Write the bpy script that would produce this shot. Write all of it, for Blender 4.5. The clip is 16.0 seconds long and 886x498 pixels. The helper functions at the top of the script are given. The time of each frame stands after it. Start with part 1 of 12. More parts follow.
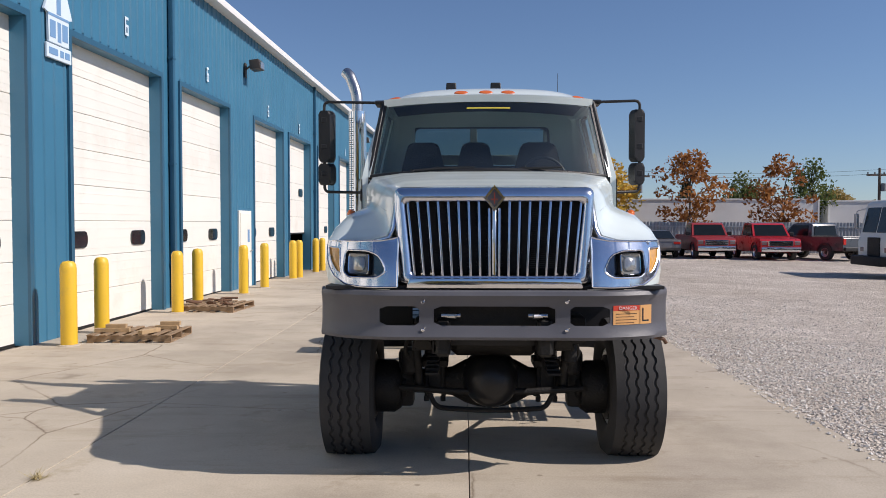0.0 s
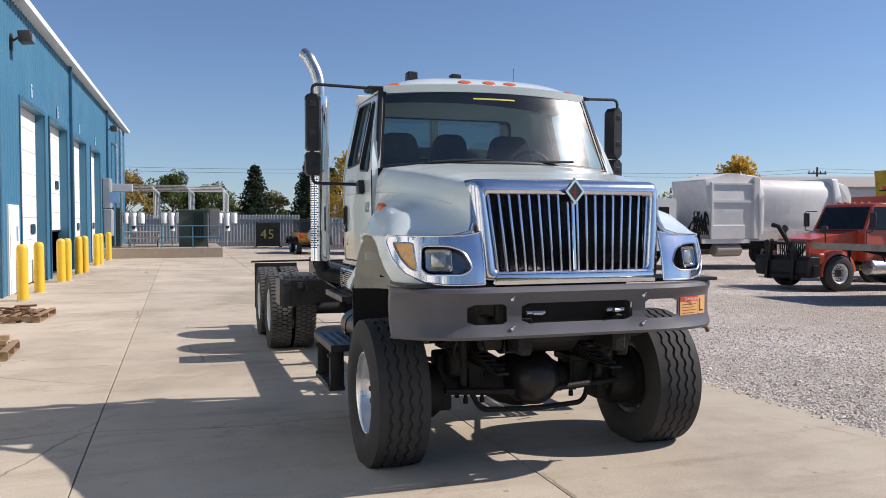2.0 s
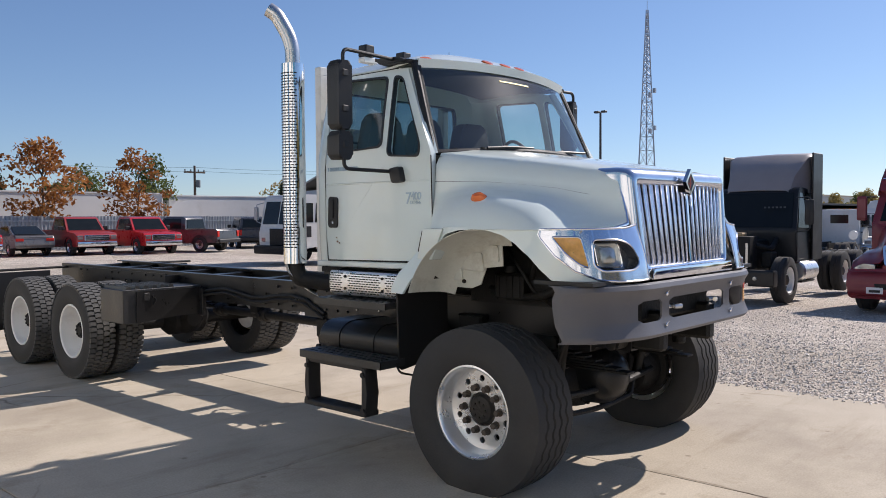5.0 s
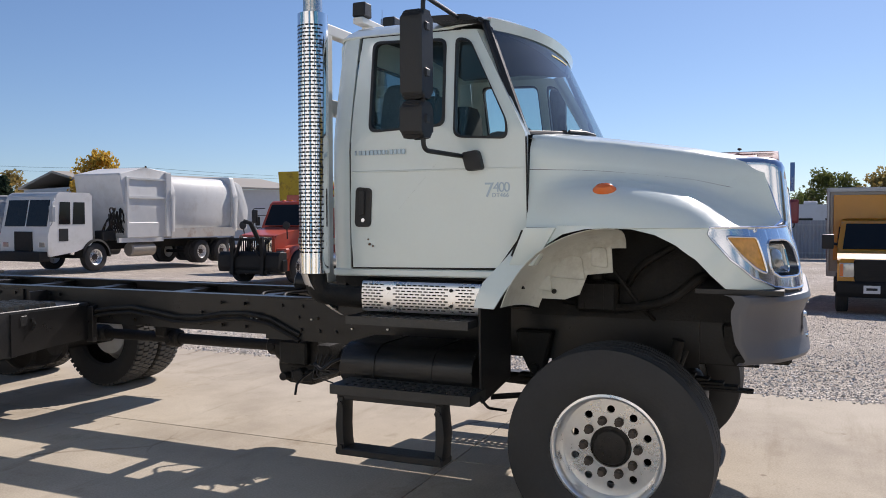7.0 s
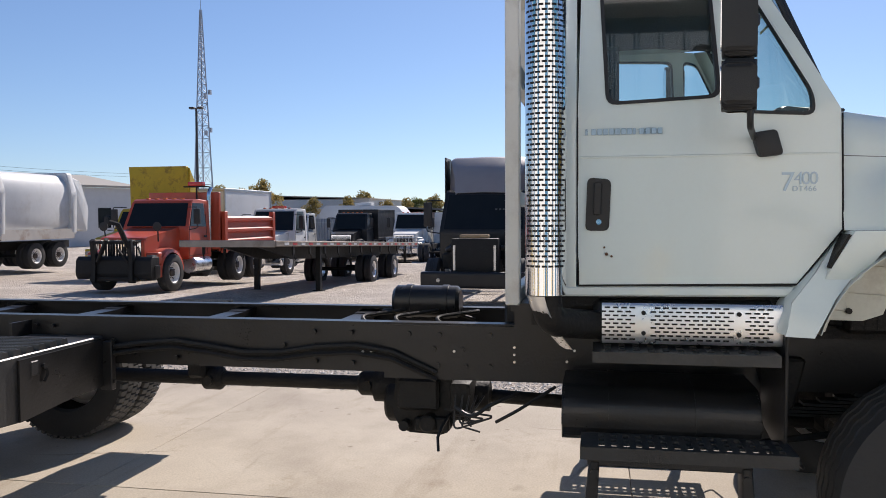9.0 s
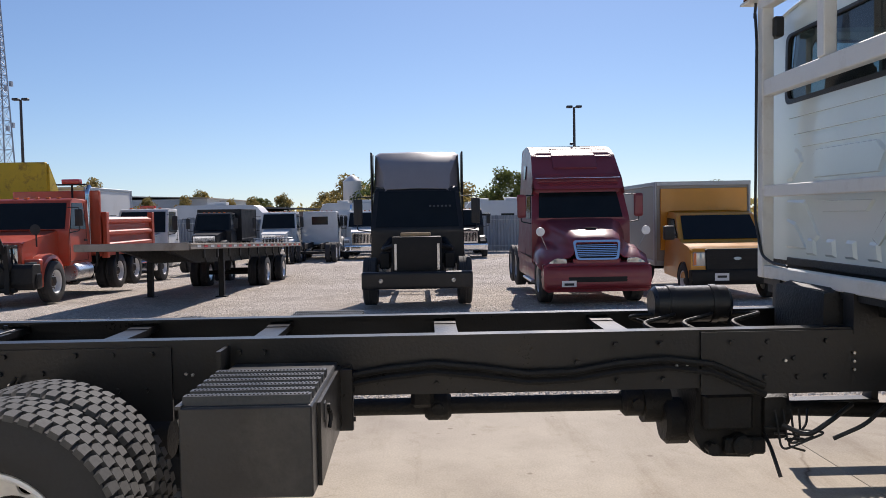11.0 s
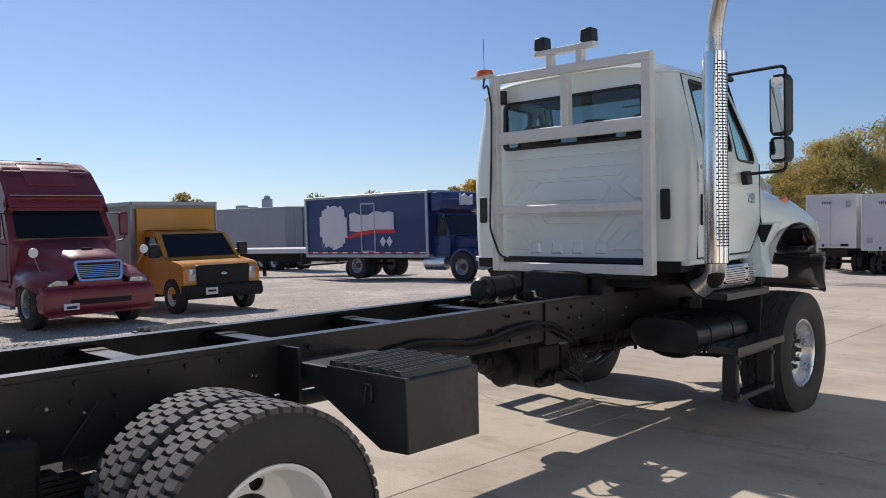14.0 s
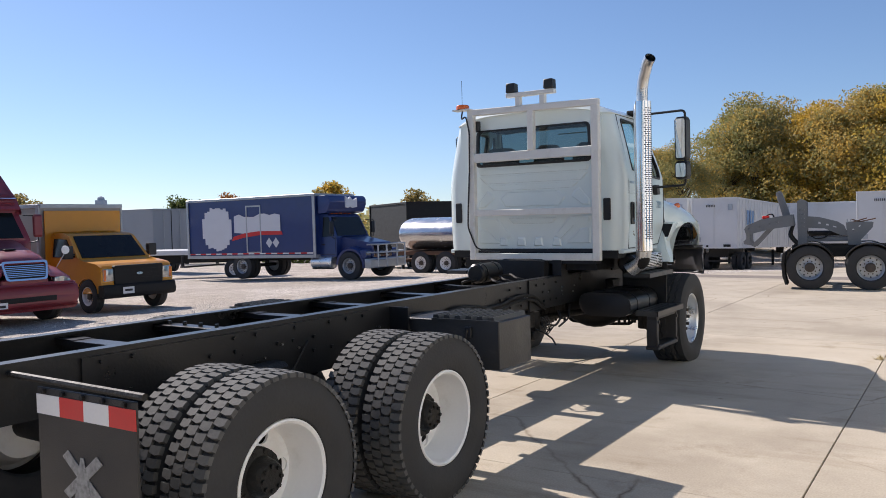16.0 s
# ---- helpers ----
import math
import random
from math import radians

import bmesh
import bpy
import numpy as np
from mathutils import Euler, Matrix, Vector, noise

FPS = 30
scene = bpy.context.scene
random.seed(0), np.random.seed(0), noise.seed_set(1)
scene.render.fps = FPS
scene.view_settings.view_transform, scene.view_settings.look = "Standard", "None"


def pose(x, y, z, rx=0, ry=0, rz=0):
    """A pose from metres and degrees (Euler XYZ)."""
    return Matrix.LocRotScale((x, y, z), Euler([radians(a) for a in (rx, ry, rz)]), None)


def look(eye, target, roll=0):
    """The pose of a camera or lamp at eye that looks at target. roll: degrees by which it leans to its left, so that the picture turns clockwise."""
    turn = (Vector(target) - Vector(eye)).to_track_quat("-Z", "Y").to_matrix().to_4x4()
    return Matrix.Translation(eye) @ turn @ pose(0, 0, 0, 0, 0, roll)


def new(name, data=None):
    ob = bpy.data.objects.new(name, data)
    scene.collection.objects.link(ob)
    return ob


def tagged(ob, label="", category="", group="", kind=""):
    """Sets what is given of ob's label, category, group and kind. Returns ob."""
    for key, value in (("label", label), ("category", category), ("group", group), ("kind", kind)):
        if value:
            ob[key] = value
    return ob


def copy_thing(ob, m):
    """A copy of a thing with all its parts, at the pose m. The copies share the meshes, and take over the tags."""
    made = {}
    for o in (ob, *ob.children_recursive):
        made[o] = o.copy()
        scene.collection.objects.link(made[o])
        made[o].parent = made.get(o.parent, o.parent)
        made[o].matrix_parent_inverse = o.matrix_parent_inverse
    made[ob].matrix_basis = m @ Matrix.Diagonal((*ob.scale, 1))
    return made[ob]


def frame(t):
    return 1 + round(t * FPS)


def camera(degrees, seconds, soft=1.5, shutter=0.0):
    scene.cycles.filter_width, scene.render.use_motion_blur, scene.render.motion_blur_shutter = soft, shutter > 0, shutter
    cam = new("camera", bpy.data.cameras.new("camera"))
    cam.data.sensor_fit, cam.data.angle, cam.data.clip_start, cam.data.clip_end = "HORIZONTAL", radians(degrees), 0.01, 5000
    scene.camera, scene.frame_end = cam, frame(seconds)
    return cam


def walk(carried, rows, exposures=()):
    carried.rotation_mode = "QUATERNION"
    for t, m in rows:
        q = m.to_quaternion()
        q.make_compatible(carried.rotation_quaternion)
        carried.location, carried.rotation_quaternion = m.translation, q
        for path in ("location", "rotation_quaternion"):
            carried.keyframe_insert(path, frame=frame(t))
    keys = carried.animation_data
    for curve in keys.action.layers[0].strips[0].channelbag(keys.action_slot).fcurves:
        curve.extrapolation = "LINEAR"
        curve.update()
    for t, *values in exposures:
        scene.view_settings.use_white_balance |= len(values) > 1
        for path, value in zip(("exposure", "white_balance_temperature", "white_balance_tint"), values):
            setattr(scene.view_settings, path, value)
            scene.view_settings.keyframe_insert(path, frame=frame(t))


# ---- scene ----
cam = camera(57.5, 16.0, 0.9)
PATH = [
    (0, (-0.201, 0.308, 1.777), (-0.255, 2.306, 1.713), 0.0),
    (0.5, (-0.763, 0.402, 1.75), (-0.627, 2.396, 1.683), -0.0),
    (1, (-1.377, 0.479, 1.743), (-1.057, 2.452, 1.677), 0.1),
    (1.5, (-1.954, 0.664, 1.751), (-1.474, 2.605, 1.683), -0.0),
    (2, (-2.521, 0.94, 1.757), (-1.899, 2.84, 1.685), 0.0),
    (2.5, (-3.089, 1.247, 1.766), (-2.334, 3.098, 1.695), -0.0),
    (3, (-3.56, 1.634, 1.759), (-2.655, 3.416, 1.684), -0.1),
    (3.5, (-4.06, 1.99, 1.727), (-3.008, 3.69, 1.656), -0.1),
    (4, (-4.533, 2.38, 1.728), (-3.326, 3.973, 1.657), -0.2),
    (4.5, (-4.85, 2.877, 1.736), (-3.497, 4.348, 1.662), -0.2),
    (4.7, (-4.979, 3.09, 1.738), (-3.573, 4.509, 1.66), -0.3),
    (7, (-5.351, 5.81, 1.703), (-3.517, 6.603, 1.626), -0.1),
    (7.5, (-5.226, 6.415, 1.706), (-3.354, 7.115, 1.622), -0.4),
    (8, (-5.034, 7.019, 1.728), (-3.13, 7.625, 1.643), -0.5),
    (8.5, (-4.95, 7.601, 1.745), (-3.017, 8.108, 1.661), -0.7),
    (9, (-4.782, 8.174, 1.719), (-2.82, 8.553, 1.638), -0.3),
    (9.5, (-4.669, 8.81, 1.691), (-2.688, 9.068, 1.609), -0.5),
    (10, (-4.505, 9.385, 1.66), (-2.512, 9.53, 1.579), -0.4),
    (10.2, (-4.404, 9.619, 1.694), (-2.408, 9.717, 1.608), -0.6),
    (12.3, (-4.038, 12.131, 1.717), (-2.098, 11.649, 1.649), -0.7),
    (12.5, (-3.963, 12.3, 1.722), (-2.062, 11.685, 1.654), -0.7),
    (13, (-3.95, 12.86, 1.707), (-2.203, 11.889, 1.647), -0.9),
    (13.5, (-3.964, 13.406, 1.709), (-2.405, 12.156, 1.647), -1.1),
    (14, (-3.924, 13.967, 1.713), (-2.532, 12.533, 1.647), -1.2),
    (14.5, (-3.967, 14.602, 1.733), (-2.689, 13.065, 1.666), -1.2),
    (15, (-3.949, 15.175, 1.729), (-2.729, 13.592, 1.662), -1.2),
    (15.5, (-4.07, 15.777, 1.73), (-2.898, 14.157, 1.664), -1.2),
    (16, (-4.064, 16.399, 1.728), (-2.969, 14.727, 1.659), -1.3),
]
walk(cam, [(t, look(eye, target, roll)) for t, eye, target, roll in PATH], [(0.0, -0.08, 6450, 17), (1.0, 0.06, 6450, 17), (1.7, 0.16, 6450, 17), (3.0, 0.08, 6450, 17), (4.5, 0.16, 6450, 17), (7.0, 0.06, 6450, 17), (8.5, 0.2, 6450, 17), (10.0, 0.04, 6450, 17), (12.5, 0.0, 6450, 17), (14.5, 0.03, 6450, 17), (16.0, 0.3, 6450, 17)])

# ---- daylight ----
SUN_TO = Vector((1.18, -0.22, 1.0)).normalized()
world = bpy.data.worlds.new("clear_sky")
scene.world = world
world.use_nodes = True
wn = world.node_tree.nodes
wl = world.node_tree.links
wn.clear()
sky = wn.new("ShaderNodeTexSky")
sky.sky_type = "NISHITA"
sky.sun_disc = False
sky.sun_elevation = math.asin(SUN_TO.z)
sky.sun_rotation = math.atan2(SUN_TO.x, SUN_TO.y)
sky.altitude = 250
sky.air_density = 1.0
sky.dust_density = 0.25
sky.ozone_density = 5.5
way = wn.new("ShaderNodeTexCoord")
lift_way = wn.new("ShaderNodeMapping")
lift_way.inputs["Location"].default_value = (0, 0, 0.022)
lift_way.inputs["Scale"].default_value = (1, 1, 0.98)
wl.new(way.outputs["Generated"], lift_way.inputs["Vector"])
wl.new(lift_way.outputs[0], sky.inputs["Vector"])
wbg = wn.new("ShaderNodeBackground")
wbg.inputs["Strength"].default_value = 0.098
wout = wn.new("ShaderNodeOutputWorld")
wl.new(sky.outputs[0], wbg.inputs["Color"])
wl.new(wbg.outputs[0], wout.inputs["Surface"])

sun_data = bpy.data.lights.new("sun", "SUN")
sun_data.energy = 5.0
sun_data.angle = radians(0.53)
sun_data.color = (1.0, 0.94, 0.84)
sun = new("sun", sun_data)
sun.matrix_world = look(SUN_TO * 60, (0, 0, 0))

# ---- materials ----
def rgba(c):
    return (c[0], c[1], c[2], 1.0)


def mat(name, color, rough=0.5, metal=0.0, vary=0.15, scale=3.0, fine=60.0, bump=0.0, spec=0.5, coat=0.0, dirt=None, dirt_amount=0.0, dirt_scale=1.2, rough_vary=0.1):
    """A painted, metal or mineral surface with two scales of variation and fine relief."""
    m = bpy.data.materials.new(name)
    m.use_nodes = True
    n, l = m.node_tree.nodes, m.node_tree.links
    b = n["Principled BSDF"]
    geo = n.new("ShaderNodeTexCoord")
    big = n.new("ShaderNodeTexNoise")
    big.inputs["Scale"].default_value = scale
    big.inputs["Detail"].default_value = 5
    small = n.new("ShaderNodeTexNoise")
    small.inputs["Scale"].default_value = fine
    small.inputs["Detail"].default_value = 3
    l.new(geo.outputs["Object"], big.inputs["Vector"])
    l.new(geo.outputs["Object"], small.inputs["Vector"])
    mixv = n.new("ShaderNodeMath")
    mixv.operation = "MULTIPLY_ADD"
    l.new(small.outputs["Fac"], mixv.inputs[0])
    mixv.inputs[1].default_value = 0.4
    l.new(big.outputs["Fac"], mixv.inputs[2])
    ramp = n.new("ShaderNodeMapRange")
    l.new(mixv.outputs[0], ramp.inputs["Value"])
    ramp.inputs["From Min"].default_value = 0.35
    ramp.inputs["From Max"].default_value = 1.05
    ramp.inputs["To Min"].default_value = 1 - vary
    ramp.inputs["To Max"].default_value = 1 + vary * 0.6
    mul = n.new("ShaderNodeMix")
    mul.data_type = "RGBA"
    mul.blend_type = "MULTIPLY"
    mul.inputs[0].default_value = 1.0
    mul.inputs[6].default_value = rgba(color)
    l.new(ramp.outputs[0], mul.inputs[7])
    out = mul.outputs[2]
    if dirt:
        dn = n.new("ShaderNodeTexNoise")
        dn.inputs["Scale"].default_value = dirt_scale
        dn.inputs["Detail"].default_value = 9
        dn.inputs["Roughness"].default_value = 0.7
        l.new(geo.outputs["Object"], dn.inputs["Vector"])
        dr = n.new("ShaderNodeMapRange")
        dr.inputs["From Min"].default_value = 0.52
        dr.inputs["From Max"].default_value = 0.72
        dr.inputs["To Max"].default_value = dirt_amount
        l.new(dn.outputs["Fac"], dr.inputs["Value"])
        dm = n.new("ShaderNodeMix")
        dm.data_type = "RGBA"
        dm.inputs[7].default_value = rgba(dirt)
        l.new(dr.outputs[0], dm.inputs[0])
        l.new(out, dm.inputs[6])
        out = dm.outputs[2]
    l.new(out, b.inputs["Base Color"])
    rr = n.new("ShaderNodeMapRange")
    l.new(mixv.outputs[0], rr.inputs["Value"])
    rr.inputs["From Min"].default_value = 0.35
    rr.inputs["From Max"].default_value = 1.05
    rr.inputs["To Min"].default_value = max(0.02, rough - rough_vary)
    rr.inputs["To Max"].default_value = min(1.0, rough + rough_vary)
    l.new(rr.outputs[0], b.inputs["Roughness"])
    b.inputs["Metallic"].default_value = metal
    b.inputs["Specular IOR Level"].default_value = spec
    b.inputs["Coat Weight"].default_value = coat
    b.inputs["Coat Roughness"].default_value = 0.06
    if bump:
        bp = n.new("ShaderNodeBump")
        bp.inputs["Strength"].default_value = bump
        bp.inputs["Distance"].default_value = 0.01
        l.new(small.outputs["Fac"], bp.inputs["Height"])
        l.new(bp.outputs[0], b.inputs["Normal"])
    return m


def glass(name, color, dust=0.0, rough=0.02, film=0.0):
    """Thin window glass: it mirrors at a low rate and lets the view through."""
    m = bpy.data.materials.new(name)
    m.use_nodes = True
    n, l = m.node_tree.nodes, m.node_tree.links
    n.clear()
    out = n.new("ShaderNodeOutputMaterial")
    gl = n.new("ShaderNodeBsdfGlossy")
    gl.inputs["Roughness"].default_value = rough
    tr = n.new("ShaderNodeBsdfTransparent")
    tr.inputs["Color"].default_value = rgba(color)
    # both faces of a thin pane together mirror about 7 percent straight on
    lw = n.new("ShaderNodeLayerWeight")
    lw.inputs["Blend"].default_value = 0.5
    steep = n.new("ShaderNodeMath")
    steep.operation = "POWER"
    steep.inputs[1].default_value = 5.0
    l.new(lw.outputs["Facing"], steep.inputs[0])
    fr = n.new("ShaderNodeMath")
    fr.operation = "MULTIPLY_ADD"
    fr.inputs[1].default_value = 0.93
    fr.inputs[2].default_value = 0.07
    l.new(steep.outputs[0], fr.inputs[0])
    mx = n.new("ShaderNodeMixShader")
    l.new(fr.outputs[0], mx.inputs[0])
    df = n.new("ShaderNodeBsdfDiffuse")
    df.inputs["Color"].default_value = (0.62, 0.74, 0.72, 1)
    nz = n.new("ShaderNodeTexNoise")
    nz.inputs["Scale"].default_value = 2.5
    nz.inputs["Detail"].default_value = 6
    mr = n.new("ShaderNodeMapRange")
    mr.inputs["From Min"].default_value = 0.3
    mr.inputs["From Max"].default_value = 0.75
    mr.inputs["To Min"].default_value = dust * 0.4
    mr.inputs["To Max"].default_value = dust * 1.8
    dm = n.new("ShaderNodeMixShader")
    l.new(nz.outputs[0], mr.inputs["Value"])
    l.new(mr.outputs[0], dm.inputs[0])
    l.new(tr.outputs[0], dm.inputs[1])
    l.new(df.outputs[0], dm.inputs[2])
    l.new(dm.outputs[0], mx.inputs[1])
    l.new(gl.outputs[0], mx.inputs[2])
    last = mx.outputs[0]
    if film:
        # a dusty film that spreads the sun's mirror image
        haze = n.new("ShaderNodeBsdfGlossy")
        haze.inputs["Roughness"].default_value = 0.22
        fm = n.new("ShaderNodeMixShader")
        fr2 = n.new("ShaderNodeMath")
        fr2.operation = "MULTIPLY"
        l.new(nz.outputs[0], fr2.inputs[0])
        fr2.inputs[1].default_value = film * 2
        l.new(fr2.outputs[0], fm.inputs[0])
        l.new(last, fm.inputs[1])
        l.new(haze.outputs[0], fm.inputs[2])
        last = fm.outputs[0]
    l.new(last, out.inputs["Surface"])
    return m


WHITE_PAINT = mat("white_truck_paint", (0.715, 0.795, 0.775), 0.24, vary=0.03, coat=0.6, dirt=(0.55, 0.56, 0.52), dirt_amount=0.12, dirt_scale=0.8, rough_vary=0.04)
CHROME = mat("chrome", (0.78, 0.8, 0.83), 0.08, 1.0, vary=0.08, rough_vary=0.05, scale=6)
SOFT_CHROME = mat("soft_chrome", (0.74, 0.77, 0.84), 0.2, 1.0, vary=0.08, rough_vary=0.05, scale=4)
BRUSHED = mat("brushed_steel", (0.6, 0.6, 0.6), 0.3, 1.0, vary=0.15, rough_vary=0.1, scale=8)
ALU = mat("polished_aluminium", (0.86, 0.86, 0.86), 0.3, 0.85, vary=0.07, rough_vary=0.08, scale=7, dirt=(0.5, 0.48, 0.45), dirt_amount=0.12)
BLACK_PAINT = mat("black_frame_paint", (0.015, 0.015, 0.016), 0.34, vary=0.3, scale=4, spec=0.4, dirt=(0.024, 0.022, 0.02), dirt_amount=0.25, bump=0.12)
BLACK_PLASTIC = mat("black_plastic", (0.016, 0.016, 0.017), 0.48, vary=0.2, bump=0.2, fine=200)
STEP_GREY = mat("worn_black_plate", (0.035, 0.036, 0.037), 0.4, vary=0.35, scale=5, dirt=(0.1, 0.095, 0.085), dirt_amount=0.35, dirt_scale=3, bump=0.15)
# for greasy parts, and as painted shade in bays, gaps and slots
UNDER = mat("greasy_and_shade_black", (0.012, 0.0115, 0.011), 0.6, vary=0.4, scale=9, spec=0.35, dirt=(0.032, 0.027, 0.022), dirt_amount=0.3, dirt_scale=5, bump=0.5)
BOX_BLACK = mat("sun_faded_black", (0.034, 0.035, 0.037), 0.38, vary=0.3, scale=5, dirt=(0.13, 0.125, 0.115), dirt_amount=0.3, dirt_scale=3, bump=0.15)
RUBBER = mat("tyre_rubber", (0.045, 0.045, 0.046), 0.75, vary=0.25, scale=5, dirt=(0.075, 0.068, 0.06), dirt_amount=0.3, bump=0.2, spec=0.3)
GREY_PLASTIC = mat("grey_bumper_plastic", (0.105, 0.105, 0.118), 0.42, vary=0.18, scale=3, fine=180, bump=0.12, dirt=(0.2, 0.19, 0.18), dirt_amount=0.2)
RUST = mat("rusty_steel", (0.16, 0.085, 0.05), 0.8, 0.1, vary=0.4, scale=14, bump=0.6)
HUB_DARK = mat("greasy_hub_iron", (0.028, 0.024, 0.021), 0.6, 0.2, vary=0.4, scale=20, bump=0.5)
HUB_BROWN = mat("weathered_hub_iron", (0.085, 0.068, 0.056), 0.7, 0.2, vary=0.4, scale=20, bump=0.5)
AMBER = mat("amber_lens", (0.75, 0.15, 0.02), 0.18, vary=0.1, coat=0.6)
RED_LENS = mat("red_lens", (0.6, 0.03, 0.02), 0.2, vary=0.1, coat=0.6)
LENS = mat("lamp_lens", (0.42, 0.43, 0.42), 0.1, 0.6, vary=0.2, scale=30, coat=0.8)
SEAT = mat("dark_seat_fabric", (0.03, 0.03, 0.033), 0.9, vary=0.2, bump=0.4)
SEAM_SHADE = mat("seam_shade_grey", (0.12, 0.12, 0.125), 0.7, vary=0.15)
# paler copy of the tyre rubber: sunlight on the tread tops, put into the colour
TREAD = mat("sunlit_tread_rubber", (0.1, 0.099, 0.096), 0.8, vary=0.25, scale=8, dirt=(0.16, 0.15, 0.135), dirt_amount=0.35, dirt_scale=3, bump=0.2, spec=0.3)
RIM_WHITE = mat("white_wheel_paint", (0.88, 0.875, 0.86), 0.35, vary=0.06, dirt=(0.4, 0.35, 0.28), dirt_amount=0.25, dirt_scale=4)
RACK_WHITE = mat("white_rack_paint", (0.74, 0.73, 0.69), 0.45, vary=0.06, dirt=(0.32, 0.25, 0.18), dirt_amount=0.3, dirt_scale=5)
GLASS = glass("cab_glass", (0.72, 0.83, 0.81), dust=0.02)
SCREEN_GLASS = glass("windscreen_glass", (0.68, 0.8, 0.78), dust=0.012, film=0.034)
DARK_GLASS = glass("dark_glass", (0.17, 0.23, 0.24), dust=0.02)
VEH_GLASS = mat("vehicle_glass", (0.012, 0.015, 0.016), 0.12, vary=0.2, coat=0.0, spec=0.28)
MIRROR = mat("mirror_glass", (0.85, 0.87, 0.88), 0.02, 1.0, vary=0.02, rough_vary=0.01)
RED_TAPE = mat("red_reflective_tape", (0.6, 0.02, 0.02), 0.35, vary=0.15)
WHITE_TAPE = mat("white_reflective_tape", (0.75, 0.75, 0.75), 0.35, vary=0.1)
YELLOW = mat("yellow_bollard_paint", (0.75, 0.47, 0.03), 0.45, vary=0.12, dirt=(0.25, 0.2, 0.1), dirt_amount=0.35, dirt_scale=3)
LABEL_ORANGE = mat("label_orange", (0.75, 0.4, 0.15), 0.5, vary=0.05)
LABEL_RED = mat("label_red", (0.62, 0.06, 0.03), 0.5, vary=0.05)
INK = mat("black_ink", (0.02, 0.02, 0.02), 0.6, vary=0.05)
BADGE = mat("chrome_badge", (0.36, 0.46, 0.54), 0.3, 0.6, vary=0.1)


# ---- mesh helpers ----
OFFSETS = {}


def thing(name, at, label, category, group="", rz=0.0, kind="", world_space=False):
    """An Empty at the base of a thing. world_space: its parts are written in world coordinates."""
    ob = new(name)
    ob.empty_display_size = 0.2
    ob.matrix_world = pose(at[0], at[1], at[2], 0, 0, rz)
    if world_space:
        OFFSETS[ob.name] = Vector(at)
    return tagged(ob, label, category, group, kind)


def smooth(bm, angle=35):
    for f in bm.faces:
        f.smooth = True
    lim = radians(angle)
    for e in bm.edges:
        if len(e.link_faces) == 2 and e.calc_face_angle(0) > lim:
            e.smooth = False
    return bm


def finish(name, bm, material, angle=35):
    bmesh.ops.recalc_face_normals(bm, faces=bm.faces)
    smooth(bm, angle)
    me = bpy.data.meshes.new(name)
    bm.to_mesh(me)
    bm.free()
    me.materials.append(material)
    return me


def part(name, bm, material, parent, label="", angle=35):
    root = parent
    while root.parent:
        root = root.parent
    off = OFFSETS.get(root.name)
    if off:
        bmesh.ops.translate(bm, verts=bm.verts, vec=-off)
    ob = new(name, finish(name, bm, material, angle))
    ob.parent = parent
    if label:
        ob["label"] = label
    return ob


def solo(name, bm, material, label="", category="", group="", kind="", angle=35):
    ob = new(name, finish(name, bm, material, angle))
    return tagged(ob, label, category, group, kind)


def B():
    return bmesh.new()


def box(bm, x0, x1, y0, y1, z0, z1, bevel=0.0, seg=2):
    vs = [bm.verts.new((x, y, z)) for z in (z0, z1) for x, y in ((x0, y0), (x1, y0), (x1, y1), (x0, y1))]
    fs = [bm.faces.new([vs[i] for i in q]) for q in ((3, 2, 1, 0), (4, 5, 6, 7), (0, 1, 5, 4), (1, 2, 6, 5), (2, 3, 7, 6), (3, 0, 4, 7))]
    if bevel:
        es = list({e for f in fs for e in f.edges})
        bmesh.ops.bevel(bm, geom=es, offset=bevel, segments=seg, affect="EDGES", profile=0.6)
    return bm


def prism(bm, pts, axis, a0, a1, bevel=0.0, seg=2):
    """A polygon of the two other axes (in the order x, y, z) drawn out along an axis."""
    def at(p, a):
        return {"x": (a, p[0], p[1]), "y": (p[0], a, p[1]), "z": (p[0], p[1], a)}[axis]
    lo = [bm.verts.new(at(p, a0)) for p in pts]
    hi = [bm.verts.new(at(p, a1)) for p in pts]
    k = len(pts)
    fs = [bm.faces.new(lo[::-1]), bm.faces.new(hi)]
    fs += [bm.faces.new((lo[i], lo[(i + 1) % k], hi[(i + 1) % k], hi[i])) for i in range(k)]
    if bevel:
        es = list({e for f in fs for e in f.edges})
        bmesh.ops.bevel(bm, geom=es, offset=bevel, segments=seg, affect="EDGES", profile=0.6)
    return bm


def lathe(bm, profile, center, axis="x", seg=48, a0=0.0, a1=2 * math.pi):
    """Turns a profile of (distance along the axis, radius) round an axis through center."""
    full = abs(a1 - a0 - 2 * math.pi) < 1e-6
    c = Vector(center)
    rings = []
    for i in range(seg if full else seg + 1):
        a = a0 + (a1 - a0) * i / seg
        ring = []
        for d, r in profile:
            u, v = r * math.cos(a), r * math.sin(a)
            p = {"x": (d, u, v), "y": (u, d, v), "z": (u, v, d)}[axis]
            ring.append(bm.verts.new(c + Vector(p)))
        rings.append(ring)
    k = len(profile)
    for i in range(seg):
        r0, r1 = rings[i], rings[(i + 1) % len(rings)]
        for j in range(k - 1):
            bm.faces.new((r0[j], r0[j + 1], r1[j + 1], r1[j]))
    bmesh.ops.remove_doubles(bm, verts=bm.verts, dist=1e-5)
    return bm


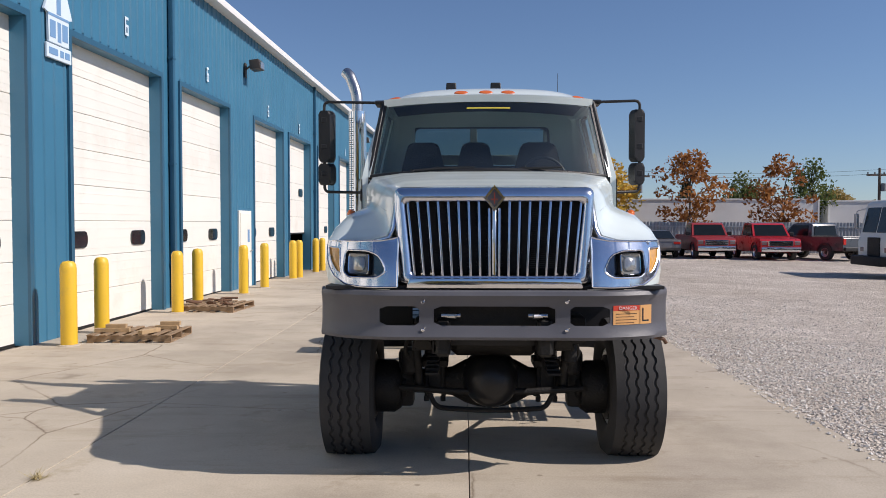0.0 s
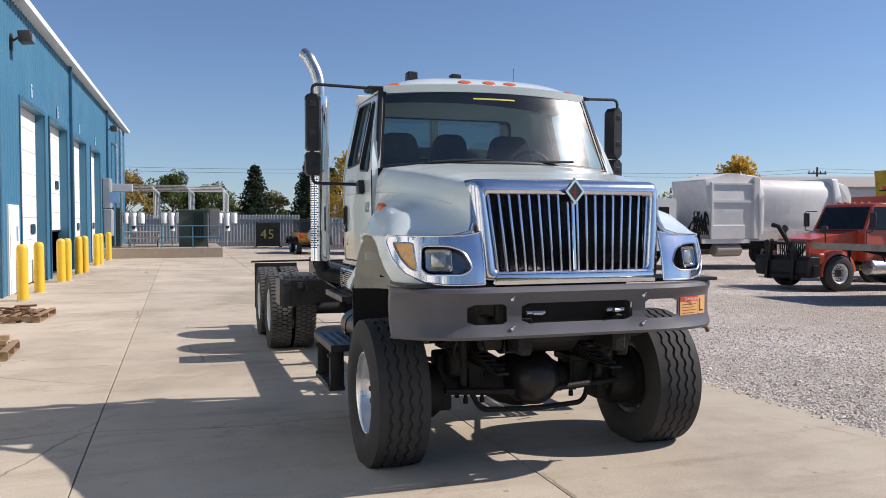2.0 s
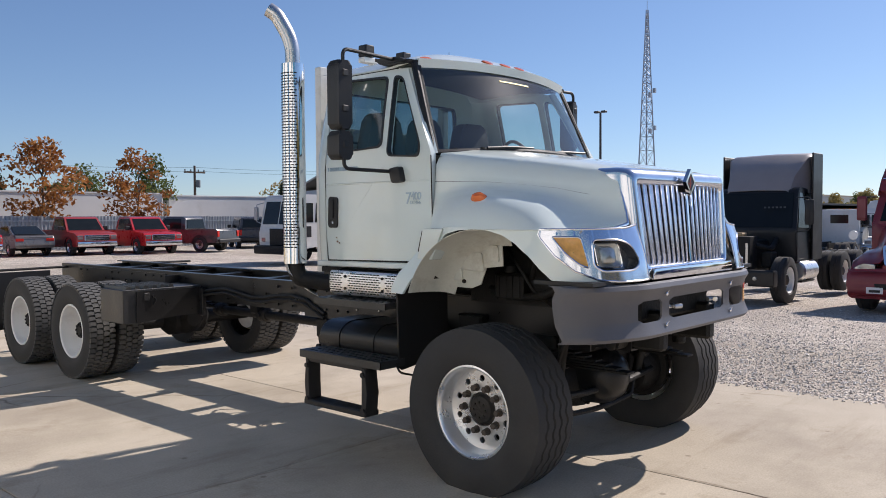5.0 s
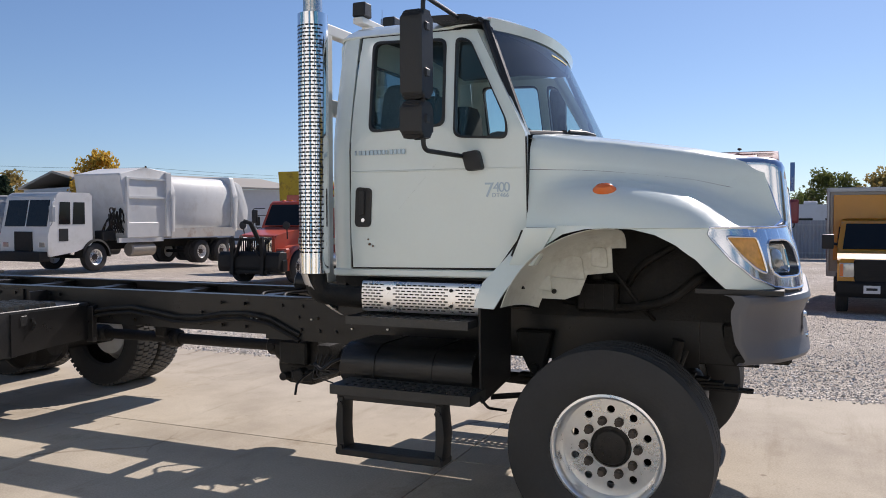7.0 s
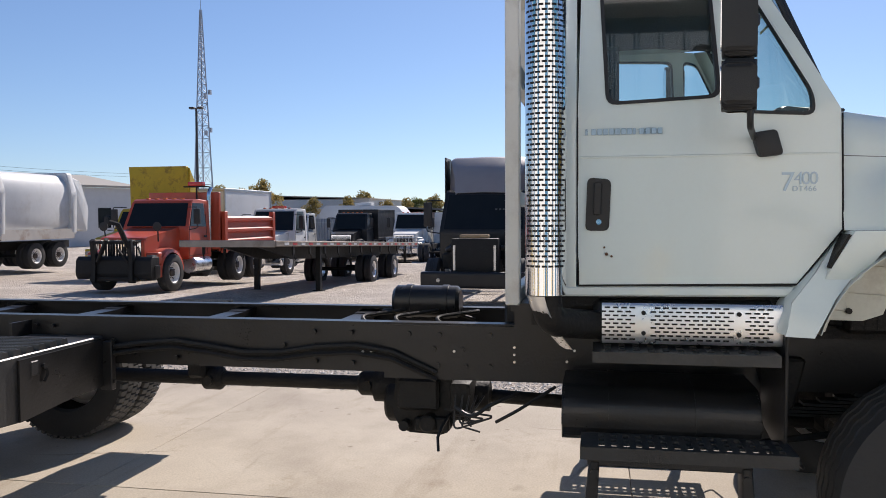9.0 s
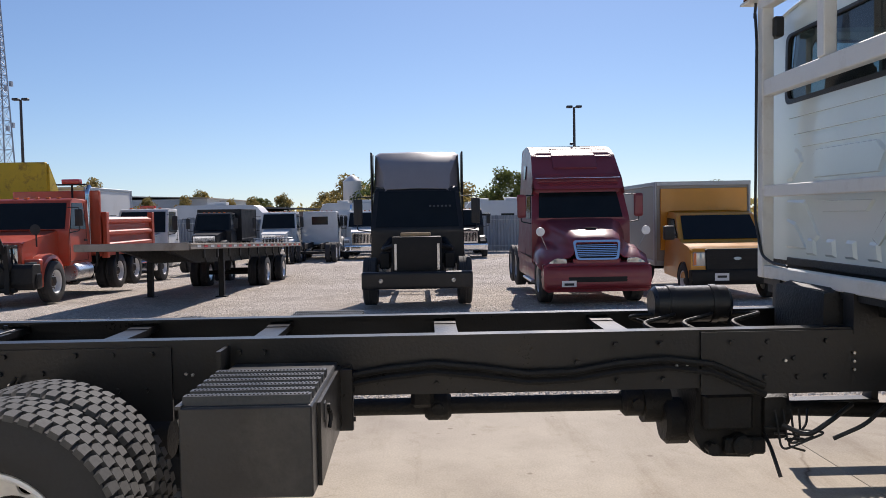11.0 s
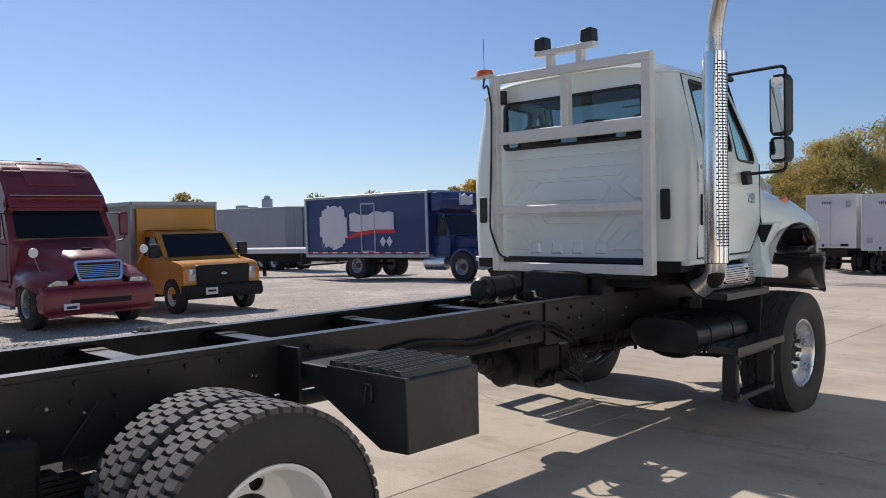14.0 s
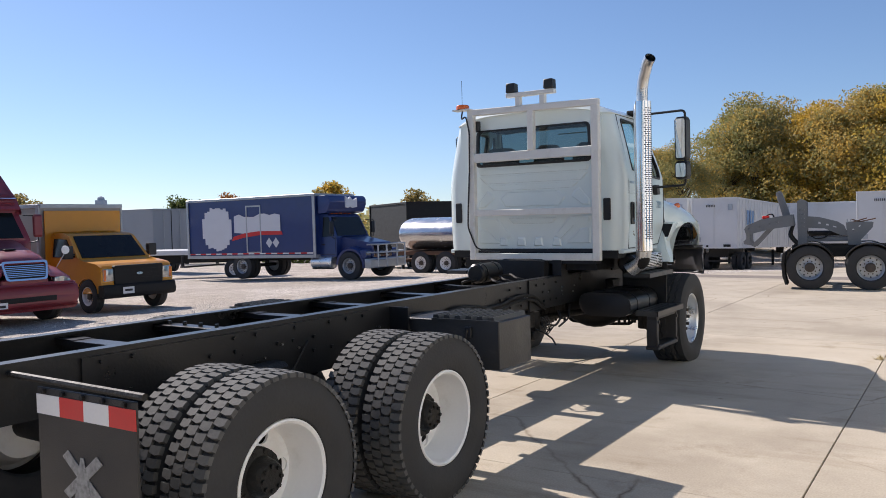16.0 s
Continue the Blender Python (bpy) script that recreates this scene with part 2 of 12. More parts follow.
def cyl(bm, center, axis, r, length, seg=24, bevel=0.0, r2=None):
    h, r2 = length / 2, r if r2 is None else r2
    b = min(bevel, r * 0.5, length * 0.4)
    prof = [(-h, 0), (-h, r - b), (-h + b, r), (h - b, r2), (h, r2 - b), (h, 0)] if b else [(-h, 0), (-h, r), (h, r2), (h, 0)]
    t = bmesh.new()
    lathe(t, prof, (0, 0, 0), axis, seg)
    me = bpy.data.meshes.new("t")
    bmesh.ops.translate(t, verts=t.verts, vec=Vector(center))
    t.to_mesh(me)
    t.free()
    bm.from_mesh(me)
    bpy.data.meshes.remove(me)
    return bm


def tube(bm, pts, r, seg=10, cap=True):
    """A round bar along a line of points; r may be a number or one radius for each point."""
    pts = [Vector(p) for p in pts]
    rs = r if isinstance(r, (list, tuple)) else [r] * len(pts)
    rings, up = [], None
    for i, p in enumerate(pts):
        d = (pts[min(i + 1, len(pts) - 1)] - pts[max(i - 1, 0)]).normalized()
        if up is None:
            up = d.orthogonal().normalized()
        side = d.cross(up).normalized()
        up = side.cross(d).normalized()
        rings.append([bm.verts.new(p + rs[i] * (math.cos(a) * up + math.sin(a) * side)) for a in [2 * math.pi * k / seg for k in range(seg)]])
    for a, b in zip(rings, rings[1:]):
        for k in range(seg):
            bm.faces.new((a[k], a[(k + 1) % seg], b[(k + 1) % seg], b[k]))
    if cap:
        bm.faces.new(rings[0][::-1])
        bm.faces.new(rings[-1])
    return bm


def bend(pts, radius=0.05, steps=5):
    """Rounds the corners of a line of points."""
    pts = [Vector(p) for p in pts]
    out = [pts[0]]
    for a, b, c in zip(pts, pts[1:], pts[2:]):
        r0 = min(radius, (a - b).length * 0.45, (c - b).length * 0.45)
        s, e = b + (a - b).normalized() * r0, b + (c - b).normalized() * r0
        for k in range(steps + 1):
            t = k / steps
            out.append((1 - t) ** 2 * s + 2 * t * (1 - t) * b + t * t * e)
    return out + [pts[-1]]


def grid(bm, rows, close=False):
    """A skin over rows of points that all have the same length."""
    vs = [[bm.verts.new(p) for p in row] for row in rows]
    for a, b in zip(vs, vs[1:]):
        for i in range(len(a) - 1 + close):
            j = (i + 1) % len(a)
            bm.faces.new((a[i], a[j], b[j], b[i]))
    return vs


def thicken(bm, t):
    """Gives a skin its thickness, inwards along the normals."""
    bmesh.ops.recalc_face_normals(bm, faces=bm.faces)
    bmesh.ops.solidify(bm, geom=bm.faces[:], thickness=t)
    return bm


def rounded(pts, r=0.03, steps=4):
    """A polygon with rounded corners."""
    pts = [Vector((p[0], p[1])) for p in pts]
    out = []
    k = len(pts)
    for i in range(k):
        a, b, c = pts[i - 1], pts[i], pts[(i + 1) % k]
        r0 = min(r, (a - b).length * 0.45, (c - b).length * 0.45)
        s, e = b + (a - b).normalized() * r0, b + (c - b).normalized() * r0
        for j in range(steps + 1):
            t = j / steps
            q = (1 - t) ** 2 * s + 2 * t * (1 - t) * b + t * t * e
            out.append((q.x, q.y))
    return out


def words(name, text, size, m, material, parent, depth=0.002, label="", space=1.0):
    """Raised lettering in the built-in font, facing up its own z, as a mesh."""
    cu = bpy.data.curves.new(name, "FONT")
    cu.body, cu.size, cu.extrude, cu.align_x, cu.space_character = text, size, depth, "LEFT", space
    cu.resolution_u = 3
    tmp = new(name + "_text", cu)
    bpy.context.view_layer.update()
    me = bpy.data.meshes.new_from_object(tmp.evaluated_get(bpy.context.evaluated_depsgraph_get()))
    bpy.data.objects.remove(tmp)
    bpy.data.curves.remove(cu)
    me.transform(m)
    root = parent
    while root.parent:
        root = root.parent
    if root.name in OFFSETS:
        me.transform(Matrix.Translation(-OFFSETS[root.name]))
    me.materials.clear()
    me.materials.append(material)
    ob = new(name, me)
    ob.parent = parent
    if label:
        ob["label"] = label
    return ob


def share(name, me, parent, m):
    """A further piece on the same mesh, placed under its parent."""
    ob = new(name, me)
    ob.parent = parent
    ob.matrix_basis = m
    return ob


def drop(x, y=0.0):
    """The height of the ground: the yard falls away gently to the east and the south."""
    fade = 1.0 if y < 26 else max(0.2, 1 - 0.8 * (y - 26) / 14)
    west = min(1.0, max(0.0, (15 - x) / 5))
    dip = 0.033 * min(max(-8 - y, 0.0), 22.0) + 0.012 * min(max(-30 - y, 0.0), 20.0)
    return -0.027 * min(max(x - 3.5, 0.0), 27.0) * fade - 0.022 * min(max(-6 - y, 0.0), 32.0) - west * dip

# ---- ground, slab and yard ----
def noise_node(n, l, coord, scale, detail=6, rough=0.6):
    t = n.new("ShaderNodeTexNoise")
    t.inputs["Scale"].default_value, t.inputs["Detail"].default_value, t.inputs["Roughness"].default_value = scale, detail, rough
    l.new(coord, t.inputs["Vector"])
    return t


def ramp_node(n, l, src, stops):
    r = n.new("ShaderNodeValToRGB")
    el = r.color_ramp.elements
    while len(el) < len(stops):
        el.new(0.5)
    for e, (p, c) in zip(el, stops):
        e.position, e.color = p, rgba(c)
    l.new(src, r.inputs["Fac"])
    return r


def mix_node(n, l, mode, fac, a, b):
    m = n.new("ShaderNodeMix")
    m.data_type, m.blend_type = "RGBA", mode
    for sock, v in ((m.inputs[0], fac), (m.inputs[6], a), (m.inputs[7], b)):
        if isinstance(v, (int, float)):
            sock.default_value = v
        elif isinstance(v, tuple):
            sock.default_value = rgba(v)
        else:
            l.new(v, sock)
    return m.outputs[2]


def concrete_material(name):
    m = bpy.data.materials.new(name)
    m.use_nodes = True
    n, l = m.node_tree.nodes, m.node_tree.links
    b = n["Principled BSDF"]
    geo = n.new("ShaderNodeNewGeometry")
    pos = geo.outputs["Position"]
    info = n.new("ShaderNodeObjectInfo")
    base = ramp_node(n, l, noise_node(n, l, pos, 0.6, 8, 0.65).outputs["Fac"], [(0.3, (0.425, 0.365, 0.29)), (0.55, (0.515, 0.45, 0.355)), (0.75, (0.57, 0.505, 0.41))])
    stain = ramp_node(n, l, noise_node(n, l, pos, 1.7, 10, 0.72).outputs["Fac"], [(0.56, (1, 1, 1)), (0.7, (0.72, 0.68, 0.62))])
    stretch = n.new("ShaderNodeMapping")
    stretch.inputs["Scale"].default_value = (0.35, 2.4, 1)
    l.new(pos, stretch.inputs["Vector"])
    streak = ramp_node(n, l, noise_node(n, l, stretch.outputs[0], 1.1, 7, 0.65).outputs["Fac"], [(0.55, (1, 1, 1)), (0.72, (0.74, 0.7, 0.65))])
    fine = ramp_node(n, l, noise_node(n, l, pos, 70, 4, 0.7).outputs["Fac"], [(0.3, (0.82, 0.82, 0.82)), (0.7, (1.08, 1.08, 1.08))])
    spots = n.new("ShaderNodeTexVoronoi")
    spots.inputs["Scale"].default_value = 2.6
    l.new(pos, spots.inputs["Vector"])
    dots = ramp_node(n, l, spots.outputs["Distance"], [(0.035, (0.4, 0.36, 0.32)), (0.07, (1, 1, 1))])
    shade = n.new("ShaderNodeMapRange")
    l.new(info.outputs["Random"], shade.inputs["Value"])
    shade.inputs["To Min"].default_value, shade.inputs["To Max"].default_value = 0.92, 1.05
    c = mix_node(n, l, "MULTIPLY", 0.8, base.outputs[0], stain.outputs[0])
    c = mix_node(n, l, "MULTIPLY", 0.8, c, streak.outputs[0])
    c = mix_node(n, l, "MULTIPLY", 1.0, c, fine.outputs[0])
    c = mix_node(n, l, "MULTIPLY", 0.6, c, dots.outputs[0])
    c = mix_node(n, l, "MULTIPLY", 1.0, c, shade.outputs[0])
    # hairline cracks that come and go, and broad worn patches
    wob = noise_node(n, l, pos, 1.3, 5, 0.6)
    bent = n.new("ShaderNodeMix")
    bent.data_type = "VECTOR"
    bent.inputs[0].default_value = 0.16
    l.new(pos, bent.inputs[4])
    l.new(wob.outputs["Color"], bent.inputs[5])
    cell = n.new("ShaderNodeTexVoronoi")
    cell.feature = "DISTANCE_TO_EDGE"
    cell.inputs["Scale"].default_value = 0.55
    l.new(bent.outputs[1], cell.inputs["Vector"])
    line = ramp_node(n, l, cell.outputs["Distance"], [(0.0, (0.45, 0.4, 0.35)), (0.006, (1, 1, 1))])
    where = ramp_node(n, l, noise_node(n, l, pos, 0.33, 3, 0.5).outputs["Fac"], [(0.5, (0, 0, 0)), (0.58, (1, 1, 1))])
    cracked = mix_node(n, l, "MULTIPLY", 1.0, c, line.outputs[0])
    c = mix_node(n, l, "MIX", where.outputs[0], c, cracked)
    patch = ramp_node(n, l, noise_node(n, l, pos, 0.42, 9, 0.62).outputs["Fac"], [(0.4, (0.84, 0.83, 0.82)), (0.5, (1, 1, 1)), (0.62, (1.0, 1.0, 1.0)), (0.7, (1.08, 1.06, 1.02))])
    c = mix_node(n, l, "MULTIPLY", 1.0, c, patch.outputs[0])
    oil = ramp_node(n, l, noise_node(n, l, pos, 0.9, 4, 0.55).outputs["Fac"], [(0.68, (1, 1, 1)), (0.74, (0.6, 0.57, 0.54))])
    c = mix_node(n, l, "MULTIPLY", 0.8, c, oil.outputs[0])
    l.new(c, b.inputs["Base Color"])
    b.inputs["Roughness"].default_value = 0.85
    b.inputs["Specular IOR Level"].default_value = 0.3
    bp = n.new("ShaderNodeBump")
    bp.inputs["Strength"].default_value, bp.inputs["Distance"].default_value = 0.25, 0.01
    l.new(noise_node(n, l, pos, 45, 6, 0.7).outputs["Fac"], bp.inputs["Height"])
    l.new(bp.outputs[0], b.inputs["Normal"])
    return m


def gravel_material(name):
    m = bpy.data.materials.new(name)
    m.use_nodes = True
    n, l = m.node_tree.nodes, m.node_tree.links
    b = n["Principled BSDF"]
    geo = n.new("ShaderNodeNewGeometry")
    pos = geo.outputs["Position"]
    v = n.new("ShaderNodeTexVoronoi")
    v.inputs["Scale"].default_value = 34
    l.new(pos, v.inputs["Vector"])
    stones = ramp_node(n, l, v.outputs["Color"], [(0.1, (0.37, 0.335, 0.3)), (0.45, (0.68, 0.63, 0.575)), (0.85, (0.88, 0.83, 0.775))])
    broad = ramp_node(n, l, noise_node(n, l, pos, 0.22, 7, 0.6).outputs["Fac"], [(0.35, (0.8, 0.76, 0.7)), (0.65, (1.06, 1.04, 1.02))])
    mid = ramp_node(n, l, noise_node(n, l, pos, 2.2, 6, 0.7).outputs["Fac"], [(0.35, (0.82, 0.79, 0.76)), (0.6, (1.05, 1.04, 1.03))])
    dirt = ramp_node(n, l, noise_node(n, l, pos, 0.35, 8, 0.7).outputs["Fac"], [(0.48, (0, 0, 0)), (0.62, (1, 1, 1))])
    c = mix_node(n, l, "MULTIPLY", 1.0, stones.outputs[0], broad.outputs[0])
    c = mix_node(n, l, "MULTIPLY", 0.8, c, mid.outputs[0])
    half = n.new("ShaderNodeMath")
    half.operation = "MULTIPLY"
    l.new(dirt.outputs[0], half.inputs[0])
    half.inputs[1].default_value = 0.62
    c = mix_node(n, l, "MIX", half.outputs[0], c, (0.5, 0.43, 0.365))
    l.new(c, b.inputs["Base Color"])
    b.inputs["Roughness"].default_value = 0.95
    b.inputs["Specular IOR Level"].default_value = 0.2
    bp = n.new("ShaderNodeBump")
    bp.inputs["Strength"].default_value, bp.inputs["Distance"].default_value = 1.0, 0.045
    rough_n = noise_node(n, l, pos, 7.0, 6, 0.75)
    hsum = n.new("ShaderNodeMath")
    hsum.operation = "MULTIPLY_ADD"
    l.new(rough_n.outputs["Fac"], hsum.inputs[0])
    hsum.inputs[1].default_value = 1.4
    l.new(v.outputs["Distance"], hsum.inputs[2])
    l.new(hsum.outputs[0], bp.inputs["Height"])
    l.new(bp.outputs[0], b.inputs["Normal"])
    return m


CONCRETE = concrete_material("weathered_concrete")
GRAVEL = gravel_material("crushed_stone")
JOINT = mat("joint_dirt", (0.24, 0.2, 0.165), 0.95, vary=0.4, scale=12)
EDGE_X = 2.95


def yard_height(x, y):
    z = drop(x, y) - 0.03
    if 3.2 < x < 60 and -60 < y < 60:
        z += 0.05 * noise.noise((x * 0.35, y * 0.35, 0.3)) * min(1.0, (x - 3.2) / 3)
    return z


bm = B()
xs = [-2500, -600, -120, -40, -14, -7, 0, EDGE_X + 0.03, 3.3] + [3.5 + 0.75 * i for i in range(36)] + [33, 40, 55, 90, 200, 700, 2500]
ys = [-2500, -700, -200, -80, -60, -50, -45, -40, -35] + [-30 + 1.0 * i for i in range(80)] + [56, 70, 110, 300, 900, 2500]
grid(bm, [[(x, y, yard_height(x, y)) for x in xs] for y in ys])
ground = solo("ground", bm, GRAVEL, "pale crushed-stone yard with dusty tracks, falling gently away", "gravel yard", kind="structure")

# loose stones of the yard next to the slab
rng = np.random.default_rng(5)
verts, faces = [], []
octa = np.array([(1, 0, 0), (-1, 0, 0), (0, 1, 0), (0, -1, 0), (0, 0, 1), (0, 0, -1)], float)
tris = [(0, 2, 4), (2, 1, 4), (1, 3, 4), (3, 0, 4), (2, 0, 5), (1, 2, 5), (3, 1, 5), (0, 3, 5)]
for k in range(26000):
    x = EDGE_X - 0.12 + abs(rng.normal(0, 1)) * 2.6 if k % 3 else rng.uniform(EDGE_X, 13)
    y = rng.uniform(1.5, 21) if k % 2 else rng.uniform(3.5, 13)
    s = rng.uniform(0.006, 0.017) * (1.6 if rng.random() < 0.07 else 1.0)
    a = rng.uniform(0, 6.28)
    pts = octa * (s * rng.uniform(0.7, 1.4), s * rng.uniform(0.7, 1.3), s * rng.uniform(0.5, 0.9))
    pts = pts + rng.normal(0, s * 0.18, (6, 3))
    ca, sa = math.cos(a), math.sin(a)
    z = yard_height(x, y) if x > EDGE_X + 0.03 else 0.0
    n0 = len(verts)
    for p in pts:
        verts.append((x + ca * p[0] - sa * p[1], y + sa * p[0] + ca * p[1], z + p[2] + s * 0.3))
    faces += [(n0 + t[0], n0 + t[1], n0 + t[2]) for t in tris]
me = bpy.data.meshes.new("gravel_stones")
me.from_pydata(verts, [], faces)
STONE = bpy.data.materials.new("loose_stone")
STONE.use_nodes = True
sn, sl = STONE.node_tree.nodes, STONE.node_tree.links
sg = sn.new("ShaderNodeNewGeometry")
sr = ramp_node(sn, sl, sg.outputs["Random Per Island"], [(0.0, (0.4, 0.37, 0.33)), (0.5, (0.68, 0.63, 0.575)), (1.0, (0.85, 0.81, 0.755))])
sl.new(sr.outputs[0], sn["Principled BSDF"].inputs["Base Color"])
sn["Principled BSDF"].inputs["Roughness"].default_value = 0.95
me.materials.append(STONE)
tagged(new("gravel_stones", me), "loose angular crushed stones beside the concrete slab", "gravel", kind="stuff")

# ---- long metal workshop ----
WALL_M = Matrix(((0.022, -0.99976, 0, -6.52), (0.99976, 0.022, 0, 11.8), (0, 0, 1, 0), (0, 0, 0, 1)))
BLUE = mat("blue_steel_siding", (0.04, 0.165, 0.27), 0.45, 0.0, vary=0.12, scale=0.7, fine=30, dirt=(0.1, 0.2, 0.27), dirt_amount=0.35, dirt_scale=0.6)
BLUE_TRIM = mat("blue_steel_trim", (0.025, 0.1, 0.17), 0.4, vary=0.1)
DOOR_WHITE = mat("white_door_panel", (0.78, 0.76, 0.7), 0.5, vary=0.05, scale=1.2, dirt=(0.55, 0.49, 0.4), dirt_amount=0.35, dirt_scale=0.8)
GUTTER_WHITE = mat("white_gutter", (0.76, 0.76, 0.74), 0.45, vary=0.06)
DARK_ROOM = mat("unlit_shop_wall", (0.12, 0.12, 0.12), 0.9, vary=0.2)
SIGN_PALE = mat("pale_sign_paint", (0.62, 0.72, 0.8), 0.5, vary=0.06)
SIGN_BLUE = mat("sign_blue", (0.16, 0.3, 0.5), 0.5, vary=0.06)
NUMBER_PALE = mat("pale_number_paint", (0.6, 0.72, 0.8), 0.5, vary=0.05)
OPENINGS = [(-18.0, -14.6), (-12.5, -9.1), (-8.3, -4.9), (-3.5, 0.0), (1.28, 4.87), (5.97, 9.3), (11.6, 14.95), (15.8, 19.1), (20.6, 23.9), (25.4, 28.7)]
DOOR_TOP, EAVE = 4.75, 7.05


def wall_solo(name, bm, material, label="", category="", kind="structure", group=""):
    bm.transform(WALL_M)
    return solo(name, bm, material, label, category, group, kind)


bm = B()
edges = [-24.0]
for a, c in OPENINGS:
    box(bm, edges[-1], a, 0, 0.28, 0, DOOR_TOP)
    edges.append(c)
box(bm, edges[-1], 42.0, 0, 0.28, 0, DOOR_TOP)
box(bm, -24.0, 42.0, 0, 0.28, DOOR_TOP, EAVE)
wall_west = wall_solo("wall_west", bm, BLUE, "blue ribbed steel wall of a long workshop", "wall")

# ribs of the siding
bm = B()
s = -23.9
while s < 41.9:
    inside = [o for o in OPENINGS if o[0] - 0.12 < s < o[1] + 0.12]
    z0 = DOOR_TOP + 0.14 if inside else 0.02
    if not (10.0 < s < 11.2) or inside:
        prism(bm, [(s - 0.035, 0.0), (s - 0.018, -0.02), (s + 0.018, -0.02), (s + 0.035, 0.0)], "z", z0, EAVE - 0.02)
    else:
        prism(bm, [(s - 0.035, 0.0), (s - 0.018, -0.02), (s + 0.018, -0.02), (s + 0.035, 0.0)], "z", 2.2, EAVE - 0.02)
    s += 0.305
bm.transform(WALL_M)
rib = new("siding_rib", finish("siding_rib", bm, BLUE))
rib.parent = wall_west
tagged(rib, kind="stuff")

bm = B()
for a, c in OPENINGS:
    box(bm, a - 0.1, a, -0.045, 0.0, 0, DOOR_TOP + 0.1)
    box(bm, c, c + 0.1, -0.045, 0.0, 0, DOOR_TOP + 0.1)
    box(bm, a, c, -0.045, 0.0, DOOR_TOP, DOOR_TOP + 0.1)
wall_solo("trim", bm, BLUE_TRIM, "dark blue steel jamb and header trim", "trim")

bm = B()
prism(bm, [(-0.30, EAVE - 0.02), (-0.30, EAVE + 0.15), (0.02, EAVE + 0.17), (0.02, EAVE - 0.02)], "x", -24.3, 42.2, 0.012)
wall_solo("gutter", bm, GUTTER_WHITE, "white eaves gutter along the workshop roof", "gutter")
bm = B()
prism(bm, [(0.02, EAVE), (0.02, EAVE + 0.16), (12.0, EAVE + 1.2), (24.0, EAVE + 0.16), (24.0, EAVE)], "x", -24.2, 42.1)
wall_solo("roof", bm, GUTTER_WHITE, "low pitched pale steel workshop roof", "roof")
bm = B()
box(bm, -24.0, -23.7, 0.28, 24, 0, EAVE)
box(bm, 41.7, 42.0, 0.28, 24, 0, EAVE)
box(bm, -24, 42, 23.7, 24, 0, EAVE)
wall_solo("wall_back", bm, BLUE, "blue ribbed steel end and back walls of the workshop", "wall")
# the dark grey stands in for the unlit shop behind the raised door
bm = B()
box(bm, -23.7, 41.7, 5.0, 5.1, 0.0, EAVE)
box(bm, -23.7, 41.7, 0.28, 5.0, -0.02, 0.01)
wall_solo("wall_inside", bm, DARK_ROOM, "partition and floor inside the workshop, coloured dark as if unlit", "wall")
for s0 in (5.34, 19.76, -9.0, 31.4):
    bm = B()
    box(bm, s0 - 0.06, s0 + 0.06, -0.13, -0.03, 0.05, EAVE - 0.02, 0.012)
    for zz in (0.9, 3.0, 5.2):
        box(bm, s0 - 0.075, s0 + 0.075, -0.138, -0.02, zz, zz + 0.04)
    wall_solo("downspout", bm, BLUE_TRIM, "dark blue square rain downspout on the siding", "downspout", kind="", group="downspouts on the workshop")

HANDLE_M = mat("black_door_window", (0.02, 0.022, 0.025), 0.12, vary=0.2, coat=0.8)
for i, (a, c) in enumerate(OPENINGS):
    lift = 1.4 if abs(a - 15.8) < 0.1 else 0.0
    root = thing("overhead_door", WALL_M @ Vector((a, 0.24, lift)), "white sectional overhead door, half raised" if lift else "white sectional overhead door, closed", "overhead door", "overhead doors of the workshop")
    root.matrix_world = Matrix.Translation(WALL_M @ Vector((a, 0.22, lift))) @ WALL_M.to_3x3().to_4x4()
    w, h, k = c - a, DOOR_TOP + 0.1 - lift, 8
    ph = (DOOR_TOP + 0.1) / k
    j = 0
    while j * ph < h - 0.05:
        bm = B()
        z1 = min((j + 1) * ph - 0.006, h)
        box(bm, -0.05, w + 0.05, 0.0, 0.05, j * ph, z1, 0.008, 1)
        for zz in (0.22, 0.5, 0.78):
            if j * ph + ph * zz < z1 - 0.03:
                box(bm, -0.05, w + 0.05, -0.003, 0.0, j * ph + ph * zz - 0.01, j * ph + ph * zz + 0.01)
        part("panel", bm, DOOR_WHITE, root)
        j += 1
    for q in (0.28, w - 0.95):
        bm = B()
        prism(bm, rounded([(q, 1.36), (q + 0.62, 1.36), (q + 0.62, 1.64), (q, 1.64)], 0.1, 5), "y", -0.03, 0.0, 0.008, 1)
        pane = part("window", bm, HANDLE_M, root, "small black oblong window")
    bm = B()
    box(bm, -0.04, w + 0.04, -0.01, 0.03, -0.02, 0.03)
    part("bottom_seal", bm, BLACK_PLASTIC, root)

root = thing("walk_door", (0, 0, 0), "white steel personnel door with a small notice", "door", kind="")
root.matrix_world = WALL_M @ Matrix.Translation((10.1, -0.02, 0))
bm = B()
box(bm, -0.06, 1.06, -0.03, 0.02, 0.0, 2.12, 0.006, 1)
part("frame", bm, DOOR_WHITE, root)
bm = B()
box(bm, 0.02, 0.98, -0.05, -0.03, 0.02, 2.05, 0.006, 1)
leaf = part("leaf", bm, DOOR_WHITE, root)
bm = B()
box(bm, 0.62, 0.8, -0.056, -0.05, 1.25, 1.6)
part("notice", bm, SIGN_BLUE, leaf, "small blue and white notice")
bm = B()
cyl(bm, (0.9, -0.09, 1.02), "x", 0.014, 0.12, 10)
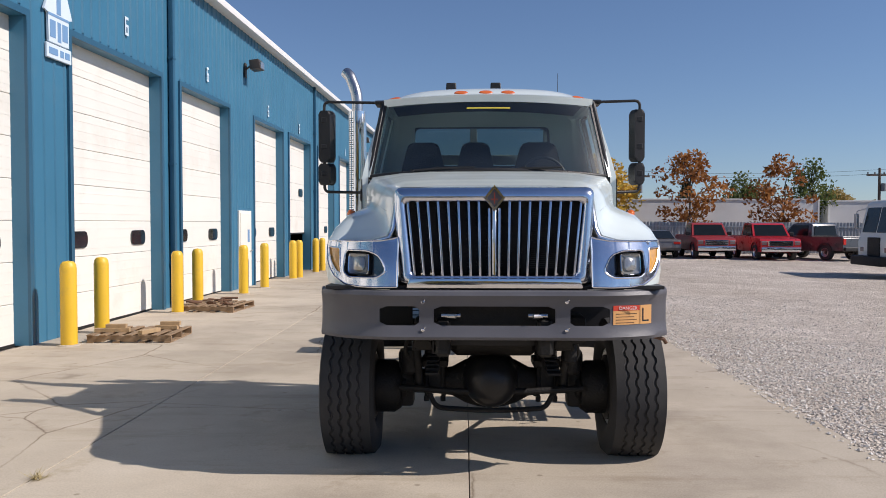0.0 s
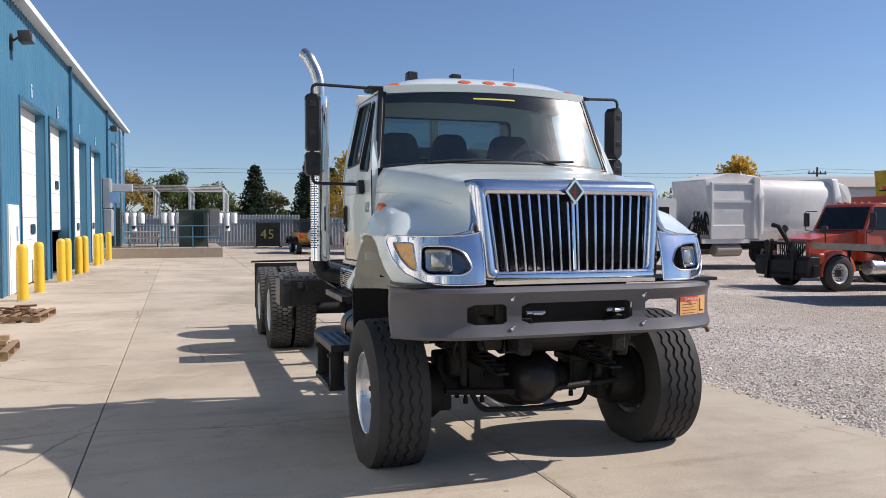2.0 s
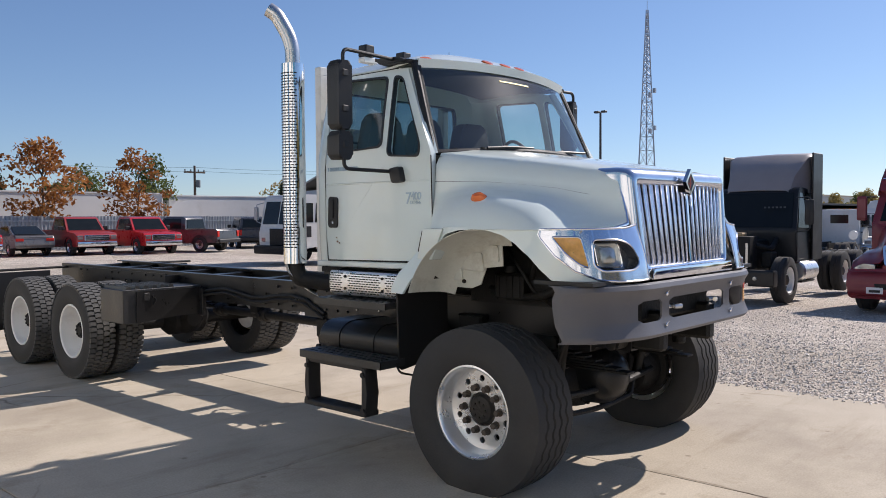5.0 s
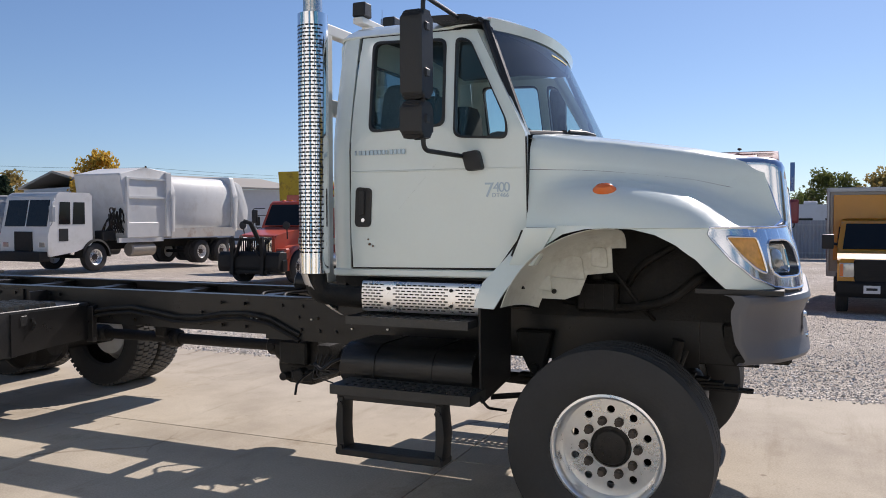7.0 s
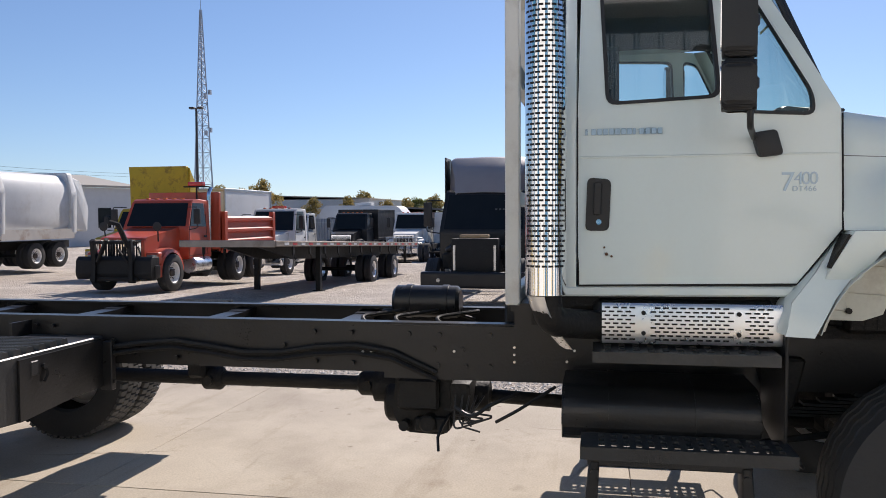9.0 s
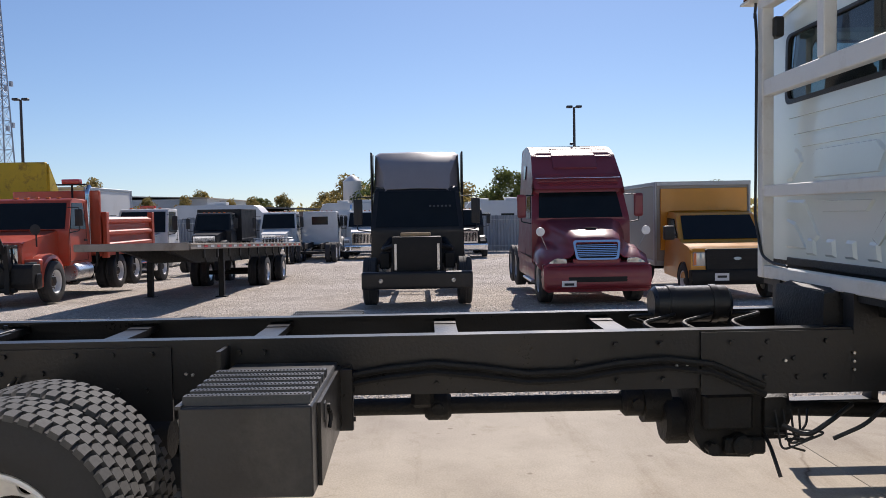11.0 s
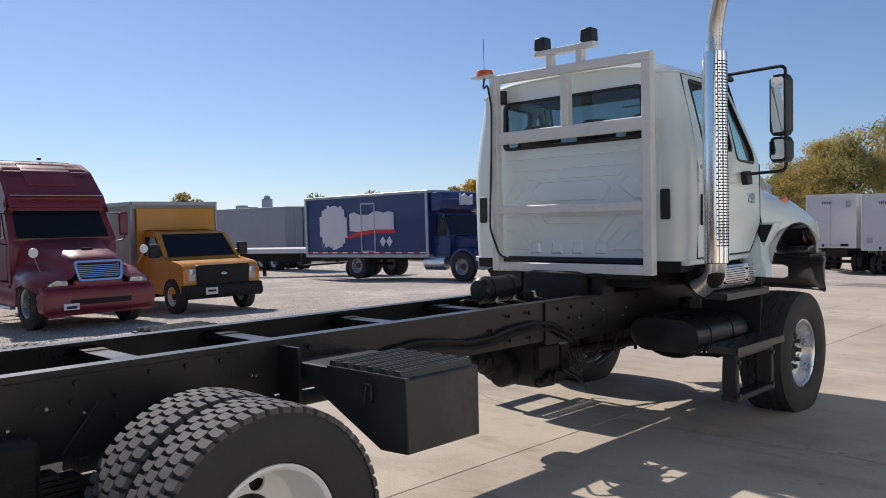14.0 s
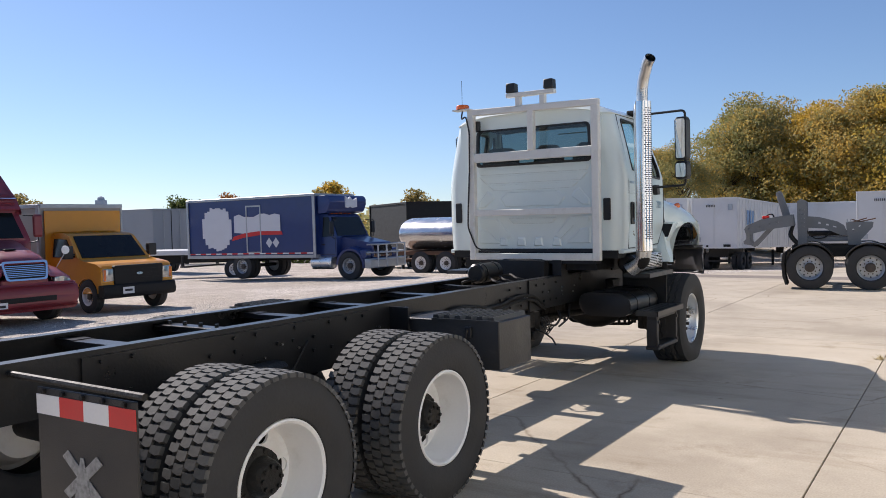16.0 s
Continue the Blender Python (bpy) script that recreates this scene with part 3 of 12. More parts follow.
cyl(bm, (0.93, -0.065, 1.02), "y", 0.02, 0.04, 10)
part("handle", bm, BRUSHED, leaf)

# bay numbers over the doors become plain pale marks of their size
for s0, z0 in ((3.3, 5.39), (7.68, 5.31), (13.12, 5.19), (17.3, 5.14), (22.2, 5.14), (27.0, 5.14), (-1.8, 5.39)):
    bm = B()
    box(bm, s0 - 0.07, s0 + 0.07, -0.04, -0.034, z0 - 0.17, z0 - 0.12)
    box(bm, s0 - 0.07, s0 + 0.07, -0.04, -0.034, z0 - 0.02, z0 + 0.03)
    box(bm, s0 - 0.07, s0 + 0.07, -0.04, -0.034, z0 + 0.12, z0 + 0.17)
    box(bm, s0 - 0.07, s0 - 0.03, -0.0405, -0.0345, z0 - 0.17, z0 + 0.17)
    box(bm, s0 + 0.03, s0 + 0.07, -0.0405, -0.0345, z0 - 0.17, z0 + 0.03)
    wall_solo("bay_mark", bm, NUMBER_PALE, "small pale painted bay mark above the door", "sign", kind="", group="bay marks")

# carved house-shaped sign on the pier
root = thing("house_sign", (0, 0, 0), "pale blue cut-out sign shaped like a small house", "sign")
root.matrix_world = WALL_M @ Matrix.Translation((0.85, -0.03, 4.35))
bm = B()
prism(bm, [(-0.3, 0.16), (0.3, 0.16), (0.3, 0.6), (0.42, 0.62), (0.12, 1.22), (0.1, 1.4), (-0.1, 1.4), (-0.12, 1.22), (-0.42, 0.62), (-0.3, 0.6)], "y", -0.035, 0.0, 0.006, 1)
part("board", bm, SIGN_PALE, root)
bm = B()
box(bm, -0.36, 0.36, -0.04, 0.0, -0.08, 0.14, 0.006, 1)
part("name_board", bm, SIGN_PALE, root)
for x0, x1 in ((-0.3, -0.05), (0.02, 0.12), (0.16, 0.3)):
    bm = B()
    box(bm, x0, x1, -0.045, -0.04, -0.02, 0.08)
    part("bar", bm, SIGN_BLUE, root)
for x0, x1, z0, z1 in ((-0.06, 0.06, 0.62, 0.95), (-0.3, 0.3, 0.56, 0.6), (-0.26, -0.1, 0.24, 0.5), (0.1, 0.26, 0.24, 0.5), (-0.04, 0.06, 0.2, 0.5)):
    bm = B()
    box(bm, x0, x1, -0.04, -0.035, z0, z1)
    part("window", bm, SIGN_BLUE, root)
root = thing("emblem_sign", (0, 0, 0), "pale curved cut-out emblem on the blue siding", "sign")
root.matrix_world = WALL_M @ Matrix.Translation((3.1, -0.03, 5.75))
bm = B()
tube(bm, [(-0.5, -0.02, 0.0), (-0.42, -0.02, 0.25), (-0.25, -0.02, 0.48), (0.0, -0.02, 0.62), (0.1, -0.02, 0.7)], [0.02, 0.06, 0.07, 0.05, 0.02], 8)
part("stroke", bm, SIGN_PALE, root)
bm = B()
tube(bm, [(0.15, -0.02, 0.5), (0.05, -0.02, 0.64), (0.2, -0.02, 0.72)], [0.02, 0.05, 0.02], 8)
part("stroke", bm, SIGN_PALE, root)

# flood lamps on the wall
LAMP_BROWN = mat("bronze_lamp_housing", (0.07, 0.055, 0.045), 0.5, vary=0.2)
for s0, z0 in ((10.75, 6.1), (31.8, 6.2)):
    root = thing("wall_lamp", (0, 0, 0), "dark bronze flood lamp on a short wall bracket", "lamp", "wall lamps")
    root.matrix_world = WALL_M @ Matrix.Translation((s0, -0.02, z0)) @ Matrix.Scale(0.8, 4)
    bm = B()
    box(bm, -0.09, 0.09, -0.05, 0.0, -0.4, 0.1, 0.01, 1)
    tube(bm, [(0, -0.05, -0.1), (0, -0.2, 0.0), (0, -0.3, 0.02)], 0.035, 8)
    part("bracket", bm, LAMP_BROWN, root)
    bm = B()
    prism(bm, [(-0.62, -0.12), (-0.25, -0.16), (-0.22, 0.16), (-0.55, 0.2)], "x", -0.28, 0.28, 0.02)
    part("housing", bm, LAMP_BROWN, root)
    bm = B()
    box(bm, -0.22, 0.22, -0.62, -0.6, -0.1, 0.12)
    part("lens", bm, LENS, root)

# vents, conduit and cabinets at the far end of the wall
for s0, z0, z1, d in ((29.6, 2.3, 3.7, 0.35), (29.6, 1.0, 2.25, 0.4)):
    bm = B()
    box(bm, s0, s0 + 0.9, -d, -0.03, z0, z1, 0.02, 1)
    box(bm, s0 + 0.05, s0 + 0.85, -d - 0.015, -d, z0 + 0.06, z1 - 0.06)
    wall_solo("electric_cabinet", bm, mat("grey_cabinet", (0.34, 0.36, 0.37), 0.5, vary=0.1), "grey steel electric cabinet on the wall", "cabinet", kind="", group="wall cabinets")
for s0, h in ((34.0, 5.6), (36.5, 6.6)):
    bm = B()
    tube(bm, bend([(s0, -0.25, 1.0), (s0, -0.25, h), (s0, -0.02, h + 0.1)], 0.15), 0.09, 10)
    wall_solo("flue_pipe", bm, BRUSHED, "galvanised flue pipe up the wall", "pipe", kind="", group="flue pipes")

# bollards
bol = thing("bollard", (-5.95, 11.85, 0), "yellow painted steel bollard with a domed top", "bollard", "bollards along the workshop")
bm = B()
lathe(bm, [(0.0, 0.115), (1.12, 0.115), (1.18, 0.105), (1.22, 0.075), (1.235, 0.0)], (0, 0, 0), "z", 24)
part("post", bm, YELLOW, bol)
bm = B()
lathe(bm, [(0.0, 0.16), (0.015, 0.15), (0.02, 0.115)], (0, 0, 0), "z", 24)
part("collar", bm, CONCRETE, bol)
for x, y in ((-6.08, 13.2), (-5.9, 16.15), (-5.96, 17.55), (-5.75, 20.4), (-5.72, 22.4), (-5.68, 25.9), (-5.57, 26.35), (-5.6, 29.4), (-5.5, 30.2), (-5.5, 34.2), (-5.46, 35.4), (-5.4, 38.6), (-6.2, 8.9), (-6.1, 7.6), (-6.25, 4.6), (-6.3, 3.2)):
    copy_thing(bol, pose(x, y, 0, 0, 0, (x * 777) % 360))

# pallets
WOOD = mat("weathered_pallet_wood", (0.3, 0.2, 0.115), 0.8, vary=0.35, scale=6, fine=90, bump=0.4, dirt=(0.16, 0.12, 0.085), dirt_amount=0.5)
WOOD_PALE = mat("fresh_pine_block", (0.45, 0.31, 0.17), 0.75, vary=0.25, scale=8, bump=0.3)


def pallet(at, rz, label, w=1.25, d=1.05):
    root = thing("pallet", at, label, "pallet", "pallets on the slab", rz)
    for i in range(3):
        bm = B()
        y = -d / 2 + 0.02 + i * (d - 0.08) / 2
        prism(bm, [(-w / 2, 0.018), (-w / 2, 0.105), (w / 2, 0.105), (w / 2, 0.018), (w / 2 - 0.25, 0.018), (w / 2 - 0.3, 0.05), (0.15, 0.05), (0.1, 0.018), (-0.1, 0.018), (-0.15, 0.05), (-w / 2 + 0.3, 0.05), (-w / 2 + 0.25, 0.018)], "y", y, y + 0.04)
        part("stringer", bm, WOOD, root)
    rnd = random.Random(int(at[1] * 10))
    for z0, count in ((0.0, 4), (0.106, 7)):
        for i in range(count):
            x = -w / 2 + 0.055 + i * (w - 0.11) / (count - 1)
            bm = B()
            hw = 0.05 + rnd.uniform(-0.006, 0.008)
            box(bm, x - hw, x + hw, -d / 2 - rnd.uniform(0, 0.015), d / 2 + rnd.uniform(0, 0.015), z0, z0 + 0.018, 0.002, 1)
            part("deck_board", bm, WOOD, root)
    return root


pallet((-5.2, 12.62, 0.0), 2, "weathered wooden pallet with loose timber blocks on it")
for x, y, rz, l in ((-5.55, 12.4, 8, 0.5), (-4.85, 12.75, 0, 0.35), (-4.8, 12.78, 4, 0.3), (-5.5, 12.42, 5, 0.3), (-4.95, 12.3, 70, 0.4)):
    root = bm = B()
    box(bm, -l / 2, l / 2, -0.045, 0.045, 0, 0.06, 0.003, 1)
    lift = 0.184 if (x, y) in ((-4.8, 12.78), (-5.5, 12.42)) else 0.124
    bm.transform(pose(x, y, lift, 0, 0, rz))
    solo("timber_block", bm, WOOD_PALE, "short sawn timber block lying on a pallet", "timber", "timber blocks")
pallet((-5.35, 16.85, 0.0), -4, "weathered wooden pallet holding dark chain and scrap", 1.2, 1.3)
rnd = random.Random(4)
for i in range(7):
    bm = B()
    x, y = -5.7 + 0.13 * i, 16.8 + rnd.uniform(-0.35, 0.4)
    pts = [(x + rnd.uniform(-0.2, 0.2), y + rnd.uniform(-0.2, 0.2), 0.15 + rnd.uniform(0, 0.05)) for _ in range(5)]
    tube(bm, bend(pts, 0.08, 3), 0.022, 6)
    solo("scrap_bar", bm, RUST, "bent rusty scrap bar lying on a pallet", "scrap", "scrap on the pallet")

# dry weed tuft in the joint
bm = B()
rnd = random.Random(9)
for i in range(70):
    a, r = rnd.uniform(0, 6.28), rnd.uniform(0.04, 0.14)
    x0, y0 = -3.17 + rnd.uniform(-0.04, 0.04), 5.8 + rnd.uniform(-0.05, 0.05)
    p0, p1 = Vector((x0, y0, 0)), Vector((x0 + r * math.cos(a), y0 + r * math.sin(a), rnd.uniform(0.015, 0.08)))
    side = Vector((-math.sin(a), math.cos(a), 0)) * 0.003
    vs = [bm.verts.new(p) for p in (p0 - side, p0 + side, p1)]
    bm.faces.new(vs)
solo("weed_tuft", bm, mat("dry_grass", (0.42, 0.34, 0.17), 0.9, vary=0.3), "small dry weed tuft growing in a slab joint", "weed", kind="stuff")

# ---- the white chassis truck ----
truck = thing("chassis_truck", (0, 10, 0), "white bonneted six-wheel-drive truck with a bare black chassis", "truck", world_space=True)


def plate(bm, outer, holes, axis, a0, a1):
    """A sheet with openings: polygons of the two other axes, drawn out along an axis."""
    def at(p, a):
        return {"x": (a, p[0], p[1]), "y": (p[0], a, p[1]), "z": (p[0], p[1], a)}[axis]
    t = bmesh.new()
    es = []
    for loop in [outer] + holes:
        vs = [t.verts.new(at(p, a0)) for p in loop]
        es += [t.edges.new((vs[i], vs[(i + 1) % len(vs)])) for i in range(len(vs))]
    bmesh.ops.triangle_fill(t, use_beauty=True, edges=es)
    res = bmesh.ops.extrude_face_region(t, geom=t.faces[:])
    moved = [v for v in res["geom"] if isinstance(v, bmesh.types.BMVert)]
    d = Vector(at((0, 0), a1)) - Vector(at((0, 0), a0))
    bmesh.ops.translate(t, verts=moved, vec=d)
    bmesh.ops.recalc_face_normals(t, faces=t.faces)
    me = bpy.data.meshes.new("t")
    t.to_mesh(me)
    t.free()
    bm.from_mesh(me)
    bpy.data.meshes.remove(me)
    return bm


def both(fn):
    """Calls fn for the two sides: -1 and +1."""
    for sgn in (-1, 1):
        fn(sgn)


def flip(bm, sgn):
    """Mirrors what is written for the -x side to the other side."""
    if sgn > 0:
        bmesh.ops.scale(bm, verts=bm.verts, vec=(-1, 1, 1))
        bmesh.ops.reverse_faces(bm, faces=bm.faces)
    return bm


# -- chassis --
RAIL_Z0, RAIL_Z1 = 0.85, 1.13


def rail(sgn):
    bm = B()
    prism(bm, [(-0.43, RAIL_Z0), (-0.43, RAIL_Z1), (-0.345, RAIL_Z1), (-0.345, RAIL_Z1 - 0.012), (-0.418, RAIL_Z1 - 0.012), (-0.418, RAIL_Z0 + 0.012), (-0.345, RAIL_Z0 + 0.012), (-0.345, RAIL_Z0)], "y", 6.0, 14.62)
    part("frame_rail", flip(bm, sgn), BLACK_PAINT, truck, "black painted steel channel rail")
    bm = B()
    box(bm, -0.446, -0.43, 6.3, 9.35, RAIL_Z0 - 0.03, RAIL_Z1 - 0.01)
    part("rail_liner", flip(bm, sgn), BLACK_PAINT, truck)
    bm = B()
    box(bm, -0.446, -0.43, 11.85, 14.1, RAIL_Z0 - 0.1, RAIL_Z1 - 0.03)
    part("rail_liner", flip(bm, sgn), BLACK_PAINT, truck)
    bm = B()
    rnd = random.Random(11)
    for y0 in [8.75, 8.9, 9.05, 9.2, 9.55, 9.75, 9.95, 10.5, 10.62, 11.0, 11.4, 11.55] + [11.95 + 0.17 * k for k in range(13)]:
        for z0 in (0.9, 0.99, 1.07):
            if rnd.random() < 0.7:
                cyl(bm, (-0.452, y0 + rnd.uniform(-0.02, 0.02), z0), "x", 0.013, 0.02, 6)
    part("bolt", flip(bm, sgn), BLACK_PAINT, truck, "rows of bolt heads")["kind"] = "stuff"
    bm = B()
    for y0, z0 in ((8.62, 0.93), (8.62, 0.97), (8.62, 1.01), (8.95, 0.98), (9.35, 0.97), (9.42, 0.97), (9.47, 0.965), (10.62, 1.0), (10.66, 1.0), (10.72, 0.99), (11.75, 0.97), (11.78, 0.975), (12.6, 0.94), (12.75, 0.98), (12.9, 0.92), (8.3, 1.0), (8.34, 0.94)):
        cyl(bm, (-0.456, y0, z0), "x", 0.0075, 0.012, 6)
    part("stud", flip(bm, sgn), BRUSHED, truck, "bare bright studs")["kind"] = "stuff"


both(rail)
for y0 in (6.1, 9.67, 10.55, 11.48, 12.25, 12.98, 13.66, 14.45):
    bm = B()
    prism(bm, [(y0 - 0.06, 1.06), (y0 - 0.06, 1.09), (y0 + 0.06, 1.09), (y0 + 0.06, 1.06), (y0 + 0.015, 1.05), (y0 + 0.015, 0.9), (y0 - 0.015, 0.9), (y0 - 0.015, 1.05)], "x", -0.42, 0.42)
    for sx in (-1, 1):
        prism(bm, [(sx * 0.41, 1.1), (sx * 0.24, 1.095), (sx * 0.28, 1.088), (sx * 0.41, 1.085)], "y", y0 - 0.06, y0 + 0.06)
    part("crossmember", bm, BLACK_PAINT, truck)
for y0 in (13.0,):
    bm = B()
    box(bm, -0.4, 0.4, y0 - 0.05, y0 + 0.05, 1.085, 1.1, 0.003, 1)
    for k in range(5):
        cyl(bm, (-0.3 + 0.15 * k, y0, 1.11), "z", 0.014, 0.024, 6)
    part("bracket", bm, BLACK_PAINT, truck)
for y0 in (9.25, 9.45, 9.0):
    bm = B()
    tube(bm, bend([(-0.34, y0, 1.08), (-0.18, y0 + 0.12, 1.13), (0.02, y0 - 0.14, 1.15), (0.2, y0 + 0.1, 1.12), (0.3, y0 - 0.05, 1.06)], 0.07), 0.012, 7)
    part("air_hose", bm, UNDER, truck)
bm = B()
cyl(bm, (0.12, 9.22, 1.19), "y", 0.1, 0.42, 20, 0.02)
for y0 in (9.1, 9.33):
    cyl(bm, (0.12, y0, 1.19), "y", 0.106, 0.035, 20)
part("air_tank", bm, BLACK_PAINT, truck, "small black tank with strap bands")
bm = B()
prism(bm, rounded([(9.02, 0.47), (9.28, 0.48), (9.34, 0.58), (9.32, 0.84), (9.0, 0.84), (8.96, 0.6)], 0.04), "x", -0.3, 0.18, 0.02)
cyl(bm, (-0.06, 9.36, 0.6), "y", 0.12, 0.14, 18, 0.02)
box(bm, -0.36, -0.28, 9.06, 9.3, 0.62, 0.8, 0.015, 1)
box(bm, -0.33, 0.1, 8.88, 9.0, 0.56, 0.78, 0.03, 2)
cyl(bm, (-0.34, 9.12, 0.55), "x", 0.05, 0.1, 12, 0.01)
cyl(bm, (-0.33, 9.26, 0.53), "x", 0.03, 0.08, 10)
cyl(bm, (0.0, 9.45, 0.68), "y", 0.1, 0.14, 16)
cyl(bm, (-0.1, 8.86, 0.66), "y", 0.09, 0.12, 16)
box(bm, -0.36, -0.3, 9.0, 9.2, 0.5, 0.58, 0.01, 1)
part("transfer_case", bm, UNDER, truck, "greasy black transfer case")
bm = B()
tube(bm, [(-0.33, 9.0, 0.6), (-0.46, 9.02, 0.56), (-0.53, 9.03, 0.52), (-0.565, 9.02, 0.455)], 0.009, 6)
tube(bm, bend([(-0.4, 8.6, 0.75), (-0.5, 8.75, 0.7), (-0.48, 8.85, 0.62), (-0.42, 8.95, 0.66)], 0.05), 0.012, 6)
tube(bm, bend([(-0.44, 8.4, 0.8), (-0.52, 8.6, 0.68), (-0.46, 8.72, 0.6)], 0.05), 0.01, 6)
for k in range(5):
    tube(bm, bend([(-0.36, 8.8 + 0.04 * k, 0.72), (-0.44, 8.84 + 0.03 * k, 0.66 - 0.03 * k), (-0.42, 8.93 - 0.05 * k, 0.56 + 0.015 * k), (-0.38, 8.82 + 0.05 * k, 0.52 + 0.03 * k)], 0.04), 0.006, 5)
part("loose_wire", bm, BLACK_PLASTIC, truck)
bm = B()
cyl(bm, (0.0, 10.45, 0.69), "y", 0.045, 1.85, 16)
for y0 in (9.56, 10.6, 11.42):
    cyl(bm, (0.0, y0, 0.69), "y", 0.075, 0.14, 14, 0.02)
    cyl(bm, (0.0, y0, 0.69), "x", 0.03, 0.19, 10)
part("drive_shaft", bm, UNDER, truck)
bm = B()
box(bm, -0.1, 0.1, 10.62, 10.74, 0.7, 0.86, 0.02, 1)
part("shaft_hanger", bm, UNDER, truck)
bm = B()
tube(bm, [(0, 8.8, 0.64), (0, 7.0, 0.56)], 0.04, 14)
part("front_shaft", bm, UNDER, truck)
bm = B()
box(bm, -0.3, 0.3, 6.3, 8.7, 0.84, 1.3, 0.08, 2)
lathe(bm, [(-0.34, 0.0), (-0.34, 0.15), (-0.28, 0.2), (0.28, 0.2), (0.34, 0.15), (0.34, 0.0)], (0.02, 6.5, 0.96), "x", 20)
part("engine", bm, UNDER, truck, "dark engine and gearbox under the cab")
bm = B()
pts = [(-0.455, 9.05, 0.86)] + [(-0.465, 9.3 + 0.22 * k, 0.97 + 0.03 * math.sin(k * 1.3)) for k in range(10)]
tube(bm, pts, 0.017, 8)
tube(bm, [(p[0] - 0.012, p[1], p[2] - 0.04) for p in pts], 0.014, 6)
part("wiring_loom", bm, UNDER, truck)

# -- axles --
bm = B()
axle_r = [(-0.8, 0.11), (-0.6, 0.095), (-0.42, 0.1), (-0.3, 0.115), (-0.2, 0.17), (-0.1, 0.2), (0.0, 0.21), (0.1, 0.2), (0.2, 0.17), (0.3, 0.115), (0.42, 0.1), (0.6, 0.095), (0.8, 0.11)]
lathe(bm, axle_r, (0.0, 6.667, 0.53), "x", 24)
for v in bm.verts:
    v.co.y = 6.667 + (v.co.y - 6.667) * 0.75
part("front_axle", bm, UNDER, truck, "greasy cast front drive axle")
bm = B()
lathe(bm, [(-0.3, 0.0), (-0.29, 0.08), (-0.25, 0.145), (-0.18, 0.19), (-0.1, 0.21), (0.0, 0.215), (0.02, 0.225), (0.05, 0.225), (0.05, 0.1)], (0.0, 6.58, 0.575), "y", 36)
part("differential", bm, BLACK_PAINT, truck, "bulging black differential housing")
for k in range(14):
    a = 2 * math.pi * k / 14
    part("cover_bolt", cyl(B(), (0.218 * math.cos(a), 6.578, 0.575 + 0.218 * math.sin(a)), "y", 0.012, 0.05, 6), UNDER, truck)


def front_gear(sgn):
    bm = B()
    box(bm, -0.5, -0.37, 6.55, 6.8, 0.46, 0.9, 0.02, 1)
    box(bm, -0.54, -0.33, 6.53, 6.8, 0.66, 0.72, 0.01, 1)
    for dy in (6.57, 6.77):
        for dx in (-0.5, -0.37):
            cyl(bm, (dx, dy, 0.6), "z", 0.014, 0.42, 8)
            cyl(bm, (dx, dy, 0.41), "z", 0.02, 0.04, 6)
    for k in range(7):
        box(bm, -0.48, -0.39, 6.0 + 0.08 * k, 7.4 - 0.08 * k, 0.7 + 0.018 * k, 0.714 + 0.018 * k)
    part("leaf_spring", flip(bm, sgn), UNDER, truck)
    bm = B()
    tube(bm, [(-0.55, 6.5, 0.5), (-0.58, 6.4, 1.0)], 0.035, 12)
    part("damper", flip(bm, sgn), UNDER, truck)
    bm = B()
    lathe(bm, [(-0.95, 0.0), (-0.95, 0.25), (-0.9, 0.25), (-0.89, 0.205), (-0.75, 0.205), (-0.70, 0.17), (-0.69, 0.12), (-0.66, 0.11), (-0.64, 0.0)], (0, 6.667, 0.49), "x", 32)
    box(bm, -0.72, -0.6, 6.58, 6.76, 0.34, 0.78, 0.03, 2)
    tube(bm, [(-0.7, 6.45, 0.52), (-0.3, 6.42, 0.5), (0.0, 6.42, 0.5)], 0.025, 10)
    cyl(bm, (-0.62, 6.5, 0.72), "z", 0.07, 0.2, 14, 0.02)
    part("knuckle", flip(bm, sgn), UNDER, truck)
    bm = B()
    tube(bm, bend([(-0.5, 6.5, 0.52), (-0.42, 6.47, 0.36), (-0.12, 6.46, 0.345), (0.0, 6.46, 0.345)], 0.06), 0.02, 8)
    part("steering_rod", flip(bm, sgn), UNDER, truck)
    bm = B()
    tube(bm, bend([(-0.62, 6.35, 0.95), (-0.66, 6.4, 0.8), (-0.6, 6.46, 0.7)], 0.05), 0.014, 7)
    part("brake_hose", flip(bm, sgn), UNDER, truck)
    bm = B()
    box(bm, -0.4, -0.3, 5.8, 6.1, 0.86, 1.12, 0.02, 1)
    part("bumper_bracket", flip(bm, sgn), UNDER, truck)
    bm = B()
    tube(bm, [(-0.32, 5.76, 1.15), (-0.26, 5.74, 1.15), (-0.26, 5.74, 1.15)], 0.016, 8)
    tube(bm, [(-0.36, 5.78, 1.15), (-0.23, 5.78, 1.15)], 0.013, 8)
    part("tow_pin", flip(bm, sgn), BRUSHED, truck)


both(front_gear)
for y0 in (12.255, 13.655):
    bm = B()
    tube(bm, [(-1.0, y0, 0.52), (-0.3, y0, 0.52), (-0.2, y0, 0.54), (0.2, y0, 0.54), (0.3, y0, 0.52), (1.0, y0, 0.52)], [0.08, 0.085, 0.2, 0.2, 0.085, 0.08], 16)
    lathe(bm, [(-0.28, 0.0), (-0.26, 0.1), (-0.15, 0.19), (0.0, 0.22), (0.15, 0.2), (0.2, 0.0)], (0, y0, 0.55), "y", 24)
    part("rear_axle", bm, UNDER, truck)


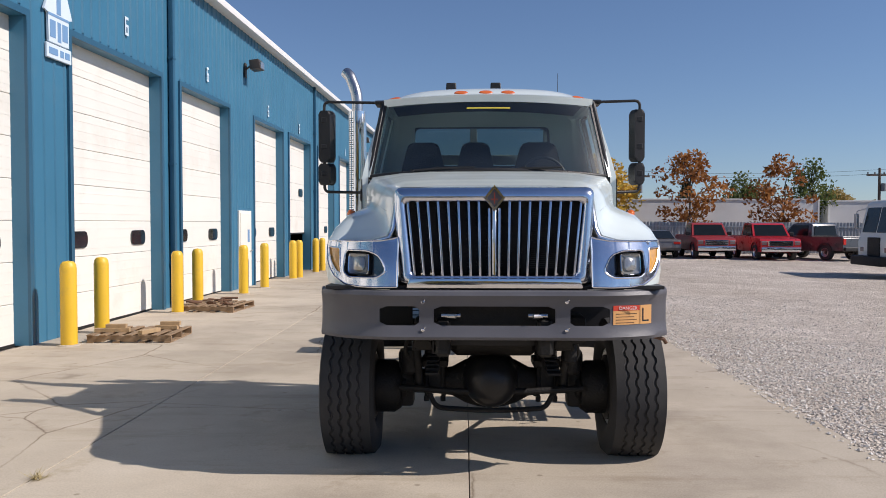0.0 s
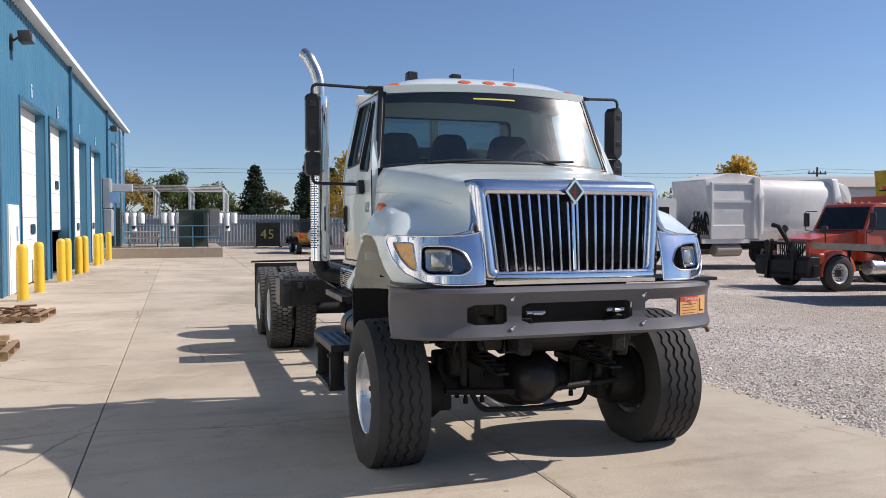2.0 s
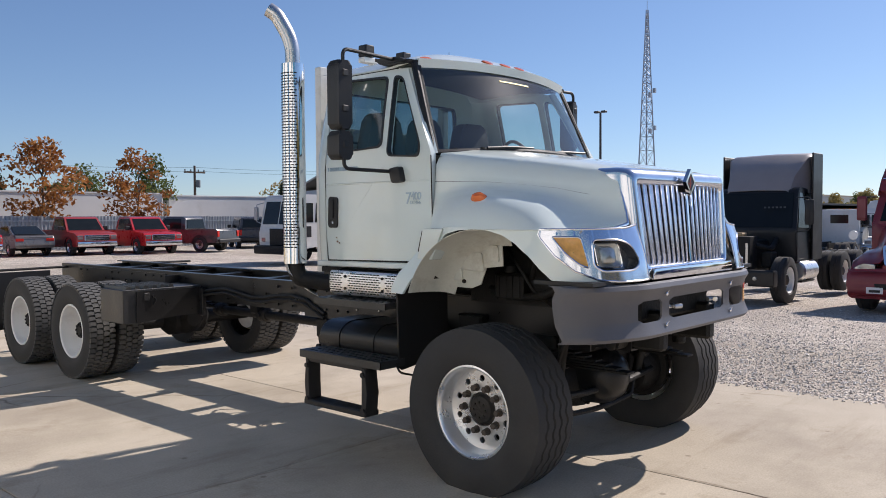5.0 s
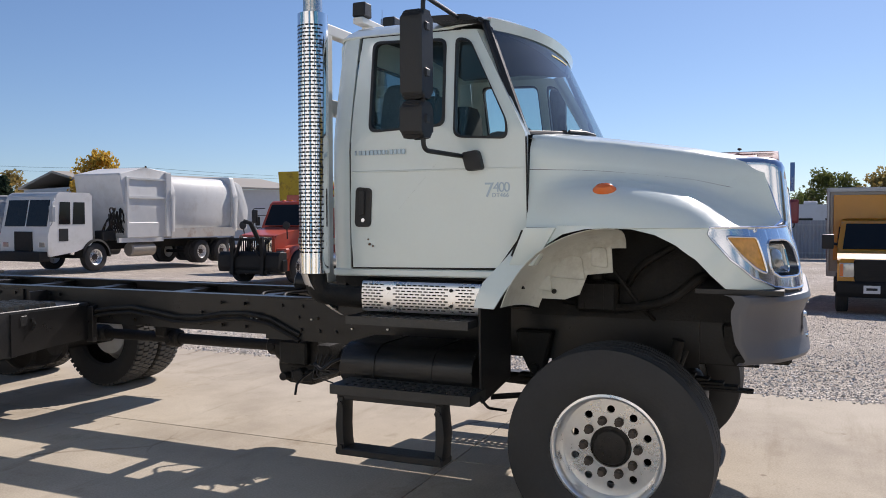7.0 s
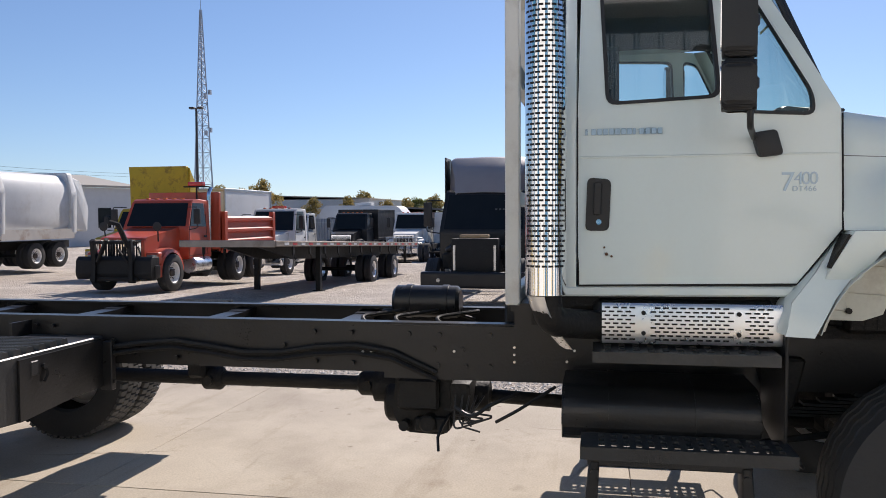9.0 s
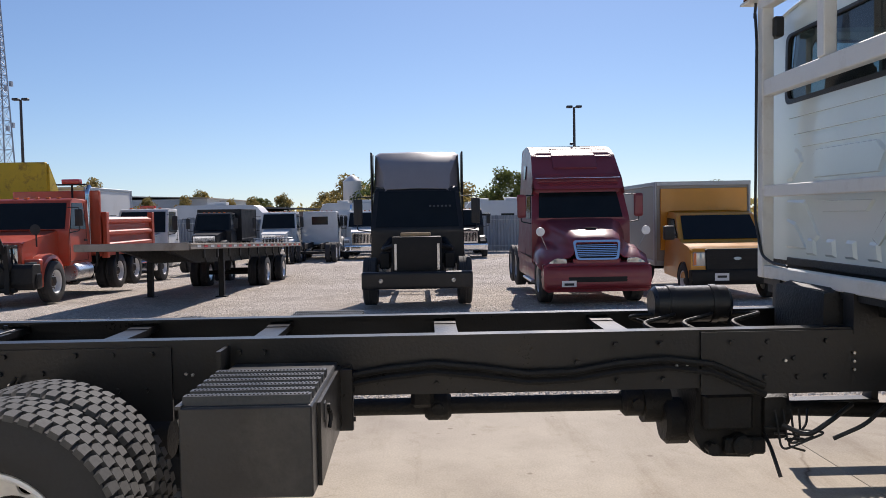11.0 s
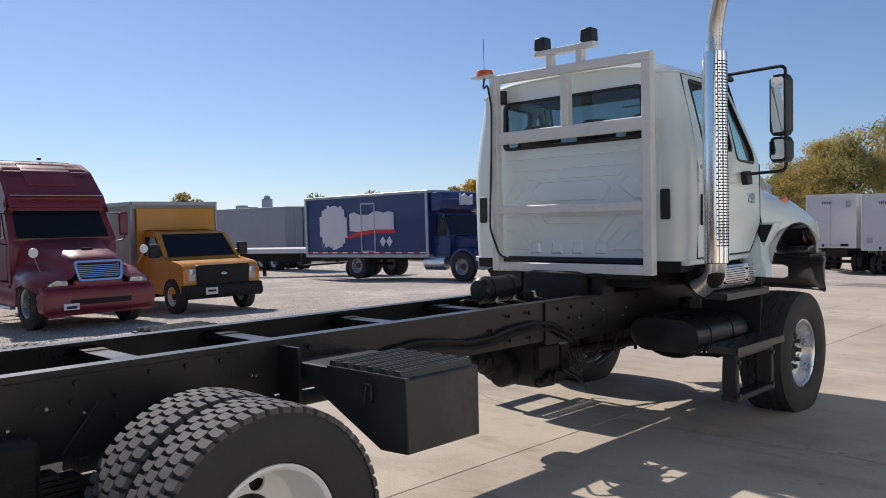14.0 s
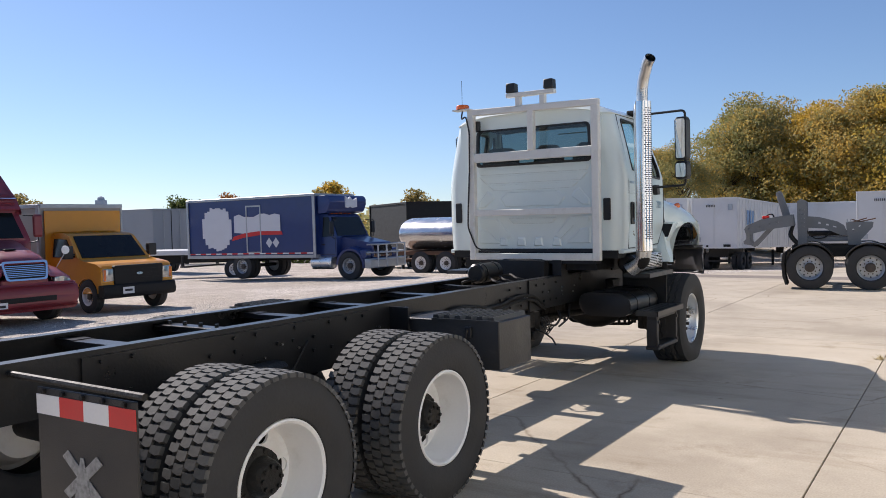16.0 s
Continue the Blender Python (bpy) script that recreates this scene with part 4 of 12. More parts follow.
FADED_MARK = mat("faded_mark", (0.32, 0.32, 0.31), 0.7, vary=0.5, scale=40, dirt=(0.03, 0.03, 0.03), dirt_amount=0.9, dirt_scale=14)


def rear_gear(sgn):
    bm = B()
    for k in range(7):
        box(bm, -0.58, -0.47, 12.3 + 0.09 * k, 13.6 - 0.09 * k, 0.6 + 0.024 * k, 0.618 + 0.024 * k)
    box(bm, -0.6, -0.45, 12.82, 13.1, 0.55, 0.9, 0.03, 1)
    part("spring_pack", flip(bm, sgn), UNDER, truck)
    bm = B()
    for y0 in (12.4, 13.5):
        tube(bm, [(-0.4, y0, 0.75), (-0.2, y0 - 0.1, 0.8)], 0.03, 8)
        cyl(bm, (-0.62, y0, 0.66), "y", 0.08, 0.18, 16, 0.02)
    part("brake_chamber", flip(bm, sgn), UNDER, truck)
    bm = B()
    tube(bm, [(-0.47, 12.7, 0.78), (-0.49, 12.55, 0.98)], 0.008, 6)
    part("brake_line", flip(bm, sgn), UNDER, truck)
    bm = B()
    tube(bm, [(-0.47, 13.5, 0.75), (-0.49, 13.9, 0.8)], 0.008, 6)
    part("brake_line", flip(bm, sgn), UNDER, truck)
    # mud flap
    bm = B()
    box(bm, -1.345, -0.66, 14.44, 14.452, 0.32, 1.05, 0.003, 1)
    flap = part("mud_flap", flip(bm, sgn), BLACK_PLASTIC, truck, "black rubber mud flap")
    bm = B()
    tube(bm, [(-1.4, 14.45, 1.075), (-0.42, 14.45, 1.085)], 0.016, 8)
    for k in range(5):
        cyl(bm, (-1.28 + 0.14 * k, 14.456, 1.035), "y", 0.012, 0.02, 8)
    part("flap_hanger", flip(bm, sgn), UNDER, flap)
    w = 0.685 / 4
    for k in range(4):
        bm = B()
        box(bm, -1.345 + k * w, -1.345 + (k + 1) * w, 14.453, 14.456, 0.935, 1.02)
        part("tape", flip(bm, sgn), RED_TAPE if k % 2 == 0 else WHITE_TAPE, flap)
    bm = B()
    prism(bm, [(-1.12, 0.62), (-1.075, 0.595), (-0.84, 0.77), (-0.88, 0.8)], "y", 14.453, 14.456)
    prism(bm, [(-0.885, 0.595), (-0.84, 0.62), (-1.08, 0.8), (-1.12, 0.77)], "y", 14.4535, 14.4565)
    prism(bm, [(-1.04, 0.6), (-0.92, 0.6), (-0.97, 0.78), (-0.99, 0.78)], "y", 14.454, 14.457)
    part("mark", flip(bm, sgn), FADED_MARK, flap, "pale worn crossed mark")


both(rear_gear)


# -- wheels: modelled with the outer face towards -x, the axle through the origin --
def tyre_skin(width, radius, rim_r, steer):
    bm = B()
    h = width / 2
    seg = 120
    side = [(-h * 0.62, rim_r), (-h * 0.86, rim_r + 0.015), (-h * 0.99, rim_r + 0.06), (-h * 1.02, rim_r + 0.11), (-h * 0.99, radius - 0.075), (-h * 0.95, radius - 0.045), (-h * 0.9, radius - 0.012)]
    tread = []
    n = 5 if steer else 4
    g, depth = 0.011, 0.014
    span = h * 0.86 * 2
    for k in range(n):
        a = -h * 0.86 + span * k / n
        b = -h * 0.86 + span * (k + 1) / n
        crown = lambda q: radius - 0.010 * (q / h) ** 2
        if k:
            tread += [(a + g * 0.5, radius - depth, k), (a + g, crown(a), k)]
        else:
            tread.append((a, crown(a) - 0.004, None))
        if k < n - 1:
            tread += [(b - g, crown(b), k + 1), (b - g * 0.5, radius - depth, k + 1)]
        else:
            tread.append((b, crown(b) - 0.004, None))
    other = [(-d, r) for d, r in reversed(side)]
    rings = []
    for i in range(seg):
        a = 2 * math.pi * i / seg
        zig = 0.008 * (1 if i % 4 < 2 else -1) if steer else 0.0
        ring = [(d, r) for d, r in side] + [(d + (zig if k is not None else 0), r) for d, r, k in tread] + other
        rings.append([bm.verts.new((d, r * math.cos(a), r * math.sin(a))) for d, r in ring])
    for i in range(seg):
        r0, r1 = rings[i], rings[(i + 1) % seg]
        for j in range(len(r0) - 1):
            bm.faces.new((r0[j], r0[j + 1], r1[j + 1], r1[j]))
    return bm


def lugs(width, radius, count=46):
    """Staggered tread blocks of a traction tyre."""
    bm = B()
    h = width / 2
    for i in range(count):
        for row, (x0, x1, sh) in enumerate(((-0.97, -0.51, 0.0), (-0.48, -0.02, 0.5), (0.02, 0.48, 0.0), (0.51, 0.97, 0.5))):
            a = 2 * math.pi * (i + sh) / count
            da = math.pi / count * (0.84 if row in (0, 3) else 0.93)
            cs = [(x0 * h, -da * 0.8), ((x0 * 0.6 + x1 * 0.4) * h, -da * 1.12), (x1 * h, -da * 0.75), (x1 * h, da * 0.8), ((x0 * 0.4 + x1 * 0.6) * h, da * 0.72), (x0 * h, da * 0.85)]
            lo, hi = [], []
            for x, t in cs:
                r = radius - 0.008 * (x / h) ** 2
                lo.append(bm.verts.new((x, (radius - 0.03) * math.cos(a + t), (radius - 0.03) * math.sin(a + t))))
                hi.append(bm.verts.new((x * 0.98, r * math.cos(a + t * 0.92), r * math.sin(a + t * 0.92))))
            bm.faces.new(hi)
            for j in range(6):
                bm.faces.new((lo[j], lo[(j + 1) % 6], hi[(j + 1) % 6], hi[j]))
    return bm


def circle(cx, cz, r, k=20, turn=0.0):
    return [(cx + r * math.cos(turn + 2 * math.pi * i / k), cz + r * math.sin(turn + 2 * math.pi * i / k)) for i in range(k)]


RIM_R = 0.287


def settle(bm, loaded, bulge=0.018):
    """Flattens a tyre where it bears on the ground and lets its sidewall bulge there."""
    for v in bm.verts:
        low = -v.co.z
        if low > 0.3 and abs(v.co.y) < 0.32:
            v.co.x *= 1 + bulge / 0.2 * min(1.0, (low - 0.3) / 0.12) * (1 - abs(v.co.y) / 0.32)
        if low > loaded:
            v.co.z = -loaded
    return bm


FRONT_HUB_Z, REAR_HUB_Z = 0.496, 0.512
steer_tyre = finish("tyre", settle(tyre_skin(0.4, 0.542, RIM_R, True), FRONT_HUB_Z + 0.006), RUBBER, 28)
drive_tyre = finish("tyre", settle(tyre_skin(0.28, 0.507, RIM_R, False), REAR_HUB_Z + 0.004, 0.012), RUBBER, 28)
drive_lugs = finish("tread", settle(lugs(0.28, 0.522, 56), REAR_HUB_Z + 0.008, 0.0), TREAD, 20)

bm = B()
lathe(bm, [(-0.155, 0.302), (-0.165, 0.300), (-0.168, 0.288), (-0.158, 0.276), (-0.13, 0.268), (-0.06, 0.262), (-0.045, 0.25), (-0.04, 0.235)], (0, 0, 0), "x", 64)
lathe(bm, [(0.15, 0.302), (0.16, 0.295), (0.14, 0.27), (-0.02, 0.262), (-0.03, 0.25)], (0, 0, 0), "x", 64)
plate(bm, circle(0, 0, 0.262, 60), [circle(0.2 * math.cos(a), 0.2 * math.sin(a), 0.021, 12) for a in [2 * math.pi * (k + 0.5) / 10 for k in range(10)]] + [circle(0, 0, 0.11, 24)], "x", -0.055, -0.035)
alu_rim = finish("rim", bm, ALU, 40)
bm = B()
lathe(bm, [(-0.1, 0.296), (-0.116, 0.294), (-0.121, 0.284), (-0.112, 0.272), (-0.085, 0.266), (-0.04, 0.262), (-0.02, 0.252), (0.06, 0.247), (0.09, 0.235), (0.1, 0.2)], (0, 0, 0), "x", 64)
plate(bm, circle(0, 0, 0.255, 60), [circle(0.185 * math.cos(a), 0.185 * math.sin(a), 0.038, 16) for a in [2 * math.pi * (k + 0.5) / 5 for k in range(5)]], "x", 0.085, 0.1)
dish_rim = finish("rim", bm, RIM_WHITE, 40)
bm = B()
lathe(bm, [(-0.15, 0.302), (-0.15, 0.27), (0.02, 0.2), (0.02, 0.02)], (0, 0, 0), "x", 40)
inner_rim = finish("rim", bm, RIM_WHITE, 40)
bm = B()
lathe(bm, [(-0.085, 0.0), (-0.085, 0.06), (-0.075, 0.085), (-0.055, 0.095), (-0.05, 0.105), (-0.035, 0.11)], (0, 0, 0), "x", 32)
for k in range(8):
    a = 2 * math.pi * k / 8
    cyl(bm, (-0.088, 0.05 * math.cos(a), 0.05 * math.sin(a)), "x", 0.008, 0.012, 6)
front_hub = finish("hub", bm, HUB_DARK, 35)
bm = B()
lathe(bm, [(-0.03, 0.0), (-0.03, 0.075), (-0.02, 0.085), (0.0, 0.09), (0.04, 0.1), (0.05, 0.135), (0.085, 0.14)], (0, 0, 0), "x", 28)
for k in range(8):
    a = 2 * math.pi * k / 8
    cyl(bm, (-0.034, 0.06 * math.cos(a), 0.06 * math.sin(a)), "x", 0.011, 0.016, 6)
rear_hub = finish("hub", bm, UNDER, 35)
bm = B()
cyl(bm, (-0.075, 0, 0), "x", 0.02, 0.05, 6, 0.003)
cyl(bm, (-0.055, 0, 0), "x", 0.025, 0.012, 12)
nut_mesh = finish("wheel_nut", bm, HUB_BROWN, 30)
bm = B()
cyl(bm, (0.065, 0, 0), "x", 0.017, 0.05, 6, 0.003)
nut_rear = finish("wheel_nut", bm, UNDER, 30)
# dark disc added behind the rim's hand holes, so that they look shaded
bm = B()
cyl(bm, (0.14, 0, 0), "x", 0.235, 0.04, 32, 0.01)
backing_mesh = finish("brake_drum", bm, UNDER, 30)


def hang_mesh(name, me, parent, m=None, label=""):
    ob = new(name, me)
    ob.parent = parent
    if m is not None:
        ob.matrix_basis = m
    if label:
        ob["label"] = label
    return ob


def wheel(parent, x, y, z, steer=True, outside=-1, inner=False, label=""):
    """A wheel as a part of its vehicle: tyre, rim, hub and nuts below it."""
    root = parent
    off = OFFSETS.get(root.name, Vector((0, 0, 0)))
    m = pose(x - off.x, y - off.y, z - off.z, 0, 0, 0 if outside < 0 else 180)
    w = hang_mesh("wheel", alu_rim if steer else (inner_rim if inner else dish_rim), parent, m, label)
    hang_mesh("tyre", steer_tyre if steer else drive_tyre, w)
    if not steer:
        hang_mesh("tread", drive_lugs, w)["kind"] = "stuff"
    if not inner and not steer:
        hang_mesh("brake_drum", backing_mesh, w)
    if not inner:
        hang_mesh("hub", front_hub if steer else rear_hub, w)
        for k in range(10):
            a = 2 * math.pi * k / 10
            r = 0.143 if steer else 0.118
            hang_mesh("wheel_nut", nut_mesh if steer else nut_rear, w, pose(0, r * math.cos(a), r * math.sin(a)))
    return w


for sgn in (-1, 1):
    wheel(truck, sgn * 1.08, 6.672, FRONT_HUB_Z, True, sgn, label="polished aluminium wheel with a steer tyre")
    for y0 in (12.255, 13.655):
        wheel(truck, sgn * 1.225, y0, REAR_HUB_Z, False, sgn, label="white dished outer wheel of a dual pair")
        wheel(truck, sgn * 0.905, y0, REAR_HUB_Z, False, sgn, True, label="inner wheel of a dual pair")

# -- bumper --
bm = B()
xs_half = [0.0, 0.2, 0.36, 0.41, 0.46, 0.51, 0.54, 0.6, 0.68, 0.73, 0.78, 0.84, 0.9, 0.96, 1.02, 1.08, 1.13, 1.17, 1.2, 1.215]
zs = [0.985, 0.99, 1.01, 1.035, 1.085, 1.105, 1.15, 1.195, 1.215, 1.25, 1.275, 1.29, 1.315, 1.325]
lip = [0.03, 0.0, -0.012, 0.0, 0.02, 0.022, 0.022, 0.022, 0.02, 0.012, -0.004, -0.012, 0.0, 0.03]


def bumper_y(x, j):
    t = max(0.0, abs(x) - 0.62)
    return 5.725 + 0.62 * t ** 2.0 + (0.5 * max(0.0, abs(x) - 1.1) if abs(x) > 1.1 else 0) + lip[j]


xs_all = [-x for x in reversed(xs_half[1:])] + xs_half
vs = [[bm.verts.new((x, bumper_y(x, j), z)) for x in xs_all] for j, z in enumerate(zs)]
for j in range(len(zs) - 1):
    for i in range(len(xs_all) - 1):
        xm, zm = abs((xs_all[i] + xs_all[i + 1]) / 2), (zs[j] + zs[j + 1]) / 2
        hole = 1.085 < zm < 1.215 and (xm < 0.41 or 0.51 < xm < 0.78)
        corner = hole and (zm < 1.105 or zm > 1.195) and (0.36 < xm < 0.41 or 0.51 < xm < 0.54 or 0.73 < xm < 0.78)
        if corner:
            q = [vs[j][i], vs[j][i + 1], vs[j + 1][i + 1], vs[j + 1][i]]
            outer_right = (0.36 < xm < 0.41 or xm > 0.73) == (xs_all[i] >= 0)
            lower = zm < 1.105
            drop_i = (3 if outer_right else 2) if lower else (0 if outer_right else 1)
            bm.faces.new([q[k] for k in range(4) if k != drop_i])
        elif not hole:
            bm.faces.new((vs[j][i], vs[j][i + 1], vs[j + 1][i + 1], vs[j + 1][i]))
# the ends turn back along the fenders
for sgn in (0, -1):
    rows_back = []
    for k, (dx, dy) in enumerate(((0.0, 0.0), (0.004, 0.03), (0.004, 0.075))):
        row_b = []
        for j, z in enumerate(zs):
            x = xs_all[sgn]
            row_b.append((x + math.copysign(dx, x), bumper_y(x, j) + dy * (1.0 - 0.8 * (1 - (z - 0.985) / 0.34)), z))
        rows_back.append(row_b)
    grid(bm, rows_back)
bmesh.ops.remove_doubles(bm, verts=bm.verts, dist=1e-4)
thicken(bm, 0.012)
bumper = part("bumper", bm, GREY_PLASTIC, truck, "grey textured steel bumper with three openings", 40)
for x0 in (-0.475, 0.475):
    for z0 in (1.055, 1.245):
        bm = B()
        cyl(bm, (x0 * 1.02, 5.735, z0), "y", 0.013, 0.03, 8, 0.004)
        tube(bm, [(x0 * 1.02, 5.735, z0), (x0 * 1.02 + 0.018, 5.72, z0 + 0.02)], 0.004, 6)
        part("bolt", bm, CHROME, bumper)
bm = B()
box(bm, -0.5, 0.5, 5.9, 6.02, 1.05, 1.27, 0.02, 1)
part("bumper_beam", bm, UNDER, truck)
bm = B()
box(bm, -1.16, 1.16, 5.84, 6.25, 1.325, 1.348)
part("filler_strip", bm, BLACK_PLASTIC, truck)
bm = B()
tube(bm, [(1.12, 5.98, 0.985), (1.2, 6.02, 0.96), (1.22, 6.02, 0.93)], 0.014, 8)
part("end_hook", bm, RUST, truck)
# warning label: its heading can be read
bm = B()
rows_l = [[(x, bumper_y(x, 6) - 0.0035, z) for x in (0.8, 0.88, 0.96, 1.04, 1.08)] for z in (1.09, 1.22)]
grid(bm, rows_l)
decal = part("warning_label", bm, LABEL_ORANGE, bumper, "orange and red warning label")
bm = B()
grid(bm, [[(x, bumper_y(x, 6) - 0.0045, z) for x in (0.8, 0.88, 0.96, 0.99)] for z in (1.185, 1.22)])
part("heading", bm, LABEL_RED, decal)
for k in range(4):
    bm = B()
    z0 = 1.165 - 0.02 * k
    grid(bm, [[(x, bumper_y(x, 6) - 0.0045, z) for x in (0.82, 0.9, 0.97 - 0.02 * (k % 2))] for z in (z0 - 0.004, z0)])
    part("text_bar", bm, INK if k == 0 else RUST, decal)
bm = B()
grid(bm, [[(x, bumper_y(x, 6) - 0.0045, z) for x in (0.992, 0.995)] for z in (1.09, 1.22)])
grid(bm, [[(x, bumper_y(x, 6) - 0.0045, z) for x in (1.01, 1.02)] for z in (1.11, 1.2)])
grid(bm, [[(x, bumper_y(x, 6) - 0.0045, z) for x in (1.01, 1.06)] for z in (1.108, 1.118)])
part("pictogram", bm, INK, decal)
words("heading_text", "DANGER", 0.032, Matrix.Translation((0.84, bumper_y(0.84, 6) - 0.006, 1.192)) @ pose(0, 0, 0, 90, 0, 9), WHITE_TAPE, decal, 0.0008)

# -- hood --
SECTIONS = [
    # y, then half-section (x, z) from the middle out and down
    (5.95, [(0, 2.03), (0.4, 2.028), (0.6, 2.015), (0.67, 1.985), (0.692, 1.93), (0.70, 1.84), (0.71, 1.75), (0.735, 1.69), (0.85, 1.66), (1.0, 1.65), (1.09, 1.646)]),
    (6.12, [(0, 2.06), (0.4, 2.058), (0.62, 2.045), (0.71, 2.01), (0.745, 1.945), (0.76, 1.865), (0.78, 1.80), (0.85, 1.755), (0.99, 1.715), (1.11, 1.675), (1.178, 1.646)]),
    (6.3, [(0, 2.095), (0.42, 2.092), (0.65, 2.08), (0.77, 2.045), (0.815, 1.97), (0.835, 1.905), (0.865, 1.86), (0.945, 1.825), (1.07, 1.79), (1.165, 1.725), (1.215, 1.646)]),
    (6.6, [(0, 2.14), (0.44, 2.138), (0.68, 2.125), (0.83, 2.09), (0.885, 2.01), (0.905, 1.94), (0.935, 1.9), (1.0, 1.875), (1.1, 1.84), (1.178, 1.76), (1.222, 1.648)]),
    (6.85, [(0, 2.18), (0.46, 2.177), (0.7, 2.16), (0.9, 2.12), (0.955, 2.04), (0.965, 1.96), (0.985, 1.915), (1.03, 1.885), (1.1, 1.84), (1.16, 1.76), (1.195, 1.65)]),
    (7.0, [(0, 2.2), (0.48, 2.197), (0.72, 2.18), (0.95, 2.14), (1.0, 2.06), (1.01, 1.965), (1.02, 1.91), (1.045, 1.87), (1.085, 1.82), (1.125, 1.745), (1.15, 1.65)]),
    (7.15, [(0, 2.21), (0.5, 2.21), (0.74, 2.195), (0.98, 2.16), (1.03, 2.08), (1.038, 1.97), (1.042, 1.9), (1.05, 1.85), (1.06, 1.79), (1.075, 1.72), (1.09, 1.65)]),
]


def hood_rows():
    """Evens the sections out along the hood with a smooth curve."""
    rows = []
    ys = [s[0] for s in SECTIONS]
    k = 0
    for i in range(len(SECTIONS) - 1):
        for t in (0.0, 0.25, 0.5, 0.75):
            p = [SECTIONS[max(0, min(len(SECTIONS) - 1, i + d))] for d in (-1, 0, 1, 2)]
            def cr(a, b, c, d):
                return 0.5 * (2 * b + (c - a) * t + (2 * a - 5 * b + 4 * c - d) * t * t + (3 * b - a - 3 * c + d) * t ** 3)
            y = p[1][0] + (p[2][0] - p[1][0]) * t
            half = [(cr(*[q[1][j][0] for q in p]), cr(*[q[1][j][1] for q in p])) for j in range(11)]
            rows.append((y, half))
    rows.append(SECTIONS[-1])
    return rows


HROWS = hood_rows()
bm = B()
def nose_y(y, j):
    """The front of the hood swings forward over the lamps."""
    f = max(0.0, 1 - (y - 5.95) / 0.17)
    return y + f * (0, 0, 0, 0, 0, -0.03, -0.06, -0.085, -0.055, 0.0, 0.035)[j]


grid(bm, [[(-half[j][0], nose_y(y, j), half[j][1]) for j in range(10, 0, -1)] + [(half[j][0], nose_y(y, j), half[j][1]) for j in range(11)] for y, half in HROWS])
bmesh.ops.subdivide_edges(bm, edges=[e for e in bm.edges if abs(e.verts[0].co.y - e.verts[1].co.y) < 1e-4], cuts=1, smooth=0.6)
thicken(bm, -0.006)
hood = part("hood", bm, WHITE_PAINT, truck, "white moulded hood with flared fenders", 60)
for sx in (-1, 1):
    bm = B()
    y, half = HROWS[0]
    tube(bm, [(sx * (half[j][0] - 0.012), nose_y(y, j) + 0.004, half[j][1] - 0.01) for j in range(1, 11)], 0.014, 8)
    part("front_bead", bm, SOFT_CHROME, hood, "bright bead along the hood's front edge")


NOSE = [(0.66, 5.80), (0.72, 5.80), (0.82, 5.815), (0.92, 5.85), (1.02, 5.91), (1.10, 5.985), (1.16, 6.07), (1.20, 6.17), (1.22, 6.28), (1.227, 6.45), (1.228, 7.6)]
NOSE_S = [0.0]
for q0, q1 in zip(NOSE, NOSE[1:]):
    NOSE_S.append(NOSE_S[-1] + math.hypot(q1[0] - q0[0], q1[1] - q0[1]))


def nose(s, z, depth=0.0):
    """A point of the fender nose: s runs outwards from the grille and back along the side."""
    k = max(0, min(len(NOSE) - 2, sum(1 for q in NOSE_S[1:] if q < s)))
    t = (s - NOSE_S[k]) / (NOSE_S[k + 1] - NOSE_S[k])
    p = [NOSE[max(0, min(len(NOSE) - 1, k + d))] for d in (-1, 0, 1, 2)]
    if k < len(NOSE) - 3:
        x, y = [0.5 * (2 * p[1][i] + (p[2][i] - p[0][i]) * t + (2 * p[0][i] - 5 * p[1][i] + 4 * p[2][i] - p[3][i]) * t * t + (3 * p[1][i] - p[0][i] - 3 * p[2][i] + p[3][i]) * t ** 3) for i in (0, 1)]
    else:
        x, y = [p[1][i] + (p[2][i] - p[1][i]) * t for i in (0, 1)]
    dx, dy = p[2][0] - p[1][0], p[2][1] - p[1][1]
    ln = math.hypot(dx, dy)
    f = max(0.0, dx / ln)
    bulge = 0.012 * math.sin(math.pi * max(0.0, min(1.0, (z - 1.34) / 0.31)))
    off = bulge - depth
    return x + dy / ln * off - 0.03 * max(0.0, (z - 1.45) / 0.2) * (1 - f) * 0.4, y - dx / ln * off + f * (0.26 * (z - 1.36) - 0.035), z


def inside(p, loop):
    """Whether p lies within a closed outline."""
    hit = False
    for (x0, y0), (x1, y1) in zip(loop, loop[1:] + loop[:1]):
        if (y0 > p[1]) != (y1 > p[1]) and p[0] < x0 + (x1 - x0) * (p[1] - y0) / (y1 - y0):
            hit = not hit
    return hit


def nose_s(y):
    """The arc length at which the side reaches y."""
    for k in range(5, len(NOSE) - 1):
        if NOSE[k][1] <= y <= NOSE[k + 1][1]:
            return NOSE_S[k] + (NOSE_S[k + 1] - NOSE_S[k]) * (y - NOSE[k][1]) / (NOSE[k + 1][1] - NOSE[k][1])
    return NOSE_S[-1]


CREAM = mat("cream_liner", (0.62, 0.63, 0.57), 0.55, vary=0.15, dirt=(0.3, 0.26, 0.2), dirt_amount=0.5, dirt_scale=4)
TURN_LENS = mat("pale_amber_lens", (0.75, 0.38, 0.08), 0.15, vary=0.3, scale=25, coat=0.7)
SMOKE = mat("dark_lamp_bowl", (0.14, 0.15, 0.17), 0.16, 0.7, vary=0.2, coat=0.6)


